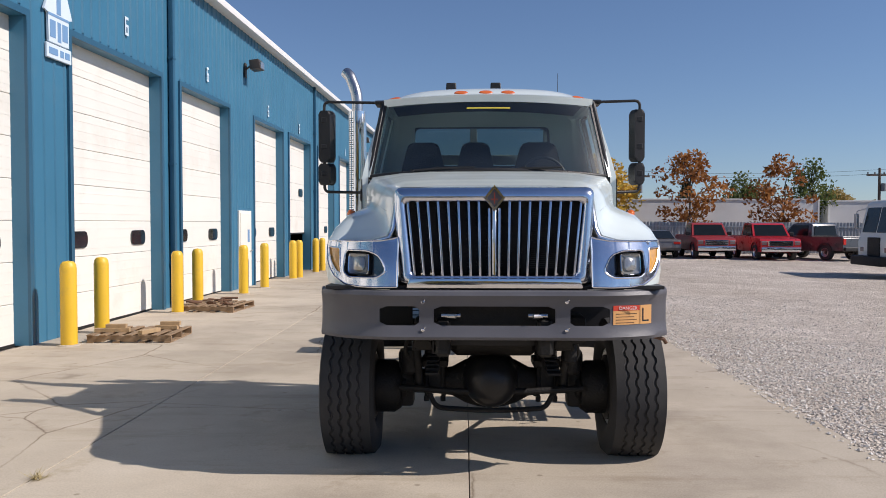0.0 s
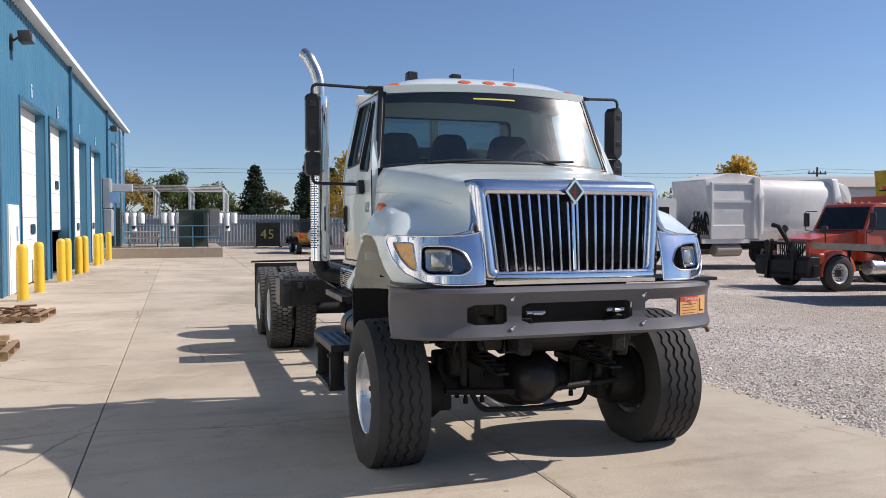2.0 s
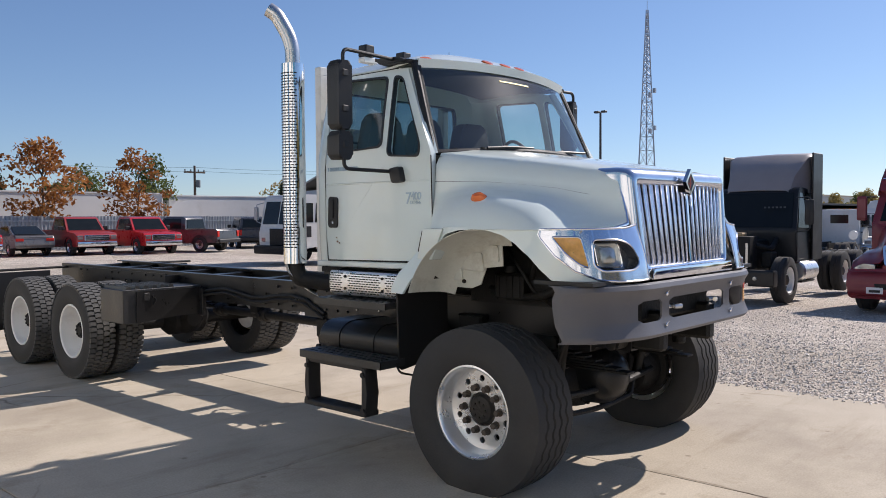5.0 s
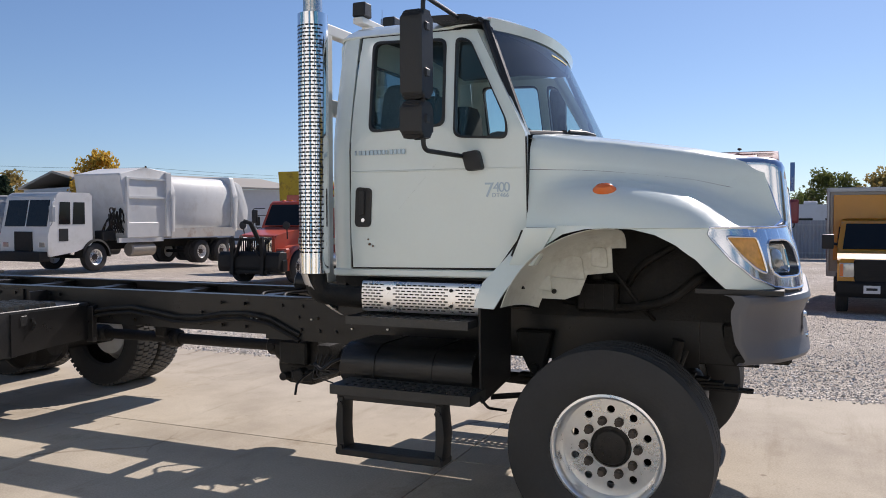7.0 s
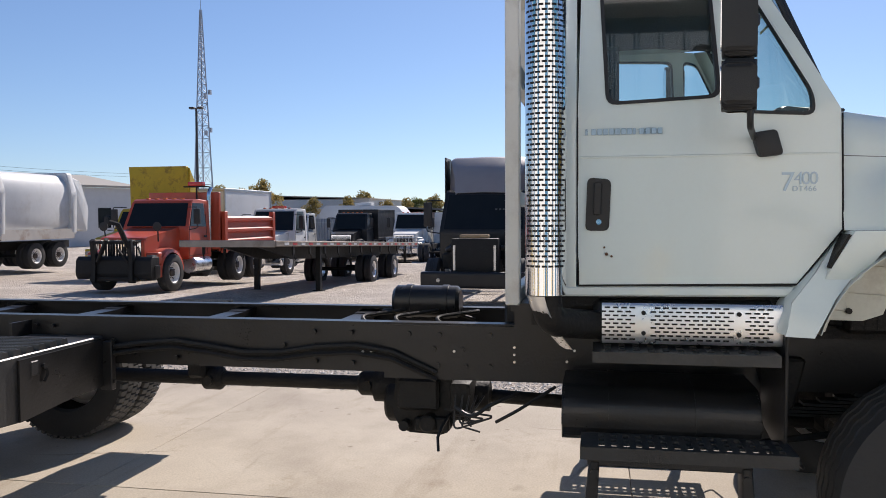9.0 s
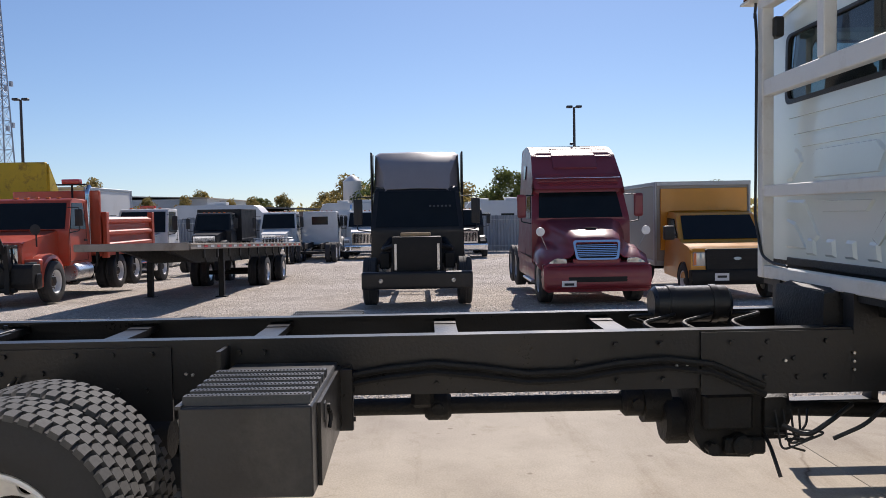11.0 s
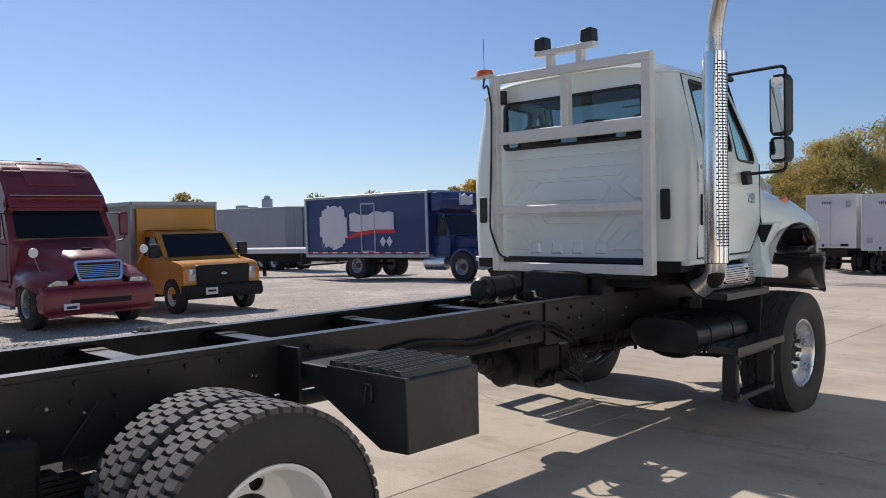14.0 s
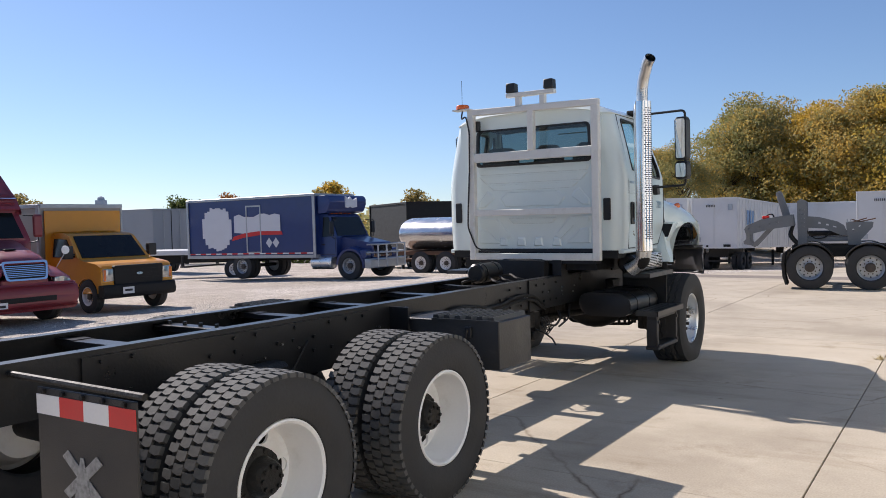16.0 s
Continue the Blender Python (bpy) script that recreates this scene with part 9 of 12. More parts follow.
for s in (-1, 1):
    bm = B()
    tube(bm, [(-0.75, s * 0.8, 1.4), (-0.7, s * 0.82, 1.72)], 0.02, 6)
    lathe(bm, [(-0.08, 0.0), (-0.06, 0.09), (0.02, 0.13), (0.04, 0.0)], (-0.68, s * 0.82, 1.82), "x", 16)
    part("plow_lamp", bm, BLACK_PLASTIC, root)
bx0 = bx - 0.25
bm = B()
box(bm, bx0 - 0.12, bx0, -1.2, 1.2, 1.0, 2.85, 0.02, 1)
bed = part("dump_bed", bm, ORANGE, root, "orange ribbed dump body")
for s in (-1, 1):
    bm = B()
    box(bm, bx0 - 4.0, bx0 - 0.1, s * 1.2 - 0.04, s * 1.2 + 0.04, 1.0, 2.1, 0.01, 1)
    part("bed_side", bm, ORANGE, bed)
    for k, z in enumerate((1.3, 1.65, 2.0)):
        bm = B()
        prism(bm, [(s * 1.24, z - 0.1), (s * 1.33, z - 0.04), (s * 1.33, z + 0.04), (s * 1.24, z + 0.1)], "x", bx0 - 3.95, bx0 - 0.2)
        part("bed_rib", bm, ORANGE, bed)
    for x in (bx0 - 0.2, bx0 - 4.0):
        bm = B()
        box(bm, x - 0.1, x + 0.1, s * 1.24 - 0.06, s * 1.24 + 0.1, 0.95, 2.25, 0.015, 1)
        part("bed_post", bm, ORANGE, bed)
bm = B()
box(bm, bx0 - 4.0, bx0, -1.16, 1.16, 0.98, 1.06)
part("bed_floor", bm, UNDER, bed)
bm = B()
tube(bm, [(bx0 + 0.1, 0.5, 2.6), (bx0 + 0.1, 0.5, 3.0)], 0.03, 8)
box(bm, bx0 + 0.02, bx0 + 0.18, 0.1, 0.9, 3.0, 3.04)
part("beacon_stand", bm, UNDER, root)
bm = B()
box(bm, bx0 + 0.0, bx0 + 0.2, 0.25, 0.75, 3.04, 3.17, 0.03, 2)
part("beacon", bm, RED_LENS, root)

# -- rusty yellow plow truck behind it --
root, cx, bx = bonnet_truck("plow_truck", at_ground(20.2, 24.7), 180, "yellow plow truck with a rust-spotted raised dump body", PLOW_YELLOW, 7.6, (5.0, 6.35), 1.75, (1.5, 1.78), 1.4, 2.55, 1.05, 0, 0, "bars", BLACK_PAINT, 1, "", "truck")
bm = B()
prism(bm, [(bx - 0.1, 2.3), (bx + 0.15, 4.15), (bx - 0.02, 4.15), (bx - 0.25, 2.3)], "y", -1.2, 1.2, 0.02, 1)
bed = part("dump_bed", bm, PLOW_YELLOW, root, "rust-spotted yellow bed front")
for s in (-1, 1):
    bm = B()
    prism(bm, [(bx - 0.1, 1.0), (bx + 0.0, 4.1), (bx - 0.45, 3.5), (bx - 1.2, 2.5), (bx - 3.8, 2.2), (bx - 3.8, 1.0)], "y", s * 1.22 - 0.04, s * 1.22 + 0.04, 0.01, 1)
    part("bed_side", bm, PLOW_YELLOW, bed)

# -- flatbed trailer --
root = thing("flatbed_trailer", (13.55, 17.1, drop(13.5) - 0.03), "long flatbed trailer with grey boards and striped tape", "trailer", "", 180)
root.matrix_world = pose(13.55, 17.1, drop(13.5) - 0.03, 0, -2.0, 180)
bm = B()
box(bm, -15.5, 0, -1.22, 1.22, 1.31, 1.41)
deck = part("deck_frame", bm, UNDER, root)
for k in range(10):
    bm = B()
    y = -1.17 + 0.26 * k
    box(bm, -15.45, -0.02, y - 0.12, y + 0.12, 1.41, 1.44)
    part("deck_board", bm, DECK_WOOD, deck)
bm = B()
box(bm, 0.0, 0.06, -1.25, 1.25, 1.29, 1.46, 0.01, 1)
part("nose_rail", bm, DECK_EDGE, root)
for s in (-1, 1):
    bm = B()
    box(bm, -15.5, 0.0, s * 1.25 - 0.03, s * 1.25 + 0.03, 1.31, 1.45, 0.008, 1)
    edge = part("side_rail", bm, DECK_EDGE, root)
    for k in range(26):
        bm = B()
        box(bm, -0.5 - 0.58 * k - 0.29, -0.5 - 0.58 * k, s * 1.281 - 0.004, s * 1.281 + 0.004, 1.35, 1.41)
        part("tape", bm, RED_TAPE if k % 2 else WHITE_TAPE, edge)
    for k in range(12):
        bm = B()
        x = -1.2 - 1.2 * k
        box(bm, x - 0.05, x + 0.05, s * 1.24 - 0.02, s * 1.24 + 0.02, 1.09, 1.31)
        tube(bm, [(x, s * 1.25, 1.12), (x - 0.08, s * 1.27, 0.97)], 0.02, 5)
        part("strap_winch", bm, UNDER, root)
    bm = B()
    prism(bm, [(-0.6, 1.3), (-3.0, 0.95), (-14.5, 0.9), (-15.4, 1.3)], "y", s * 0.5 - 0.05, s * 0.5 + 0.05)
    part("main_beam", bm, UNDER, root)
    bm = B()
    box(bm, -4.0, -3.85, s * 0.95 - 0.07, s * 0.95 + 0.07, 0.03, 1.31)
    box(bm, -4.08, -3.77, s * 0.95 - 0.14, s * 0.95 + 0.14, 0.0, 0.04)
    part("landing_leg", bm, UNDER, root)
for x in (-8.9, -11.8):
    axle_pair(root, x, 1.22, 0.5, 0.27, ALU, dual=True)
bm = B()
box(bm, -15.6, -15.5, -1.0, 1.0, 0.55, 0.62)
for s in (-1, 1):
    box(bm, -15.58, -15.5, s * 0.7 - 0.05, s * 0.7 + 0.05, 0.55, 1.31)
part("underride_bar", bm, UNDER, root)

# -- white refuse truck --
root = thing("refuse_truck", at_ground(15.1, 30.9), "white side-loading refuse truck with a low cab-over cab", "truck", "", 180)
H2 = 1.2
bm = B()
prism(bm, rounded([(0.0, 0.6), (0.02, 1.35), (-0.06, 1.6), (-0.3, 2.75), (-0.5, 2.9), (-1.95, 2.9), (-1.95, 1.0), (-1.2, 0.75)], 0.08, 4), "y", -H2, H2, 0.07, 3)
cab_p = part("cab", bm, FLEET_WHITE, root)
for y0, y1 in ((-1.05, -0.04), (0.04, 1.05)):
    bm = B()
    quad_plate(bm, [(-0.07, y0, 1.68), (-0.07, y1, 1.68), (-0.27, y1 * 0.97, 2.62), (-0.27, y0 * 0.97, 2.62)], 0.012)
    part("windscreen", bm, VEH_GLASS, cab_p)
for s in (-1, 1):
    for x0, x1 in ((-0.45, -0.95), (-1.05, -1.6)):
        bm = B()
        quad_plate(bm, [(x0, s * H2, 1.75), (x0 - 0.06, s * H2, 2.55), (x1, s * H2, 2.55), (x1, s * H2, 1.75)], 0.01)
        part("side_window", bm, VEH_GLASS, cab_p)
    bm = B()
    box(bm, -0.85, -0.45, s * H2 - 0.005, s * H2 + 0.012, 1.15, 1.6, 0.01, 1)
    part("door_vent", bm, BLACK_PLASTIC, cab_p)
    bm = B()
    tube(bm, bend([(-0.3, s * H2, 2.6), (0.0, s * 1.4, 2.5), (0.0, s * 1.4, 1.8), (-0.1, s * H2, 1.7)], 0.06, 3), 0.018, 6)
    box(bm, -0.06, 0.06, s * 1.4 - 0.1, s * 1.4 + 0.1, 1.85, 2.4, 0.02, 1)
    part("mirror", bm, GALV, cab_p)
    bm = B()
    lathe(bm, [(-0.22, 0.58), (-0.22, 0.68), (0.2, 0.68), (0.22, 0.6)], (-2.1, s * 1.05, 0.52), "y", 16, 0, math.pi)
    thicken(bm, 0.02)
    part("fender", bm, UNDER, root)
    bm = B()
    box(bm, -0.02, 0.03, s * 0.9 - 0.13, s * 0.9 + 0.13, 0.95, 1.12, 0.01, 1)
    part("head_lamp", bm, LENS, root)
bm = B()
box(bm, 0.0, 0.05, -0.45, 0.45, 0.8, 1.5, 0.02, 1)
part("grille", bm, UNDER, root)
bm = B()
box(bm, -0.1, 0.35, -1.15, 1.15, 0.45, 0.8, 0.05, 2)
part("bumper", bm, UNDER, root)
axle_pair(root, -2.1, 1.22, 0.52, 0.3, ALU)
bm = B()
prism(bm, rounded([(-3.7, 1.2), (-3.3, 3.7), (-4.6, 4.0), (-5.9, 3.9), (-6.0, 1.2)], 0.06, 3), "y", -1.2, 1.2, 0.04, 2)
hop = part("hopper", bm, FLEET_WHITE, root, "white steel hopper with stiffening frames")
for s in (-1, 1):
    for x, w in ((-3.65, 0.12), (-5.9, 0.3)):
        bm = B()
        box(bm, x - w / 2, x + w / 2, s * 1.2 - 0.02, s * 1.2 + 0.09, 1.2, 3.85 if w > 0.2 else 3.6, 0.02, 1)
        part("frame_post", bm, FLEET_WHITE, hop)
    bm = B()
    box(bm, -5.8, -3.7, s * 1.2, s * 1.2 + 0.06, 2.75, 2.85)
    box(bm, -5.8, -3.7, s * 1.2, s * 1.2 + 0.06, 3.5, 3.58)
    part("frame_bar", bm, FLEET_WHITE, hop)
    bm = B()
    box(bm, -5.3, -3.6, s * 1.2 - 0.02, s * 1.2 + 0.08, 1.2, 1.8, 0.02, 1)
    part("locker", bm, FLEET_WHITE, root)
bm = B()
rows = []
for x in (-6.0, -6.2, -8.0, -10.0, -10.2):
    hw = 1.22 if -10.1 < x < -6.1 else 1.15
    rows.append([(x, hw * math.copysign(abs(math.sin(a)) ** 0.5, math.sin(a)), 2.45 + 1.32 * math.copysign(abs(math.cos(a)) ** 0.6, math.cos(a))) for a in [math.radians(d) for d in range(-128, 129, 8)]])
grid(bm, rows)
thicken(bm, 0.03)
part("barrel", bm, FLEET_WHITE, root, "rounded white refuse body")
for x, w in ((-6.1, 0.25), (-10.2, 0.35)):
    bm = B()
    prism(bm, rounded([(-1.3, 1.3), (1.3, 1.3), (1.34, 3.0), (1.1, 3.85), (-1.1, 3.85), (-1.34, 3.0)], 0.1, 3), "x", x - w / 2, x + w / 2, 0.03, 1)
    part("body_ring", bm, FLEET_WHITE, root)
bm = B()
prism(bm, rounded([(-10.3, 1.5), (-10.3, 3.7), (-10.9, 3.5), (-11.4, 2.4), (-11.3, 1.4)], 0.1, 3), "y", -1.15, 1.15, 0.05, 2)
part("tail_gate", bm, FLEET_WHITE, root)
bm = B()
prism(bm, [(-1.3, 1.55), (-1.3, 1.15), (1.3, 1.15), (1.3, 1.55)], "x", -10.2, -6.0)
part("sill", bm, mat("rust_streaked_white", (0.6, 0.57, 0.52), 0.55, vary=0.1, dirt=(0.3, 0.15, 0.07), dirt_amount=0.7, dirt_scale=1.6), root, "rust-streaked white sill")
rails(root, -11.0, -0.3, 0.75, 1.05)
for s in (-1, 1):
    bm = B()
    cyl(bm, (-4.6, s * 0.95, 0.72), "x", 0.27, 1.3, 20, 0.05)
    part("tank", bm, TRAILER_TAN, root)
    bm = B()
    box(bm, -5.6, -3.2, s * 1.18 - 0.06, s * 1.18 + 0.06, 1.02, 1.2)
    part("step_bar", bm, FLEET_WHITE, root)
for x in (-8.0, -9.4):
    axle_pair(root, x, 1.22, 0.51, 0.27, RIM_WHITE, dual=True)
rnd = random.Random(8)
for s in (-1, 1):
    bm = B()
    for k in range(12):
        x0 = -2.6 - 0.1 * k
        pts = [(x0, s * 1.0, 1.3 + rnd.uniform(0, 0.3))] + [(x0 + rnd.uniform(-0.3, 0.3), s * (1.05 + rnd.uniform(0, 0.15)), 1.6 + rnd.uniform(0, 0.8)) for _ in range(3)] + [(x0 - 0.4, s * 1.0, 1.4)]
        tube(bm, bend(pts, 0.2, 3), 0.03, 6)
    part("hydraulic_hose", bm, UNDER, root, "tangle of dark hydraulic hoses")["kind"] = "stuff"
    bm = B()
    box(bm, -3.2, -2.5, s * 0.9 - 0.2, s * 0.9 + 0.2, 1.1, 1.5, 0.03, 1)
    part("valve_block", bm, UNDER, root)

# -- trucks farther back --
for nm, x, y, paint, lab, rz, kw in (
    ("work_truck", 25.2, 21.6, FLEET_WHITE, "white work truck with a red roof beacon", 180, {}),
    ("day_cab_tractor", 38.0, 25.8, FLEET_WHITE, "white day-cab tractor parked nose out", 180, {}),
    ("dump_truck", 38.5, 22.4, CHARCOAL, "black dump truck with a chrome grille", 180, {"grille": "slats"}),
    ("day_cab_tractor", 38.6, 18.8, FLEET_WHITE, "white day-cab tractor with a pale blue hood stripe", 180, {"guard": True}),
    ("day_cab_tractor", 40.4, 14.2, FLEET_WHITE, "white tractor with a square chrome radiator", 180, {"stacks": 2}),
    ("day_cab_tractor", 40.0, 8.4, CHARCOAL, "black tractor with upright chrome stacks", 180, {"stacks": 2}),
    ("day_cab_tractor", 44.5, 16.6, FLEET_WHITE, "white day-cab tractor seen from its back", 0, {}),
):
    kw2 = dict(hood=1.6, hood_h=(1.5, 1.75), cab=1.5, cab_h=2.7, half=1.02)
    kw2.update(kw)
    root, cx, bx = bonnet_truck(nm, at_ground(x, y), rz, lab, paint, 6.6, (4.8, 6.1), group="trucks parked at the back", **kw2)
    if nm == "dump_truck":
        body = van_body(root, bx - 0.2, bx - 4.2, 1.22, 1.1, 2.9, CHARCOAL, CHARCOAL, "dump_bed")
    if nm == "work_truck":
        bm = B()
        box(bm, bx + 0.6, bx + 0.75, -0.3, 0.3, 2.7, 2.82, 0.02, 1)
        part("beacon", bm, RED_LENS, root)
    if rz == 0:
        bm = B()
        box(bm, bx - 0.012, bx, -0.45, 0.45, 1.95, 2.4, 0.004, 1)
        part("back_window", bm, VEH_GLASS, root)
root = thing("box_trailer", at_ground(26.9, 24.9), "white box trailer body standing behind the dump truck", "trailer", "box trailers", 180)
van_body(root, 0, -4.95, 1.25, 0.95, 3.6, TRAILER_WHITE, GALV)
axle_pair(root, -3.9, 1.2, 0.5, 0.26, RIM_WHITE, True)
bm = B()
for s in (-1, 1):
    box(bm, -1.6, -1.45, s * 0.8 - 0.06, s * 0.8 + 0.06, 0.0, 1.0)
part("landing_leg", bm, UNDER, root)

# -- white trailers before the wood --
for k, (x, y, rz, ln, skin, lab) in enumerate((
    (8.2, -30.4, -92.5, 12.4, TRAILER_WHITE, "white van trailer with stained rear doors and blue stripes"),
    (11.33, -31.5, -93, 12.4, TRAILER_WHITE, "white van trailer partly hidden by its neighbour"),
    (-0.22, -31.4, -93, 12.4, TRAILER_WHITE, "white van trailer standing apart before the wood"),
    (-4.5, -46.3, 0, 13.5, TRAILER_WHITE, "long white van trailer seen broadside"),
    (35.0, -14.4, 0, 12.5, TRAILER_GREY, "long grey van trailer on the far gravel"),
    (25.5, -23.0, 142, 8.0, UNDER, "dark tarped trailer on the far gravel"),
)):
    root = thing("van_trailer", at_ground(x, y), lab, "trailer", "van trailers", rz)
    if k < 3:
        root.matrix_world = pose(x, y, drop(x, y) - 0.03, 0, 1.8, rz)
        body = van_body(root, ln, 0.0, 1.27, 1.25, 4.12, skin, skin, bars=False)
        bm = B()
        for j in range(6):
            box(bm, -0.036, -0.03, 0.4 - 0.09 * j - 0.02, 0.4 - 0.09 * j + 0.02, 3.6, 3.73)
        part("number_bar", bm, INK, body)["kind"] = "stuff"
        for y0, y1, z0, z1, m in ((-1.05, -0.8, 3.4, 3.75, GALV), (0.72, 1.0, 1.62, 1.88, GALV), (-0.95, -0.55, 1.34, 1.48, UNDER), (0.3, 0.42, 1.32, 1.44, UNDER)):
            bm = B()
            box(bm, -0.034, -0.026, y0, y1, z0, z1, 0.003, 1)
            part("door_plate", bm, m, body)
        for x0 in [0.6 + 0.62 * j for j in range(19)]:
            for s in (-1, 1):
                bm = B()
                box(bm, x0 - 0.02, x0 + 0.02, s * 1.262 - 0.012, s * 1.262 + 0.012, 1.35, 4.02)
                part("side_post", bm, skin, body)
        if k == 0:
            for s in (-1, 1):
                for a, c in ((2.05, 2.45), (2.6, 2.95), (3.1, 3.5)):
                    bm = B()
                    box(bm, a, c, s * 1.28 - 0.004, s * 1.28 + 0.004, 2.62, 3.45)
                    part("stripe", bm, SIGN_BLUE, body)
        for q in (1.6, 2.9):
            axle_pair(root, q, 1.22, 0.5, 0.27, UNDER, True)
        bm = B()
        box(bm, 0.9, 3.9, -0.55, 0.55, 0.75, 1.26)
        part("slider_frame", bm, UNDER, root)
        xs = (ln - 2.6,)
    else:
        body = van_body(root, ln, 0.0, 1.27, 1.0, 4.1 if k == 3 else 3.75, skin, skin)
        axle_pair(root, 1.4, 1.22, 0.5, 0.27, RIM_WHITE, True)
        axle_pair(root, 2.7, 1.22, 0.5, 0.27, RIM_WHITE, True)
        xs = (ln - 2.5,)
    for q in xs:
        bm = B()
        for s in (-1, 1):
            box(bm, q - 0.07, q + 0.07, s * 0.85 - 0.07, s * 0.85 + 0.07, 0.0, 1.1)
        part("landing_leg", bm, UNDER, root)
    bm = B()
    box(bm, 0.05, 0.12, -0.9, 0.9, 0.5, 0.58)
    part("underride_bar", bm, UNDER, root)
root = thing("flatbed_trailer", at_ground(31.0, -7.6), "pale flatbed trailer standing before a grey van trailer", "trailer", "", 30)
bm = B()
box(bm, -8.0, 2.2, -1.2, 1.2, 1.2, 1.42, 0.02, 1)
part("deck", bm, TRAILER_WHITE, root)
bm = B()
box(bm, -8.0, 2.0, -0.5, 0.5, 0.8, 1.2)
for s in (-1, 1):
    box(bm, -1.0, -0.85, s * 0.8 - 0.06, s * 0.8 + 0.06, 0.0, 0.9)
part("main_beam", bm, UNDER, root)
axle_pair(root, -6.5, 1.2, 0.5, 0.26, RIM_WHITE, True)

# -- tanker --
root = thing("tank_trailer", at_ground(17.2, -13.6), "polished aluminium tank trailer on the gravel", "trailer", "", 180)
bm = B()
rows = []
for x, q in ((0.0, 0.0), (0.0, 0.93), (0.15, 1.0), (9.0, 1.0), (9.15, 0.93), (9.15, 0.0)):
    rows.append([(x, 1.15 * q * math.cos(a), 1.75 + 0.72 * q * math.sin(a)) for a in [2 * math.pi * k / 32 for k in range(32)]])
grid(bm, rows, close=True)
part("tank", bm, mat("polished_tank_skin", (0.6, 0.6, 0.6), 0.22, 0.9, vary=0.1), root)
bm = B()
box(bm, 0.0, 9.1, -1.15, 1.15, 0.85, 1.0)
box(bm, -0.3, 0.1, -1.1, 1.1, 0.5, 0.62)
part("sub_frame", bm, RUST, root)
for x in (1.2, 2.5):
    axle_pair(root, x, 1.2, 0.5, 0.26, RIM_WHITE, True)
bm = B()
for s in (-1, 1):
    box(bm, 7.4, 7.5, s * 0.8 - 0.06, s * 0.8 + 0.06, 0.0, 0.9)
part("landing_leg", bm, UNDER, root)

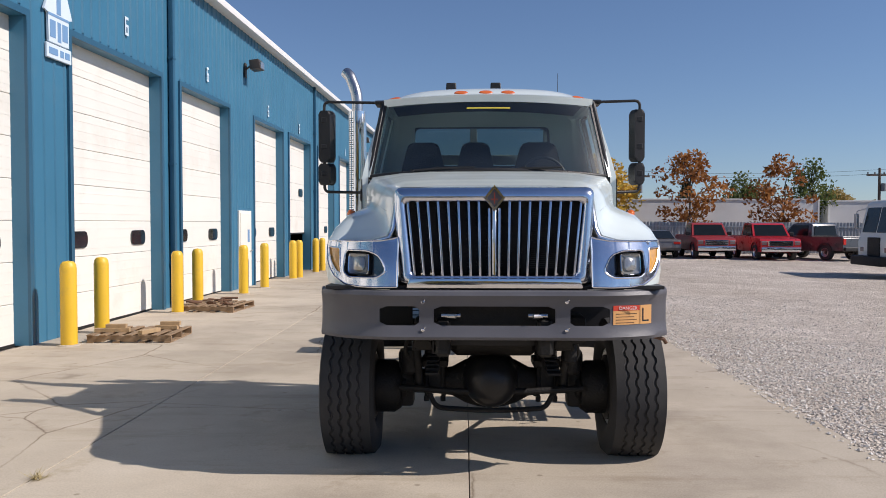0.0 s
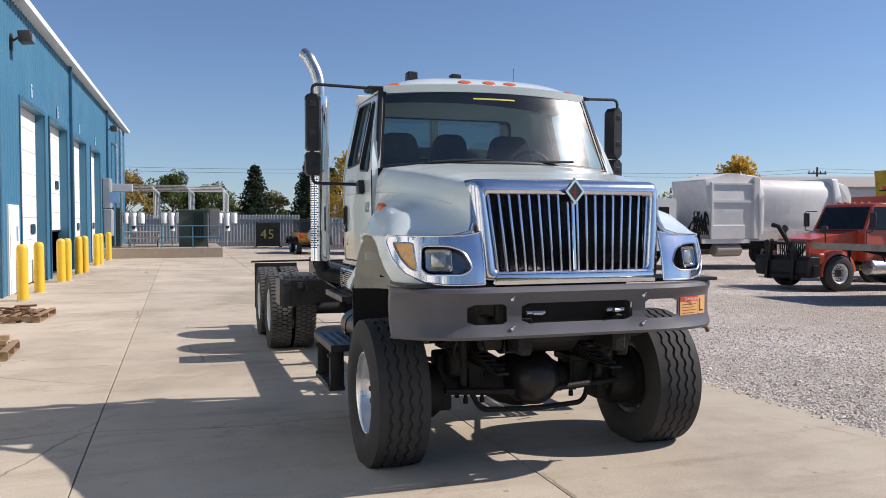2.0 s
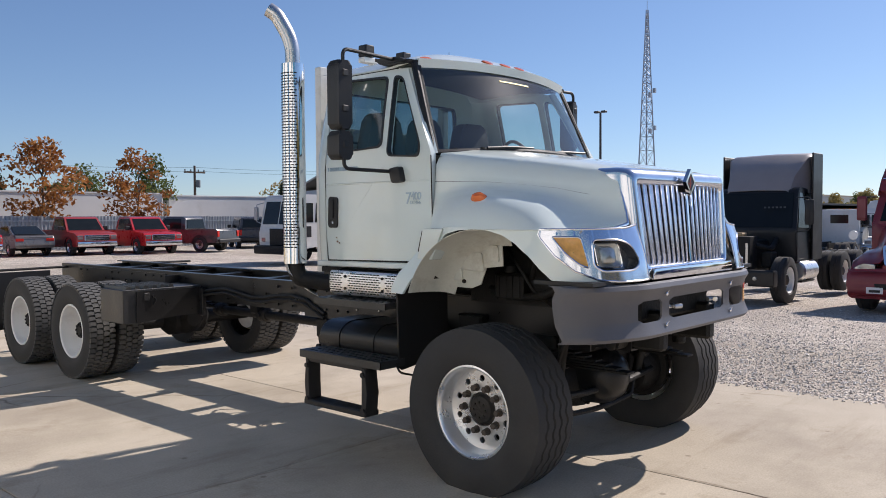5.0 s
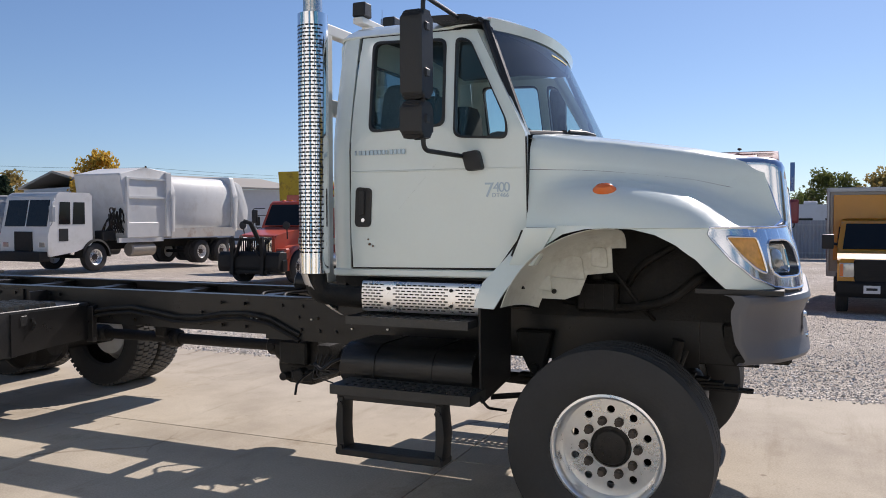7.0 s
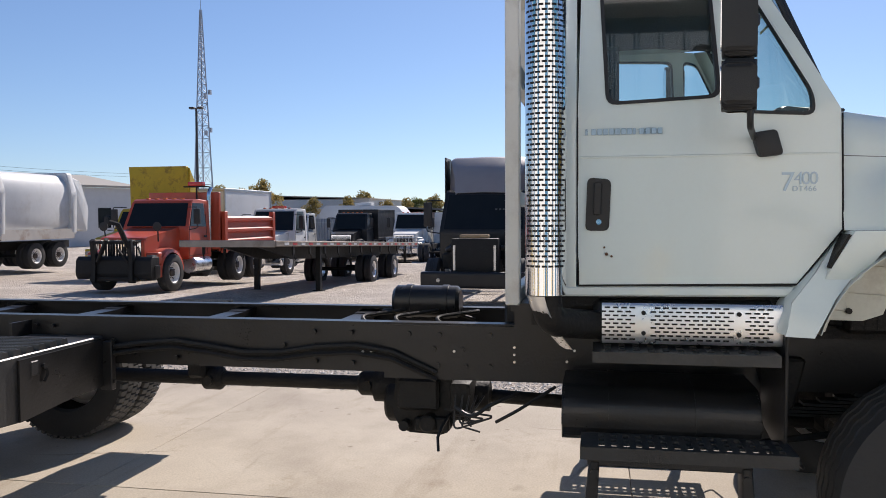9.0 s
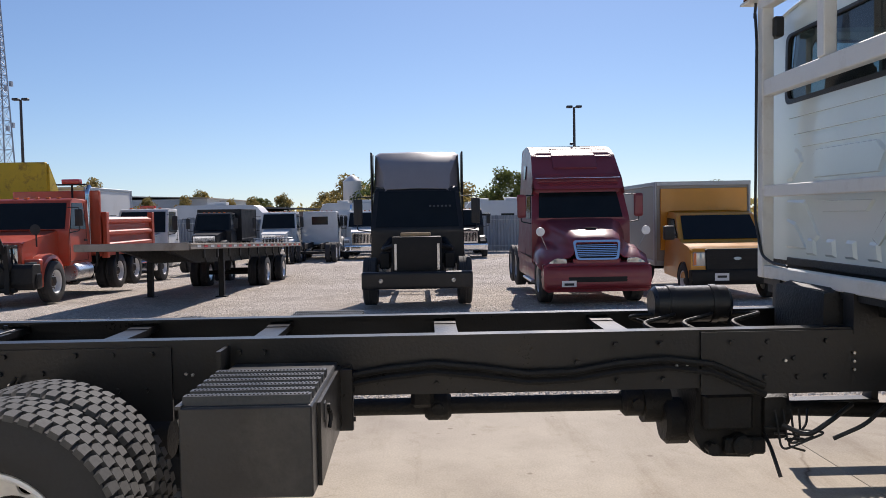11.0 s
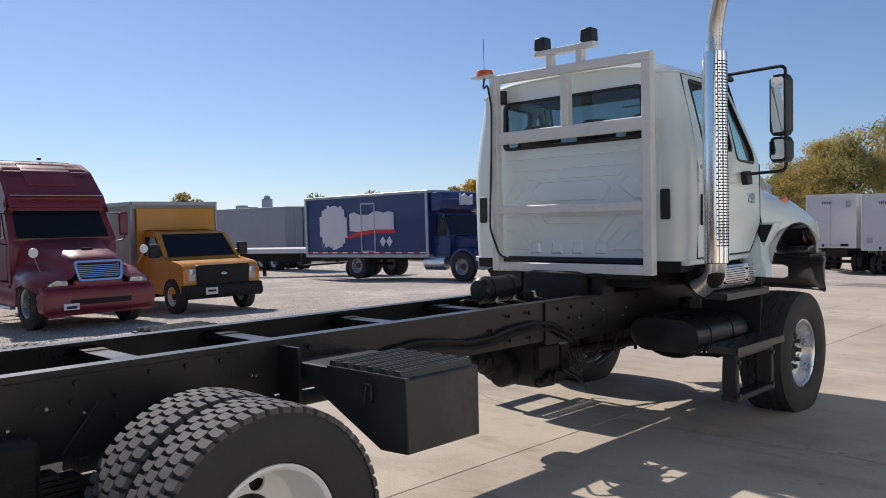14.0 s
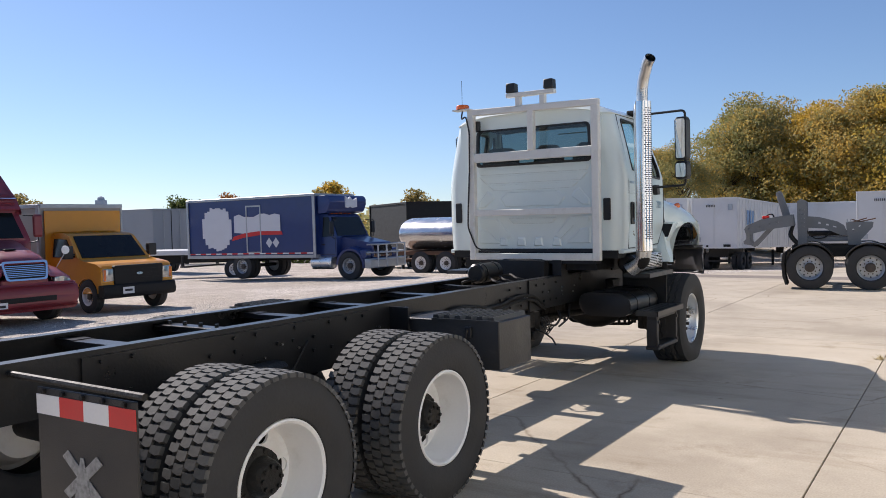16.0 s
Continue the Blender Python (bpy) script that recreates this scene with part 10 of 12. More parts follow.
# -- grey roll-off dolly --
root = thing("hoist_trailer", at_ground(-1.48, -4.51), "grey tandem hoist trailer with folded steel arms", "trailer", "", 7)
root.matrix_world = pose(-1.48, -4.51, 0.0, 0, 0, 7)
for x in (0.61, -0.61):
    axle_pair(root, x, 1.12, 0.49, 0.28, GALV, True)
for s in (-1, 1):
    bm = B()
    box(bm, -3.2, 1.0, s * 0.5 - 0.05, s * 0.5 + 0.05, 0.72, 0.98, 0.01, 1)
    part("frame_rail", bm, UNDER, root)
    for x in (0.61, -0.61):
        bm = B()
        lathe(bm, [(-0.3, 0.53), (-0.31, 0.55), (0.31, 0.55), (0.3, 0.53)], (x, s * 0.83, 0.49), "y", 20, radians(25), radians(155))
        thicken(bm, 0.006)
        part("mud_guard", bm, BLACK_PAINT, root)
    bm = B()
    prism(bm, [(1.1, 0.86), (1.17, 0.82), (1.2, 0.6), (1.18, 0.3), (1.12, 0.1), (1.06, 0.1), (1.12, 0.32), (1.14, 0.58)], "y", s * 0.83 - 0.3, s * 0.83 + 0.3, 0.004, 1)
    flap = part("mud_flap", bm, UNDER, root)
    bm = B()
    box(bm, 1.195, 1.21, s * 0.83 - 0.28, s * 0.83 + 0.28, 0.64, 0.8)
    part("flap_strip", bm, TRAILER_WHITE, flap)
    bm = B()
    plate(bm, [(0.958, 1.43), (1.41, 1.37), (1.711, 1.3), (1.919, 1.25), (2.032, 1.27), (2.06, 1.37), (2.013, 1.44), (1.947, 1.48), (1.664, 1.6), (1.4, 1.64), (0.995, 1.7)], [circle(1.937, 1.38, 0.03, 8), circle(1.73, 1.42, 0.025, 8), circle(1.485, 1.48, 0.03, 8), circle(1.325, 1.52, 0.03, 8)], "y", s * 0.36 - 0.06, s * 0.36 + 0.06)
    part("hook_arm", bm, GUN_GREY, root)
    bm = B()
    prism(bm, [(1.41, 1.4), (1.513, 1.4), (1.909, 0.97), (1.824, 0.93)], "y", s * 0.3 - 0.04, s * 0.3 + 0.04, 0.008, 1)
    part("hook_stay", bm, GUN_GREY, root)
    bm = B()
    prism(bm, [(2.032, 1.28), (1.919, 1.28), (1.937, 1.08), (1.853, 0.97), (2.069, 1.0), (2.098, 1.07), (2.013, 1.12)], "y", s * 0.3 - 0.05, s * 0.3 + 0.05, 0.01, 1)
    part("hook_claw", bm, GUN_GREY, root)
    bm = B()
    plate(bm, [(0.873, 0.98), (0.675, 0.98), (0.685, 1.98), (0.732, 2.03), (0.807, 2.05), (0.892, 2.0)], [circle(0.75 + 0.07 * (k % 2), 1.2 + 0.1 * (k // 2), 0.022, 8) for k in range(14)], "y", s * 0.42 - 0.06, s * 0.42 + 0.06)
    part("tower_plate", bm, GUN_GREY, root)
    bm = B()
    plate(bm, [(0.713, 1.65), (0.43, 1.62), (0.044, 1.51), (-0.097, 1.42), (-0.182, 1.2), (-0.031, 1.2), (0.308, 1.36), (0.713, 1.38)], [[(0.458, 1.46), (0.393, 1.45), (0.393, 1.51), (0.458, 1.52)], [(0.289, 1.42), (0.223, 1.41), (0.223, 1.46), (0.289, 1.47)], [(0.138, 1.38), (0.063, 1.36), (0.063, 1.4), (0.138, 1.42)]], "y", s * 0.36 - 0.06, s * 0.36 + 0.06)
    part("long_arm", bm, GUN_GREY, root)
    bm = B()
    plate(bm, [(-0.135, 1.48), (-0.229, 1.5), (-0.691, 1.49), (-0.672, 1.37), (-0.436, 1.09), (-0.436, 0.98), (-0.182, 0.98)], [circle(-0.286, 1.32, 0.025, 8), circle(-0.418, 1.4, 0.03, 8)], "y", s * 0.42 - 0.05, s * 0.42 + 0.05)
    part("end_cradle", bm, GUN_GREY, root)
    bm = B()
    box(bm, -0.22, 0.71, s * 0.36 - 0.05, s * 0.36 + 0.05, 1.06, 1.16, 0.01, 1)
    part("sub_frame", bm, GUN_GREY, root)
    bm = B()
    tube(bm, bend([(0.713, s * 0.3, 1.3), (0.524, s * 0.42, 1.12), (0.289, s * 0.44, 1.14), (0.148, s * 0.36, 1.32)], 0.1, 3), 0.015, 6)
    tube(bm, bend([(0.995, s * 0.3, 1.45), (1.071, s * 0.44, 1.2), (0.901, s * 0.44, 1.0)], 0.1, 3), 0.03, 8)
    part("hydraulic_hose", bm, UNDER, root)
    bm = B()
    cyl(bm, (0.15, s * 0.2, 1.24), "x", 0.06, 1.0, 14)
    part("ram", bm, UNDER, root)
bm = B()
prism(bm, [(1.051, 1.66), (1.221, 1.66), (1.371, 2.2), (1.343, 2.25), (1.277, 2.27), (1.23, 2.22)], "y", -0.12, 0.12, 0.01, 1)
part("upright_blade", bm, GUN_GREY, root)
bm = B()
tube(bm, bend([(-0.248, 0.3, 1.56), (-0.418, 0.3, 1.5), (-0.738, 0.28, 1.57)], 0.05, 3), 0.014, 6)
tube(bm, [(-0.229, 0.36, 1.48), (-0.559, 0.2, 1.58)], 0.014, 6)
part("lever", bm, RUST, root)
for x in (-0.16, -0.23):
    bm = B()
    cyl(bm, (x, 0.36, 1.52), "z", 0.012, 0.1, 6)
    part("pin", bm, GALV, root)
bm = B()
tube(bm, bend([(1.391, 0.3, 1.62), (1.429, 0.3, 1.72), (1.542, 0.3, 1.7), (1.608, 0.3, 1.62)], 0.04, 3), 0.016, 6)
part("hydraulic_hose", bm, UNDER, root)
bm = B()
box(bm, 1.5, 1.66, 0.2, 0.38, 1.6, 1.68, 0.02, 1)
part("lamp", bm, RED_LENS, root)

# -- cars along the back fence --


def pickup(at, rz, paint, label, suv=False, chrome=True):
    root = thing("pickup" if not suv else "sport_wagon", at, label, "car" if suv else "pickup", "cars along the back fence", rz)
    h = 0.98
    bm = B()
    prism(bm, rounded([(0.0, 0.45), (0.02, 0.95), (-0.15, 1.08), (-1.35, 1.18), (-1.45, 1.18), (-5.4 if not suv else -4.6, 1.2), (-5.45 if not suv else -4.65, 0.5), (-2.5, 0.42)], 0.08, 4), "y", -h, h, 0.07, 3)
    body = part("body", bm, paint, root)
    bm = B()
    end = -3.3 if not suv else -4.5
    prism(bm, rounded([(-1.3, 1.15), (-1.95, 1.82), (-2.2, 1.88), (end + 0.2, 1.88), (end, 1.78 if suv else 1.8), (end - 0.08, 1.15)], 0.08, 4), "y", -h + 0.06, h - 0.06, 0.06, 3)
    for v in bm.verts:
        v.co.y *= 1 - 0.14 * max(0.0, (v.co.z - 1.2) / 0.68)
    cab_p = part("cabin", bm, paint, root)
    bm = B()
    quad_plate(bm, [(-1.36, -0.8, 1.22), (-1.36, 0.8, 1.22), (-1.9, 0.72, 1.77), (-1.9, -0.72, 1.77)], 0.016)
    part("windscreen", bm, VEH_GLASS, cab_p)
    bm = B()
    quad_plate(bm, [(end - 0.07, -0.75, 1.25), (end - 0.07, 0.75, 1.25), (end - 0.01, 0.68, 1.74), (end - 0.01, -0.68, 1.74)], 0.02)
    part("back_window", bm, VEH_GLASS, cab_p)
    for s in (-1, 1):
        bm = B()
        quad_plate(bm, [(-1.55, s * 0.915, 1.24), (-2.02, s * 0.83, 1.77), (end + 0.25, s * 0.83, 1.77), (end + 0.2, s * 0.915, 1.24)], 0.012)
        part("side_window", bm, VEH_GLASS, cab_p)
        bm = B()
        lathe(bm, [(-0.1, 0.47), (0.09, 0.48), (0.1, 0.4)], (-0.95, s * 0.93, 0.42), "y", 14, 0, math.pi)
        lathe(bm, [(-0.1, 0.47), (0.09, 0.48), (0.1, 0.4)], (-4.3 if not suv else -3.75, s * 0.93, 0.42), "y", 14, 0, math.pi)
        part("arch", bm, BLACK_PLASTIC, root)
        bm = B()
        box(bm, -0.06, 0.02, s * 0.8 - 0.14, s * 0.8 + 0.14, 0.78, 0.98, 0.02, 1)
        part("head_lamp", bm, LENS, root)
        bm = B()
        xr = -5.42 if not suv else -4.63
        box(bm, xr - 0.04, xr + 0.04, s * 0.88 - 0.09, s * 0.88 + 0.09, 0.8, 1.12, 0.015, 1)
        part("tail_lamp", bm, RED_LENS, root)
        bm = B()
        box(bm, -1.75, -1.6, s * 1.08 - 0.11, s * 1.08 + 0.11, 1.22, 1.42, 0.03, 1)
        part("mirror", bm, BLACK_PLASTIC, root)
    bm = B()
    box(bm, 0.0, 0.1, -0.95, 0.95, 0.45, 0.68, 0.03, 2)
    part("bumper", bm, CHROME if chrome else BLACK_PLASTIC, root)
    bm = B()
    box(bm, -0.02, 0.035, -0.6, 0.6, 0.72, 1.0, 0.02, 1)
    gr = part("grille", bm, CHROME if chrome else BLACK_PLASTIC, root)
    for z in (0.77, 0.86, 0.95):
        bm = B()
        box(bm, 0.03, 0.045, -0.55, 0.55, z - 0.025, z + 0.025)
        part("grille_slot", bm, UNDER, gr)
    if not suv:
        bm = B()
        box(bm, -5.35, -3.45, -0.8, 0.8, 1.185, 1.204)
        part("cargo_bed", bm, UNDER, root)
    bm = B()
    xr = -5.5 if not suv else -4.7
    box(bm, xr - 0.08, xr + 0.05, -0.95, 0.95, 0.5, 0.68, 0.03, 1)
    part("rear_bumper", bm, CHROME if chrome else BLACK_PLASTIC, root)
    axle_pair(root, -0.95, 1.0, 0.4, 0.26, ALU)
    axle_pair(root, -4.3 if not suv else -3.75, 1.0, 0.4, 0.26, ALU)
    return root


def sedan(at, rz, paint, label):
    root = thing("sedan", at, label, "car", "cars along the back fence", rz)
    bm = B()
    prism(bm, rounded([(0.0, 0.4), (0.0, 0.66), (-0.9, 0.86), (-3.7, 0.94), (-4.65, 0.96), (-4.7, 0.42), (-2.4, 0.32)], 0.1, 4), "y", -0.9, 0.9, 0.09, 3)
    body = part("body", bm, paint, root)
    bm = B()
    prism(bm, rounded([(-1.1, 0.86), (-2.0, 1.4), (-3.0, 1.45), (-4.2, 0.95)], 0.12, 5), "y", -0.8, 0.8, 0.07, 3)
    for v in bm.verts:
        v.co.y *= 1 - 0.2 * max(0.0, (v.co.z - 0.9) / 0.55)
    cab_p = part("cabin", bm, paint, root)
    for pts in ([(-1.2, -0.68, 0.95), (-1.2, 0.68, 0.95), (-1.95, 0.58, 1.37), (-1.95, -0.58, 1.37)], [(-4.05, -0.68, 1.03), (-4.05, 0.68, 1.03), (-3.2, 0.58, 1.41), (-3.2, -0.58, 1.41)]):
        bm = B()
        quad_plate(bm, pts, 0.02)
        part("window", bm, VEH_GLASS, cab_p)
    for s in (-1, 1):
        bm = B()
        quad_plate(bm, [(-1.5, s * 0.785, 0.96), (-2.05, s * 0.66, 1.36), (-3.0, s * 0.65, 1.38), (-3.7, s * 0.775, 0.98)], 0.012)
        part("side_window", bm, VEH_GLASS, cab_p)
        bm = B()
        box(bm, -4.69, -4.55, s * 0.68 - 0.18, s * 0.68 + 0.18, 0.72, 0.86, 0.02, 1)
        part("tail_lamp", bm, RED_LENS, root)
        bm = B()
        box(bm, -0.15, 0.0, s * 0.68 - 0.15, s * 0.68 + 0.15, 0.6, 0.7, 0.02, 1)
        part("head_lamp", bm, LENS, root)
    axle_pair(root, -0.85, 0.9, 0.33, 0.22, ALU)
    axle_pair(root, -3.75, 0.9, 0.33, 0.22, ALU)
    return root


pickup(at_ground(7.1, 41.0), -92, CRIMSON, "bright red crew pickup with a chrome grille")
sedan(at_ground(10.5, 48.0), 88, SEDAN_GREY, "grey sedan parked tail out")
pickup(at_ground(12.65, 41.9), -93, DULL_RED, "older dull red pickup with chrome bumper")
pickup(at_ground(15.4, 40.6), -92, CRIMSON, "red heavy pickup with a large chrome grille")
pickup(at_ground(17.3, 46.0), 112, SUV_DARK, "dark grey crew pickup parked tail out", False, False)
pickup(at_ground(25.0, 48.0), 65, SUV_DARK, "dark blue sport wagon beside the fence", True, False)

# off-roader with a covered spare wheel
root = thing("off_roader", at_ground(4.15, 46.4), "yellow off-roader with a black top and silver spare cover", "car", "cars along the back fence", 90)
bm = B()
box(bm, -3.6, -1.0, -0.78, 0.78, 0.6, 1.15, 0.05, 2)
box(bm, -1.0, -0.05, -0.6, 0.6, 0.62, 1.12, 0.06, 2)
body = part("body", bm, VAN_YELLOW, root)
bm = B()
prism(bm, rounded([(-1.1, 1.13), (-1.35, 1.8), (-3.55, 1.82), (-3.62, 1.13)], 0.06, 3), "y", -0.74, 0.74, 0.05, 2)
part("hard_top", bm, BLACK_PLASTIC, root)
for s in (-1, 1):
    bm = B()
    quad_plate(bm, [(-1.4, s * 0.745, 1.2), (-1.5, s * 0.745, 1.68), (-3.3, s * 0.745, 1.68), (-3.4, s * 0.745, 1.2)], 0.012)
    part("side_window", bm, VEH_GLASS, root)
    for x in (-0.55, -2.95):
        bm = B()
        lathe(bm, [(-0.2, 0.46), (-0.2, 0.5), (0.2, 0.5), (0.2, 0.46)], (x, s * 0.8, 0.42), "y", 12, radians(10), radians(170))
        thicken(bm, 0.01)
        part("fender", bm, BLACK_PLASTIC, root)
    bm = B()
    box(bm, -3.66, -3.58, s * 0.68 - 0.08, s * 0.68 + 0.08, 0.85, 1.05, 0.01, 1)
    part("tail_lamp", bm, RED_LENS, root)
bm = B()
quad_plate(bm, [(-3.63, -0.6, 1.22), (-3.63, 0.6, 1.22), (-3.58, 0.55, 1.68), (-3.58, -0.55, 1.68)], 0.015)
part("back_window", bm, VEH_GLASS, root)
bm = B()
lathe(bm, [(-0.16, 0.0), (-0.16, 0.3), (-0.12, 0.38), (0.08, 0.38), (0.1, 0.0)], (-3.75, 0, 0.98), "x", 28)
part("spare_cover", bm, GALV, root, "silver spare wheel cover")
bm = B()
box(bm, -3.85, -3.6, -0.8, 0.8, 0.5, 0.62, 0.02, 1)
part("rear_bumper", bm, BLACK_PLASTIC, root)
axle_pair(root, -0.55, 0.85, 0.42, 0.26, ALU)
axle_pair(root, -2.95, 0.85, 0.42, 0.26, ALU)

# ---- fences ----
FENCE_GREY = mat("grey_sheet_fence", (0.36, 0.38, 0.4), 0.5, 0.2, vary=0.15, scale=0.9, dirt=(0.25, 0.24, 0.22), dirt_amount=0.3)


def fence(pts, height, label):
    """A sheet-metal fence: one corrugated sheet, posts and two rails for each bay."""
    root = thing("fence", (pts[0][0], pts[0][1], drop(*pts[0])), label, "fence", "yard fences")
    base = Vector((pts[0][0], pts[0][1], drop(*pts[0])))
    for a, c in zip(pts, pts[1:]):
        a, c = Vector(a), Vector(c)
        n = max(1, round((c - a).length / 3.0))
        for i in range(n):
            p, q = a + (c - a) * i / n, a + (c - a) * (i + 1) / n
            d = (q - p)
            ln = d.length
            d.normalize()
            ang = math.degrees(math.atan2(d.y, d.x))
            m = pose(p.x - base.x, p.y - base.y, drop(p.x, p.y) - base.z - 0.05, 0, 0, ang)
            bm = B()
            k = int(ln / 0.1)
            row = []
            for j in range(k * 2 + 1):
                row.append((ln * j / (k * 2), 0.025 if j % 4 < 2 else -0.025))
            grid(bm, [[(x, y, z) for x, y in row] for z in (0.08, height)])
            thicken(bm, 0.003)
            bm.transform(m)
            part("sheet", bm, FENCE_GREY, root)
            bm = B()
            box(bm, -0.04, 0.04, 0.03, 0.11, 0, height + 0.05)
            bm.transform(m)
            part("post", bm, GALV, root)
            for z in (0.35, height - 0.3):
                bm = B()
                box(bm, 0, ln, -0.075, -0.028, z, z + 0.07)
                bm.transform(m)
                part("rail", bm, GALV, root)


fence([(-6.0, 56.0), (5.2, 55.5)], 2.15, "grey corrugated sheet fence with a top rail")
fence([(5.6, 49.6), (45.0, 50.5)], 1.95, "long grey sheet fence behind the parked cars")
fence([(47.5, 28.0), (46.5, 0.0)], 2.3, "pale corrugated fence at the back of the gravel yard")

# scoreboard-like sign
root = thing("display_board", (3.0, 54.3, drop(3.0, 54.3)), "black sign board with yellow figures, standing by the fence", "sign", "", -6)
bm = B()
box(bm, -0.78, 0.78, -0.12, 0.12, 0.05, 1.6, 0.03, 1)
part("cabinet", bm, BLACK_PLASTIC, root)
words("figures", "45", 0.85, Matrix.Translation((-0.5, -0.125, 0.55)) @ pose(0, 0, 0, 90, 0, 0), mat("dull_yellow_figures", (0.5, 0.4, 0.06), 0.6, vary=0.2), root, 0.004, "dull yellow figures", 1.1)
for x in (-0.8, 0.8):
    bm = B()
    box(bm, x - 0.1, x + 0.1, -0.3, 0.3, 0.0, 0.05)
    part("foot", bm, BLACK_PLASTIC, root)

# ---- raised platform beside the workshop ----
PLAT_Z = 0.46
bm = B()
box(bm, -6.0, -0.55, 40.3, 47.5, -0.3, PLAT_Z, 0.015, 1)
solo("platform", bm, mat("stained_platform_concrete", (0.36, 0.3, 0.23), 0.85, vary=0.25, scale=1.2, dirt=(0.2, 0.15, 0.1), dirt_amount=0.6), "low stained concrete platform beside the workshop", "platform", kind="structure")
RAIL_BLUE = mat("blue_rail_paint", (0.05, 0.18, 0.3), 0.45, vary=0.12)
root = thing("hand_rail", (-4.6, 40.4, PLAT_Z), "blue tubular hand rail along the platform edge", "rail")
for x in (0.0, 1.35, 2.7, 4.0):
    bm = B()
    tube(bm, [(x, 0, 0), (x, 0, 1.05)], 0.025, 8)
    part("post", bm, RAIL_BLUE, root)
for z in (0.5, 1.02):
    bm = B()
    tube(bm, [(0, 0, z), (4.0, 0, z)], 0.022, 8)
    part("bar", bm, RAIL_BLUE, root)
    bm = B()
    tube(bm, [(4.0, 0, z), (4.0, 5.0, z)], 0.022, 8)
    part("bar", bm, RAIL_BLUE, root)
root = thing("picnic_table", (-4.1, 42.0, PLAT_Z), "weathered grey picnic table on the platform", "table", "", 4)
bm = B()
box(bm, -0.9, 0.9, -0.38, 0.38, 0.7, 0.75, 0.005, 1)
part("tabletop", bm, DECK_WOOD, root)
for s in (-1, 1):
    bm = B()
    box(bm, -0.9, 0.9, s * 0.75 - 0.13, s * 0.75 + 0.13, 0.42, 0.46, 0.005, 1)
    part("bench", bm, DECK_WOOD, root)
    bm = B()
    prism(bm, [(-0.75, 0.0), (-0.65, 0.0), (-0.2, 0.7), (-0.3, 0.7)], "x", s * 0.65 - 0.03, s * 0.65 + 0.03)
    prism(bm, [(0.75, 0.0), (0.65, 0.0), (0.2, 0.7), (0.3, 0.7)], "x", s * 0.65 - 0.031, s * 0.65 + 0.031)
    box(bm, s * 0.65 - 0.032, s * 0.65 + 0.032, -0.85, 0.85, 0.36, 0.42)
    part("leg_frame", bm, DECK_WOOD, root)
root = thing("transformer", (-1.75, 42.4, PLAT_Z), "dark green pad-mounted transformer with cooling fins", "transformer")
bm = B()
box(bm, -0.75, 0.6, -0.5, 0.5, 0, 1.75, 0.03, 1)
box(bm, -0.8, 0.65, -0.55, 0.55, 1.7, 1.8, 0.02, 1)
part("tank", bm, GREEN_BOX, root)
for k in range(7):
    bm = B()
    box(bm, -0.1 + 0.08 * k, -0.08 + 0.08 * k, -0.72, -0.5, 0.3, 1.6)
    part("fin", bm, GREEN_BOX, root)
bm = B()
box(bm, 0.66, 1.15, -0.35, 0.35, 0.35, 1.85, 0.02, 1)
part("switch_box", bm, GUN_GREY, root)
bm = B()
box(bm, -5.75, -5.2, 43.2, 44.2, PLAT_Z, PLAT_Z + 1.9, 0.02, 1)
solo("control_cabinet", bm, GREEN_BOX, "dark green control cabinet on the platform", "cabinet")
# duct gantry with pipes and hanging white canisters
PIPE_PALE = mat("pale_conduit", (0.62, 0.63, 0.62), 0.45, 0.2, vary=0.1)
root = thing("duct_gantry", (-5.6, 44.5, PLAT_Z), "galvanised overhead duct with down pipes to white canisters", "duct")
bm = B()
box(bm, -0.2, 0.9, -0.2, 0.45, 2.72, 3.1, 0.02, 1)
part("duct", bm, PIPE_PALE, root)
for x in (1.9, 3.6, 5.9 - 0.6):
    for j in range(5):
        bm = B()
        tube(bm, bend([(0.9, 0.1 * j, 3.05 - 0.07 * j), (x + 0.07 * j, 0.1 * j, 3.05 - 0.07 * j), (x + 0.07 * j, 0.1 * j, 1.4)], 0.25, 5), 0.024, 8)
        part("pipe", bm, PIPE_PALE, root)
for g in (0.6, 2.4, 4.0, 5.1):
    for j in range(3):
        bm = B()
        low = 1.12 - 0.38 * (j == 1)
        lathe(bm, [(low, 0.0), (low, 0.15), (1.62, 0.15), (1.65, 0.13), (1.65, 0.0)], (g + 0.36 * j, -0.5, 0), "z", 18)
        can = part("canister", bm, RIM_WHITE, root)
        if j == 1:
            part("label_band", box(B(), g + 0.27, g + 0.45, -0.656, -0.648, 0.86, 1.0), INK, can)
    bm = B()
    box(bm, g - 0.2, g + 0.92, -0.55, -0.4, 1.65, 1.7)
    tube(bm, [(g + 0.36, -0.3, 0.0), (g + 0.36, -0.3, 1.7)], 0.03, 8)
    part("bracket", bm, GALV, root)
bm = B()
bm.transform(Matrix())
box(bm, -5.55, -5.1, 41.2, 41.25, 2.55, 3.05, 0.005, 1)
box(bm, -5.35, -5.3, 41.25, 41.3, PLAT_Z, 2.6)
solo("blue_sign", bm, SIGN_BLUE, "small blue and white notice board on a post", "sign")

# ---- poles and mast ----
POLE_DARK = mat("dark_pole_steel", (0.05, 0.045, 0.045), 0.6, vary=0.2)
POLE_WOOD = mat("utility_pole_wood", (0.14, 0.1, 0.075), 0.9, vary=0.3)


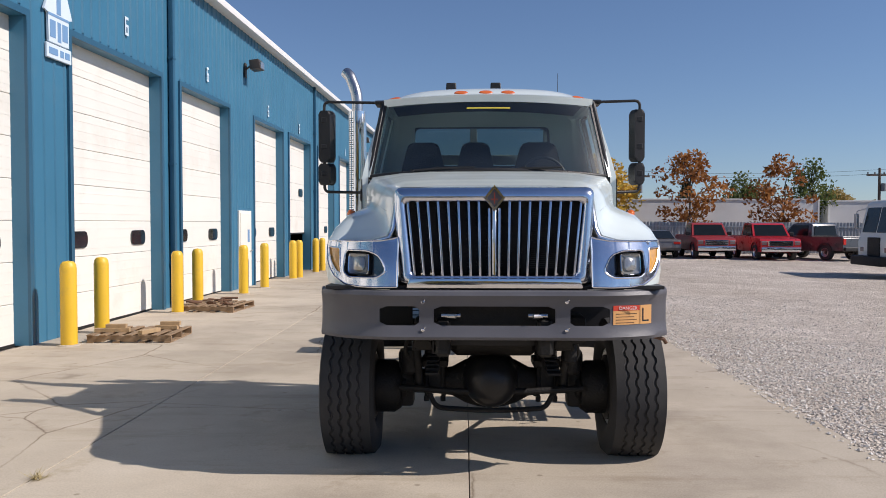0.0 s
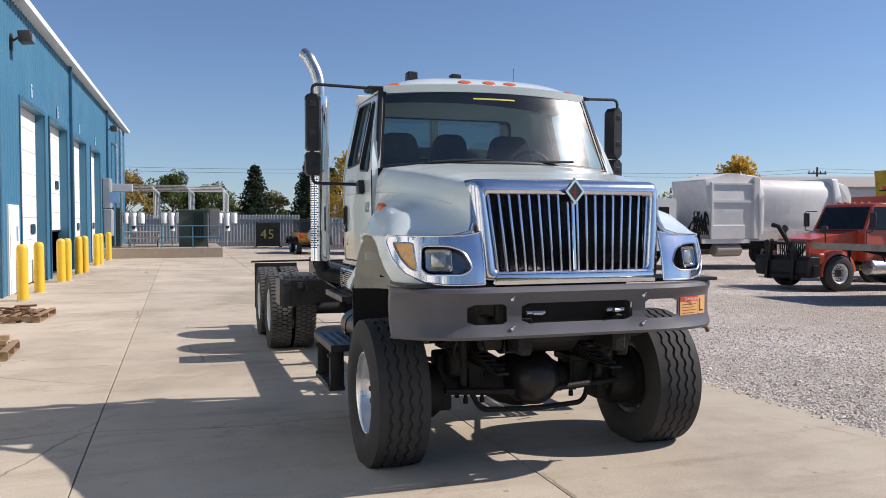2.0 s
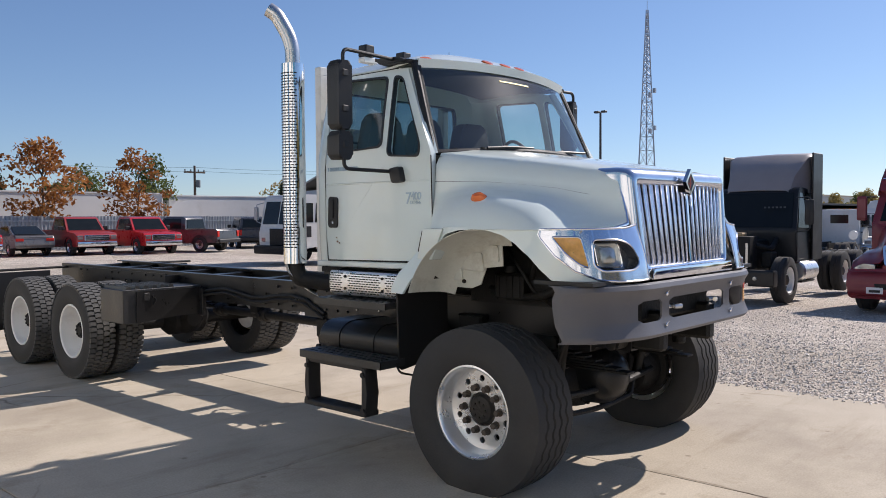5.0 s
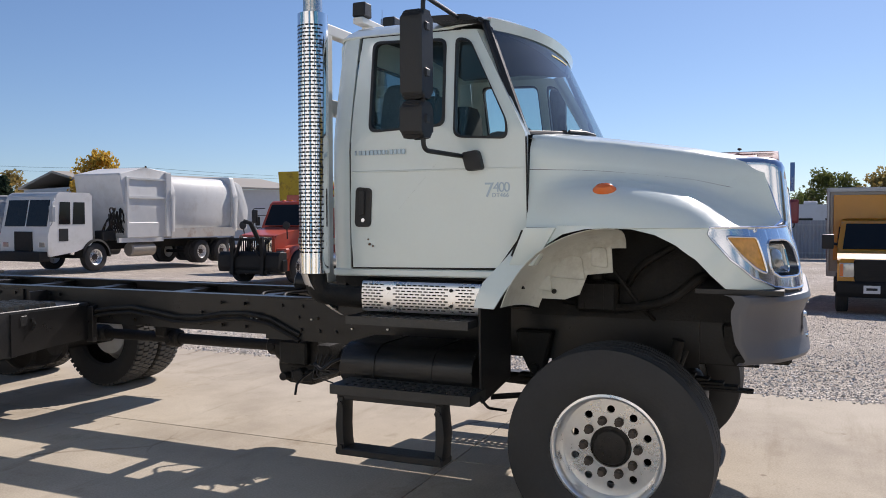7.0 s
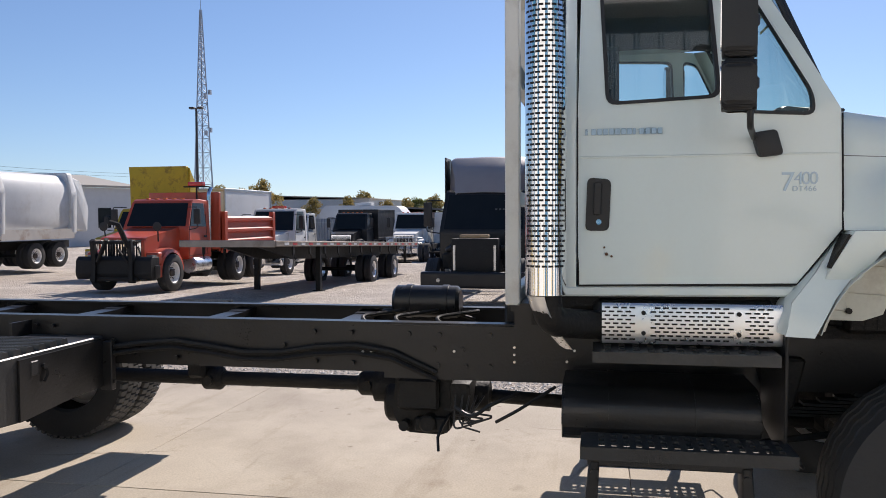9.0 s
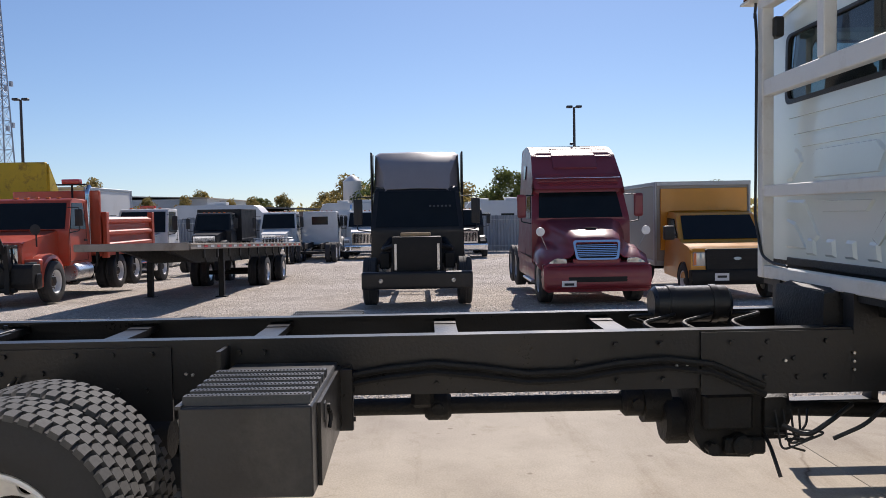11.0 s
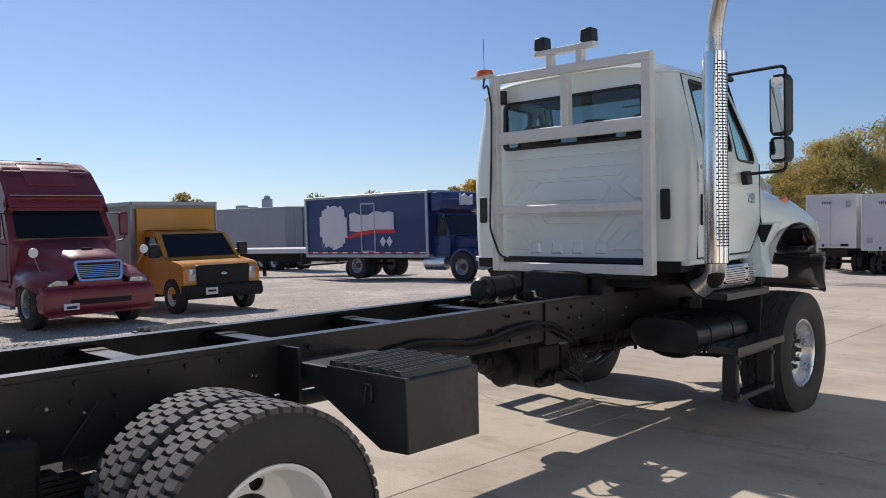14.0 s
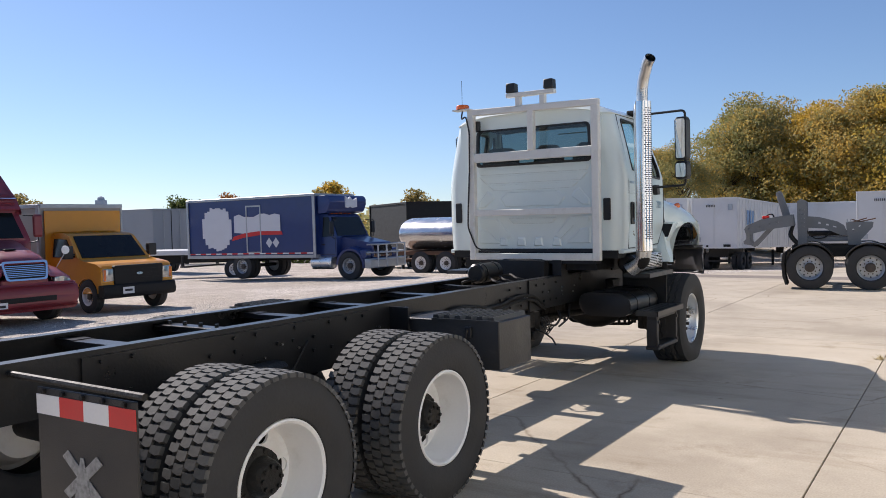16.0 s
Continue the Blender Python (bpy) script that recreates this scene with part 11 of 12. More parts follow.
def light_pole(x, y, top):
    z = drop(x, y)
    root = thing("lamp_post", (x, y, z), "tall dark steel yard lamp post", "lamp post", "yard lamp posts")
    h = top - z
    bm = B()
    tube(bm, [(0, 0, 0), (0, 0, h)], [0.13, 0.09], 10)
    part("pole", bm, POLE_DARK, root)
    for s in (-1, 1):
        bm = B()
        box(bm, -0.2, 0.2, s * 0.35 - 0.22, s * 0.35 + 0.22, h - 0.05, h + 0.12, 0.03, 1)
        part("lamp_head", bm, POLE_DARK, root)


light_pole(56.4, 40.4, 10.6)
light_pole(56.6, -0.6, 9.5)
light_pole(-9.0, 78.0, 7.2)


def utility_pole(x, y, top):
    root = thing("utility_pole", (x, y, drop(x, y)), "weathered wooden utility pole with a crossarm", "utility pole", "utility poles")
    h = top - drop(x, y)
    bm = B()
    tube(bm, [(0, 0, 0), (0, 0, h)], [0.16, 0.1], 10)
    part("pole", bm, POLE_WOOD, root)
    bm = B()
    box(bm, -1.1, 1.1, -0.06, 0.06, h - 0.7, h - 0.55)
    part("crossarm", bm, POLE_WOOD, root)
    for q in (-1.0, -0.4, 0.4, 1.0):
        bm = B()
        cyl(bm, (q, 0, h - 0.45), "z", 0.06, 0.2, 8)
        part("insulator", bm, GUN_GREY, root)
    bm = B()
    cyl(bm, (0.25, -0.2, h - 1.7), "z", 0.2, 0.7, 14, 0.03)
    part("pole_transformer", bm, GUN_GREY, root)


for x, y, t in ((36.0, 72.0, 6.6), (14.5, 70.0, 6.4), (58.0, 66.0, 7.0), (-20.0, 88.0, 7.5)):
    utility_pole(x, y, t)
WIRE = mat("wire_black", (0.03, 0.03, 0.03), 0.7, vary=0.1)
for dz in (0.0, 0.35):
    bm = B()
    stops = [Vector((-40, 95, 7.2)), Vector((-20, 88, 7.0)), Vector((14.5, 70, 5.9)), Vector((36, 72, 6.1)), Vector((58, 66, 6.5)), Vector((95, 60, 7))]
    pts = []
    for a, c in zip(stops, stops[1:]):
        for k in range(8):
            t = k / 8
            pts.append(a + (c - a) * t + Vector((0, 0, -1.2 * t * (1 - t) + dz)))
    pts.append(stops[-1])
    tube(bm, pts, 0.016, 4)
    solo("power_line", bm, WIRE, "thin overhead power line between the poles", "wire", "power lines")

# lattice mast
tx, ty, tz, top = 394.4, 215.0, -0.9, 111.3
root = thing("radio_mast", (tx, ty, tz), "tall three-sided lattice radio mast", "mast")
H = top - tz
corner = [Vector((math.cos(a), math.sin(a), 0)) for a in (0.5, 2.6, 4.7)]


def mast_r(z):
    return 5.6 * (1 - z / H) + 0.6


MAST = mat("mast_steel", (0.28, 0.32, 0.38), 0.5, 0.4, vary=0.15)
for c in corner:
    bm = B()
    tube(bm, [c * mast_r(z) + Vector((0, 0, z)) for z in (0, H * 0.5, H)], [0.42, 0.34, 0.24], 6)
    part("leg", bm, MAST, root)
z = 0.0
bm = B()
while z < H - 2.6:
    z2 = min(H, z + max(3.6, mast_r(z) * 1.7))
    for i in range(3):
        a, c = corner[i], corner[(i + 1) % 3]
        tube(bm, [a * mast_r(z) + Vector((0, 0, z)), c * mast_r(z2) + Vector((0, 0, z2))], 0.14, 4)
        tube(bm, [c * mast_r(z) + Vector((0, 0, z)), a * mast_r(z2) + Vector((0, 0, z2))], 0.14, 4)
        tube(bm, [a * mast_r(z2) + Vector((0, 0, z2)), c * mast_r(z2) + Vector((0, 0, z2))], 0.16, 4)
    z = z2
part("lattice", bm, MAST, root)["kind"] = "stuff"
for zz, q in ((48.0, 2.4), (65.0, -2.6), (68.0, 2.2), (46.0, -2.4)):
    bm = B()
    box(bm, q - 0.8, q + 0.8, -4.0, -2.6, zz, zz + 2.4)
    part("antenna", bm, MAST, root)
bm = B()
tube(bm, [(0, 0, H), (0, 0, H + 5)], 0.14, 5)
part("aerial", bm, MAST, root)

# ---- buildings and trailers beyond the fences ----
HALL = mat("pale_hall_siding", (0.55, 0.56, 0.56), 0.5, vary=0.08)
HALL_ROOF = mat("tan_hall_roof", (0.4, 0.36, 0.3), 0.6, vary=0.1)


def hall(name, x0, x1, y0, y1, h, ridge, wall, roof, label, rz=0.0, ribs=True):
    root = thing(name, ((x0 + x1) / 2, (y0 + y1) / 2, -0.8), label, "building", "", rz)
    w, d = (x1 - x0) / 2, (y1 - y0) / 2
    bm = B()
    box(bm, -w, w, -d, d, 0, h)
    part("wall", bm, wall, root)
    bm = B()
    prism(bm, [(-d - 0.3, h), (0, h + ridge), (d + 0.3, h), (d + 0.3, h + 0.15), (0, h + ridge + 0.15), (-d - 0.3, h + 0.15)], "x", -w - 0.3, w + 0.3)
    part("roof", bm, roof, root)
    n = int(2 * w / 3.0)
    for k in range(n):
        bm = B()
        x = -w + 1.0 + k * 3.0
        box(bm, x, x + 1.0, -d - 0.03, -d, h * 0.4, h * 0.7)
        part("window", bm, VEH_GLASS, root)
    return root


hall("warehouse", 34.3, 50.3, 43.1, 55.1, 4.6, 1.0, HALL, HALL_ROOF, "pale ribbed warehouse with a shallow tan roof", -20)
hall("workshop_shed", 70, 92, 18, 34, 2.9, 0.35, mat("brick_shed_wall", (0.26, 0.2, 0.17), 0.8, vary=0.2), mat("dark_roof", (0.16, 0.155, 0.15), 0.7, vary=0.2), "long low brown shed beyond the yard fence")
hall("far_store", 105, 140, 40, 70, 5.0, 0.5, HALL, HALL_ROOF, "low pale store building far off")
for x, y, rz, ln, skin, lab in ((8.0, 57.0, 2, 16.0, TRAILER_WHITE, "white van trailer behind the fence"), (25.0, 58.5, 1, 15.0, TRAILER_WHITE, "white van trailer behind the fence"), (42.0, 60.0, -3, 14.0, NAVY, "blue van trailer behind the fence")):
    root = thing("van_trailer", at_ground(x, y), lab, "trailer", "van trailers", rz)
    van_body(root, ln, 0.0, 1.27, 1.1, 3.5, skin, skin)
    axle_pair(root, 1.5, 1.22, 0.5, 0.27, RIM_WHITE, True)
    bm = B()
    for s in (-1, 1):
        box(bm, ln - 3, ln - 2.85, s * 0.85 - 0.06, s * 0.85 + 0.06, 0, 1.1)
    part("landing_leg", bm, UNDER, root)


def camper(x, y, rz, ln, lab):
    root = thing("travel_trailer", at_ground(x, y), lab, "travel trailer", "travel trailers behind the fence", rz)
    bm = B()
    prism(bm, rounded([(0, 0.6), (0.15, 2.6), (0.7, 3.25), (ln - 0.4, 3.3), (ln, 2.7), (ln, 0.6)], 0.25, 5), "y", -1.2, 1.2, 0.06, 2)
    body = part("body", bm, TRAILER_WHITE, root)
    for s in (-1, 1):
        for q in (0.3, 0.55, 0.8):
            bm = B()
            box(bm, ln * q - 0.45, ln * q + 0.45, s * 1.2 - 0.012, s * 1.2 + 0.012, 1.7, 2.4, 0.005, 1)
            part("window", bm, VEH_GLASS, body)
        bm = B()
        box(bm, 0.2, ln - 0.2, s * 1.203 - 0.006, s * 1.203 + 0.006, 1.2, 1.35)
        part("stripe", bm, TRAILER_GREY, body)
    bm = B()
    box(bm, ln * 0.5 - 0.4, ln * 0.5 + 0.4, -0.4, 0.4, 3.28, 3.5, 0.05, 2)
    part("roof_unit", bm, TRAILER_WHITE, body)
    for q in (0.45, 0.6):
        axle_pair(root, ln * q, 1.1, 0.36, 0.22, RIM_WHITE)


for k, (x, y) in enumerate(((51.5, 26.0), (52.0, 21.5), (51.0, 16.6), (52.5, 11.5), (51.5, 6.5), (52.0, 1.5))):
    camper(x, y, 90 if k % 2 else 0, 6.5, "white travel trailer standing behind the fence")

root = thing("silo", (66.0, 17.0, -0.8), "small white steel silo on a frame", "silo")
bm = B()
lathe(bm, [(2.6, 0.2), (3.6, 0.8), (5.4, 0.8), (5.8, 0.4), (6.0, 0.0)], (0, 0, 0), "z", 20)
part("bin", bm, TRAILER_WHITE, root)
for a in (0.8, 2.4, 3.9, 5.5):
    bm = B()
    tube(bm, [(0.8 * math.cos(a), 0.8 * math.sin(a), 0), (0.8 * math.cos(a), 0.8 * math.sin(a), 3.7)], 0.06, 6)
    part("leg", bm, GALV, root)

# far city blocks on the horizon
HAZE = mat("hazy_tower", (0.3, 0.36, 0.42), 0.9, vary=0.05)
for x, y, w, h, cap in ((328, -207, 4.0, 15.8, True), (336, -198, 4.5, 12.8, False), (318, -190, 7.0, 11.5, False)):
    root = thing("city_tower", (x, y, -2), "hazy city tower on the horizon", "tower", "city towers", 32)
    bm = B()
    box(bm, -w / 2, w / 2, -w / 2, w / 2, 0, h + 1, 0.2, 1)
    tower = part("wall", bm, HAZE, root)
    if cap:
        bm = B()
        lathe(bm, [(0, w * 0.42), (1.2, w * 0.36), (2.0, 0.0)], (0, 0, h + 1), "z", 12)
        part("roof", bm, HAZE, root)

# ---- trees ----
def leaf_material(name, stops):
    m = bpy.data.materials.new(name)
    m.use_nodes = True
    n, l = m.node_tree.nodes, m.node_tree.links
    b = n["Principled BSDF"]
    geo = n.new("ShaderNodeNewGeometry")
    tc = n.new("ShaderNodeTexCoord")
    info = n.new("ShaderNodeObjectInfo")
    big = noise_node(n, l, tc.outputs["Object"], 0.55, 4, 0.6)
    add = n.new("ShaderNodeMath")
    add.operation = "MULTIPLY_ADD"
    l.new(geo.outputs["Random Per Island"], add.inputs[0])
    add.inputs[1].default_value = 0.45
    l.new(big.outputs["Fac"], add.inputs[2])
    add2 = n.new("ShaderNodeMath")
    add2.operation = "MULTIPLY_ADD"
    l.new(info.outputs["Random"], add2.inputs[0])
    add2.inputs[1].default_value = 0.25
    l.new(add.outputs[0], add2.inputs[2])
    r = ramp_node(n, l, add2.outputs[0], stops)
    l.new(r.outputs[0], b.inputs["Base Color"])
    b.inputs["Roughness"].default_value = 0.65
    b.inputs["Specular IOR Level"].default_value = 0.25
    tr = n.new("ShaderNodeBsdfTranslucent")
    l.new(r.outputs[0], tr.inputs["Color"])
    mx = n.new("ShaderNodeMixShader")
    mx.inputs[0].default_value = 0.42
    l.new(b.outputs[0], mx.inputs[1])
    l.new(tr.outputs[0], mx.inputs[2])
    l.new(mx.outputs[0], n["Material Output"].inputs["Surface"])
    return m


BARK = mat("grey_brown_bark", (0.09, 0.07, 0.055), 0.9, vary=0.35, scale=6, bump=0.6)
LEAF_WOOD = leaf_material("late_green_leaves", [(0.35, (0.17, 0.2, 0.085)), (0.7, (0.32, 0.31, 0.12)), (0.98, (0.45, 0.36, 0.13)), (1.2, (0.62, 0.42, 0.11))])
LEAF_GOLD = leaf_material("gold_leaves", [(0.35, (0.19, 0.18, 0.045)), (0.65, (0.46, 0.35, 0.065)), (1.0, (0.66, 0.43, 0.075))])
LEAF_RUST = leaf_material("rust_leaves", [(0.35, (0.125, 0.044, 0.015)), (0.7, (0.250, 0.092, 0.028)), (1.05, (0.400, 0.180, 0.055))])
LEAF_GREEN = leaf_material("dark_green_leaves", [(0.35, (0.043, 0.068, 0.020)), (0.7, (0.085, 0.119, 0.034)), (1.05, (0.153, 0.170, 0.051))])
LEAF_PALE = leaf_material("pale_autumn_leaves", [(0.35, (0.15, 0.14, 0.05)), (0.7, (0.3, 0.25, 0.09)), (1.05, (0.42, 0.3, 0.1))])
LEAF_CONIFER = leaf_material("conifer_needles", [(0.35, (0.02, 0.036, 0.022)), (0.7, (0.034, 0.058, 0.032)), (1.05, (0.055, 0.08, 0.044))])


def leaves_mesh(name, centres, per, size, spread, seed, material, flat=0.7):
    """Small leaf quads scattered round the twig ends."""
    r = np.random.default_rng(seed)
    cen = np.repeat(np.array([c for c, _ in centres], dtype=float), per, axis=0)
    rad = np.repeat(np.array([q for _, q in centres], dtype=float), per)
    n = len(cen)

    def unit(v):
        return v / (np.linalg.norm(v, axis=1, keepdims=True) + 1e-6)
    d = unit(r.normal(0, 1, (n, 3)))
    p = cen + d * (rad * spread * r.uniform(0.25, 1.0, n) ** 0.5)[:, None] * np.array((1, 1, flat))
    u = unit(r.normal(0, 1, (n, 3)))
    w = unit(np.cross(u, r.normal(0, 1, (n, 3))))
    a = (size * r.uniform(0.6, 1.3, n))[:, None]
    vs = np.stack([p - u * a, p + w * a * 0.55, p + u * a, p - w * a * 0.55], axis=1).reshape(-1, 3)
    me = bpy.data.meshes.new(name)
    me.vertices.add(4 * n)
    me.vertices.foreach_set("co", vs.astype(np.float32).ravel())
    me.loops.add(4 * n)
    me.loops.foreach_set("vertex_index", np.arange(4 * n, dtype=np.int32))
    me.polygons.add(n)
    me.polygons.foreach_set("loop_start", np.arange(0, 4 * n, 4, dtype=np.int32))
    me.update(calc_edges=True)
    me.materials.append(material)
    return me


def broad_tree(seed, height, width, trunk, leaf_mat, per=60, leaf=0.2, clumps=70, sparse=0.0, low=0.25):
    """The meshes of a broad-leaved tree: a branching trunk and leaf clumps at the ends of the limbs."""
    r = random.Random(seed)
    bm = B()
    lean0 = Vector((r.uniform(-0.05, 0.05), r.uniform(-0.05, 0.05), 1))
    pts = [lean0 * (height * t) + Vector((r.uniform(-0.1, 0.1), r.uniform(-0.1, 0.1), 0)) * (t > 0) for t in (0, 0.2, 0.4, 0.6, 0.8)]
    tube(bm, pts, [trunk, trunk * 0.75, trunk * 0.5, trunk * 0.3, trunk * 0.12], 8)
    centres = []
    for k in range(clumps):
        t = r.uniform(low, 1.0)
        prof = math.sin(math.pi * min(1.0, ((t - low) / (1 - low)) ** 0.75)) ** 0.6 if t < 0.99 else 0.2
        rad = width / 2 * max(0.12, prof) * r.uniform(0.35, 1.0)
        a = r.uniform(0, 6.283)
        c = Vector((rad * math.cos(a), rad * math.sin(a), height * t * r.uniform(0.94, 1.03)))
        if r.random() < sparse:
            continue
        centres.append(((c.x, c.y, c.z), height * 0.085 * r.uniform(0.7, 1.4)))
        if k % 2 == 0:
            base = lean0 * (height * max(low * 0.8, t - 0.22))
            base.z = min(base.z, height * 0.78)
            mid = base.lerp(c, 0.55) + Vector((0, 0, height * 0.02))
            tube(bm, [base, mid, c], [trunk * 0.28, trunk * 0.16, trunk * 0.05], 5)
    wood = finish("trunk", bm, BARK)
    crown = leaves_mesh("crown", centres, per, leaf, 1.35, seed, leaf_mat)
    return wood, crown


def conifer(seed, height, width):
    r = random.Random(seed)
    bm = B()
    tube(bm, [(0, 0, 0), (0, 0, height)], [0.2, 0.03], 8)
    centres = []
    n = 22
    for i in range(n):
        t = 0.08 + 0.9 * i / n
        rad = width / 2 * (1 - t) ** 0.85 * r.uniform(0.85, 1.15)
        k = max(4, int(9 * (1 - t) + 3))
        for j in range(k):
            a = 6.283 * (j + r.random() * 0.6) / k + i
            end = Vector((rad * math.cos(a), rad * math.sin(a), height * t - rad * 0.12))
            tube(bm, [(0, 0, height * t), end], [0.035, 0.01], 4)
            for q in (0.4, 0.7, 1.0):
                c = Vector((0, 0, height * t)).lerp(end, q)
                centres.append(((c.x, c.y, c.z), height * 0.045 * (1.2 - 0.4 * t)))
    wood = finish("trunk", bm, BARK)
    crown = leaves_mesh("crown", centres, 16, 0.16, 1.3, seed, LEAF_CONIFER, 0.5)
    return wood, crown


def plant(meshes, x, y, scale, rz, label, group="", wide=1.0):
    root = thing("tree", (x, y, drop(x, y) - 0.1), label, "tree", group)
    root.matrix_world = pose(x, y, drop(x, y) - 0.1, 0, 0, rz) @ Matrix.Diagonal((scale * wide, scale * wide, scale, 1))
    hang_mesh("trunk", meshes[0], root)
    hang_mesh("crown", meshes[1], root)
    return root


WOODS = [broad_tree(21 + k, 10.0, 8.5, 0.28, LEAF_WOOD if k != 1 else LEAF_GOLD, 230, 0.1, 130, 0.0, 0.12) for k in range(3)]
rnd = random.Random(77)
spots = []
for k in range(26):
    x = -14 + 1.5 * k + rnd.uniform(-0.8, 0.8)
    y = (-53 if x < 13 else -49) - rnd.uniform(0, 9) - (0.12 * max(0, x - 10))
    ht = (1.22 + rnd.uniform(-0.08, 0.12)) if x < 13 else (0.95 - 0.035 * (x - 13) + rnd.uniform(-0.05, 0.05))
    which = 1 if k in (14, 15, 9) else (0, 2)[k % 2]
    spots.append((x, y, ht, which))
for x, y, ht, which in spots:
    plant(WOODS[which], x, y, ht, rnd.uniform(0, 360), "gold-tinged broadleaf tree at the edge of a wood" if which == 1 else "dull green broadleaf tree turning gold at the edge of a wood", "trees of the wood")
RUSTY = [broad_tree(41 + k, 6.2, 4.4, 0.12, LEAF_RUST, 40, 0.15, 62, 0.4, 0.3) for k in range(2)]
GOLDY = broad_tree(51, 6.0, 4.6, 0.12, LEAF_GOLD, 60, 0.15, 80, 0.05, 0.25)
THIN = broad_tree(53, 6.0, 3.2, 0.1, LEAF_GREEN, 40, 0.13, 60, 0.2, 0.25)
FIRS = [conifer(61 + k, 8.0, 5.2) for k in range(2)]
FARS = [broad_tree(71 + k, 7.0, 7.5, 0.2, LEAF_GREEN if k < 1 else LEAF_PALE, 90, 0.17, 70, 0.0, 0.15) for k in range(3)]
for x, y, s, w in ((8.3, 51.6, 1.0, 1.0),):
    plant(GOLDY, x, y, s, 20, "small gold and orange street tree behind the fence", "young autumn trees")
for x, y, s, k in ((13.7, 51.0, 1.02, 0), (19.7, 51.6, 0.95, 1)):
    plant(RUSTY[k], x, y, s, 40 * k + 70, "young tree with thinning rust-brown leaves", "young autumn trees")
plant(THIN, 24.3, 58.0, 1.05, 10, "slim green tree turning brown", "young autumn trees", 0.9)
plant(GOLDY, 32.5, 45.5, 0.98, 130, "slim yellow-green tree beyond the trucks", "young autumn trees", 0.8)
plant(THIN, 19.5, 58.5, 0.9, 200, "slim green tree turning brown", "young autumn trees")
for x, y, s, k in ((4.3, 78.0, 0.9, 0), (9.3, 78.0, 0.97, 1), (11.6, 79.0, 0.9, 0), (22.0, 82.0, 0.8, 1), (45.0, 70.0, 0.75, 0)):
    plant(FIRS[k], x, y, s, 30 * x, "dark green spruce with a pointed crown", "spruces")
rnd = random.Random(31)
for x, y, s in ((-7.0, 80.0, 0.85), (-3.0, 84.0, 0.9), (0.5, 82.0, 0.75), (6.3, 80.0, 0.62), (-11.0, 86.0, 0.95), (18.0, 92.0, 0.8), (30.0, 88.0, 0.8), (38.0, 85.0, 0.75), (52.0, 78.0, 0.9), (62.0, 68.0, 0.8), (66.0, 13.5, 1.15), (68.0, 9.5, 1.2), (70.0, 17.5, 1.05), (69.0, 3.0, 1.15), (68.0, -1.0, 1.1), (62.0, -3.5, 0.95), (72.0, -6.0, 0.9), (58.0, 13.0, 0.9), (66.0, -14.0, 0.9), (48.0, -26.0, 0.95), (40.0, -33.0, 1.0), (34.0, -38.0, 1.0), (28.0, -41.0, 0.95), (24.0, -45.0, 0.9), (95.0, 60.0, 1.0), (110.0, 42.0, 1.1), (120.0, 36.0, 1.0), (112.0, 25.0, 1.1), (120.0, 16.0, 1.2), (118.0, 8.0, 1.0)):
    plant(FARS[int(x * 7) % 3], x, y, s * (0.78 if x > 20 and y < 20 else (0.7 if x > 90 else 1.0)), rnd.uniform(0, 360), "round-crowned tree turning with the season", "scattered trees")

for x, y, s, k in ((80.6, 50.5, 0.74, 1), (81.8, 48.0, 0.7, 2), (78.0, 44.2, 0.8, 1), (98.8, 46.0, 0.62, 2), (102.2, 42.2, 0.64, 1), (92.1, 33.9, 0.58, 2), (87.8, 30.4, 0.6, 1), (83.6, 26.2, 0.66, 2)):
    plant(FARS[k], x, y, s, 50 * x, "far pale tree turning with the season", "scattered trees", 0.75)
plant(FARS[1], 90.7, -36.7, 1.0, 60, "pale olive tree standing beyond the parked trailers", "scattered trees")
plant(RUSTY[0], 72.0, -52.0, 1.15, 150, "rust-brown tree beyond the box truck", "scattered trees")
plant(GOLDY, 62.3, -60.3, 1.35, 250, "thinning gold tree beyond the box truck", "scattered trees")

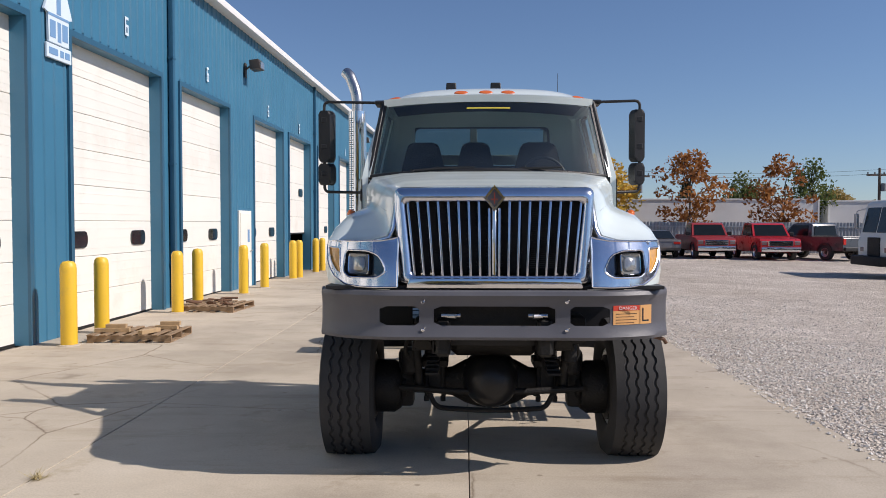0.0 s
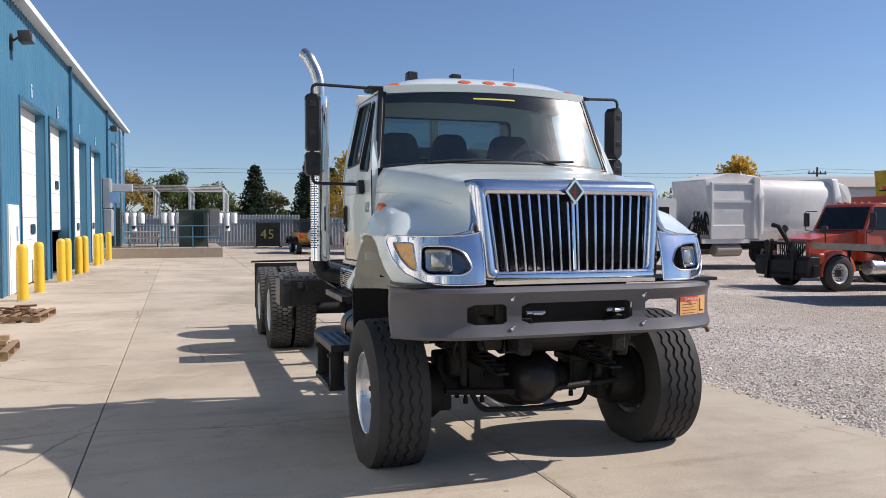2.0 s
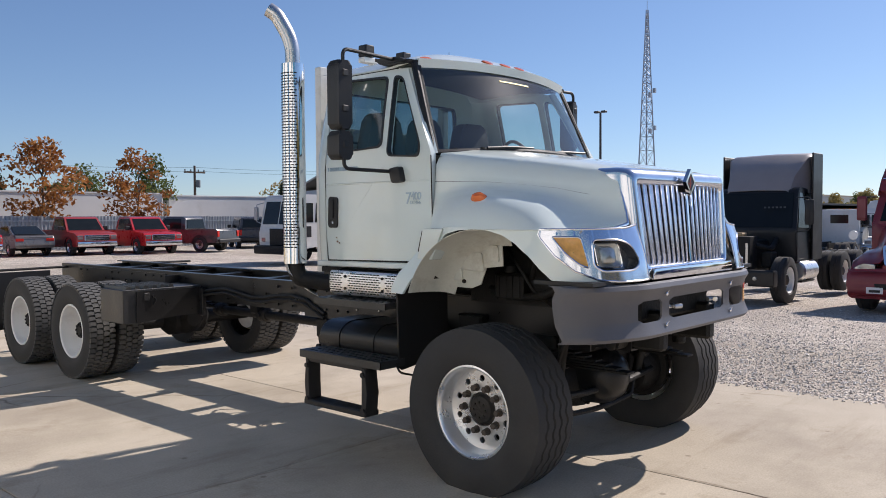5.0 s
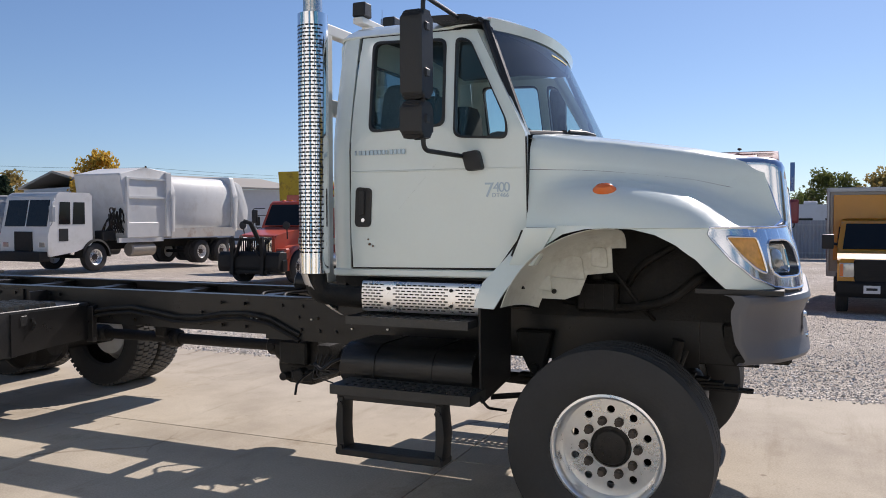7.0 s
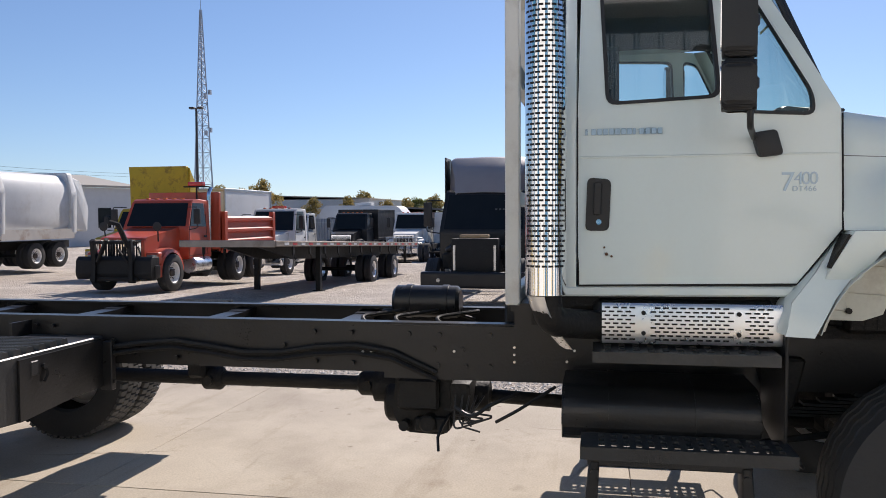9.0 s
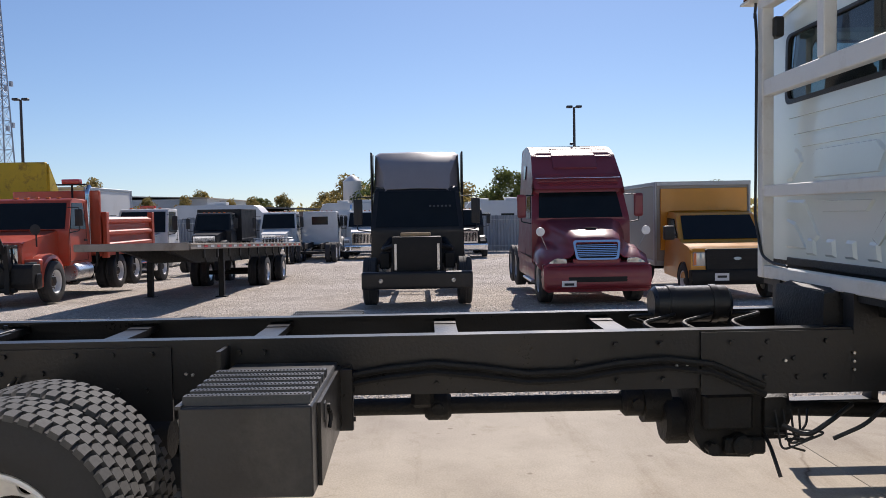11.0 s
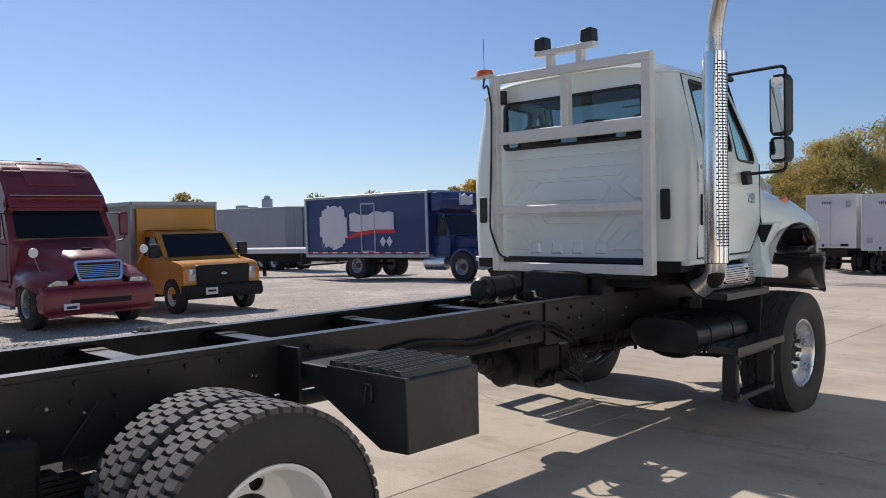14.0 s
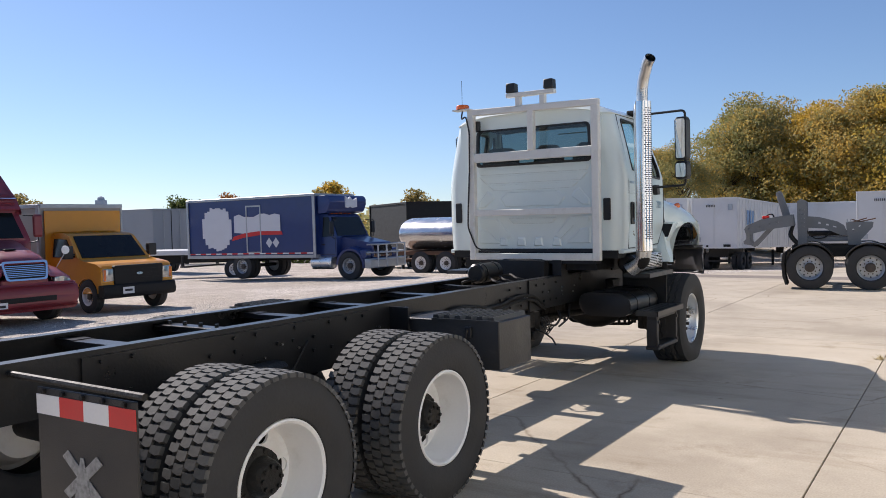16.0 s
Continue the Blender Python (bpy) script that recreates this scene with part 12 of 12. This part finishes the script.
# low far woods all along the horizon
cent = []
r2 = random.Random(91)
for k in range(520):
    a = r2.uniform(-0.95, 2.05)
    d = r2.uniform(130, 240)
    x, y = d * math.cos(a), d * math.sin(a) + 10
    for q in range(3):
        cent.append(((x + r2.uniform(-3, 3), y + r2.uniform(-3, 3), -1 + r2.uniform(0.5, 5.0) * r2.uniform(0.5, 1.0)), 2.2))
me = leaves_mesh("far_woods", cent, 16, 0.9, 1.2, 91, LEAF_WOOD)
tagged(new("far_woods", me), "low hazy tree line along the horizon", "woods", kind="stuff")
cent = []
for k in range(160):
    x = r2.uniform(-16, 60)
    cent.append(((x, 66 + r2.uniform(0, 12), r2.uniform(0.0, 1.6)), 1.2))
for k in range(120):
    cent.append(((r2.uniform(26, 60), -30 - r2.uniform(0, 6), r2.uniform(-1.0, 0.2)), 1.0))
me = leaves_mesh("hedge_scrub", cent, 40, 0.28, 1.2, 92, LEAF_GREEN)
tagged(new("hedge_scrub", me), "low scrub and hedges beyond the fences", "shrubs", kind="stuff")

# ---- concrete slab, panel by panel ----
pavement = thing("pavement", (0, 8, 0), "worn pale concrete paving in large panels with dirty joints", "pavement", kind="structure")
OFFSETS[pavement.name] = Vector((0, 8, 0))
bm = B()
grid(bm, [[(x, y, drop(x, y) - 0.014) for x in (-6.6, EDGE_X - 0.02)] for y in [-40, -38, -34] + list(range(-32, -5, 2)) + [62]])
part("joint_filler", bm, JOINT, pavement, "dirt-filled joints")
LANES = [(-6.6, -3.212), (-3.202, -0.174), (-0.166, EDGE_X)]
y = 7.97 - 12 * 3.45
slab_meshes = {}
row = 0
while y < 58:
    for i, (a, c) in enumerate(LANES):
        if i not in slab_meshes:
            t = B()
            box(t, a, c, 0.003, 3.447, -0.1, 0.0, 0.003, 1)
            slab_meshes[i] = finish("concrete_panel", t, CONCRETE)
        yc = y + 1.725
        tilt = math.degrees(math.atan2(drop(0, y + 3.45) - drop(0, y), 3.45))
        share("concrete_panel", slab_meshes[i], pavement, pose(0, y - 8, drop(0, y), tilt, 0, 0))
    y += 3.45
    row += 1
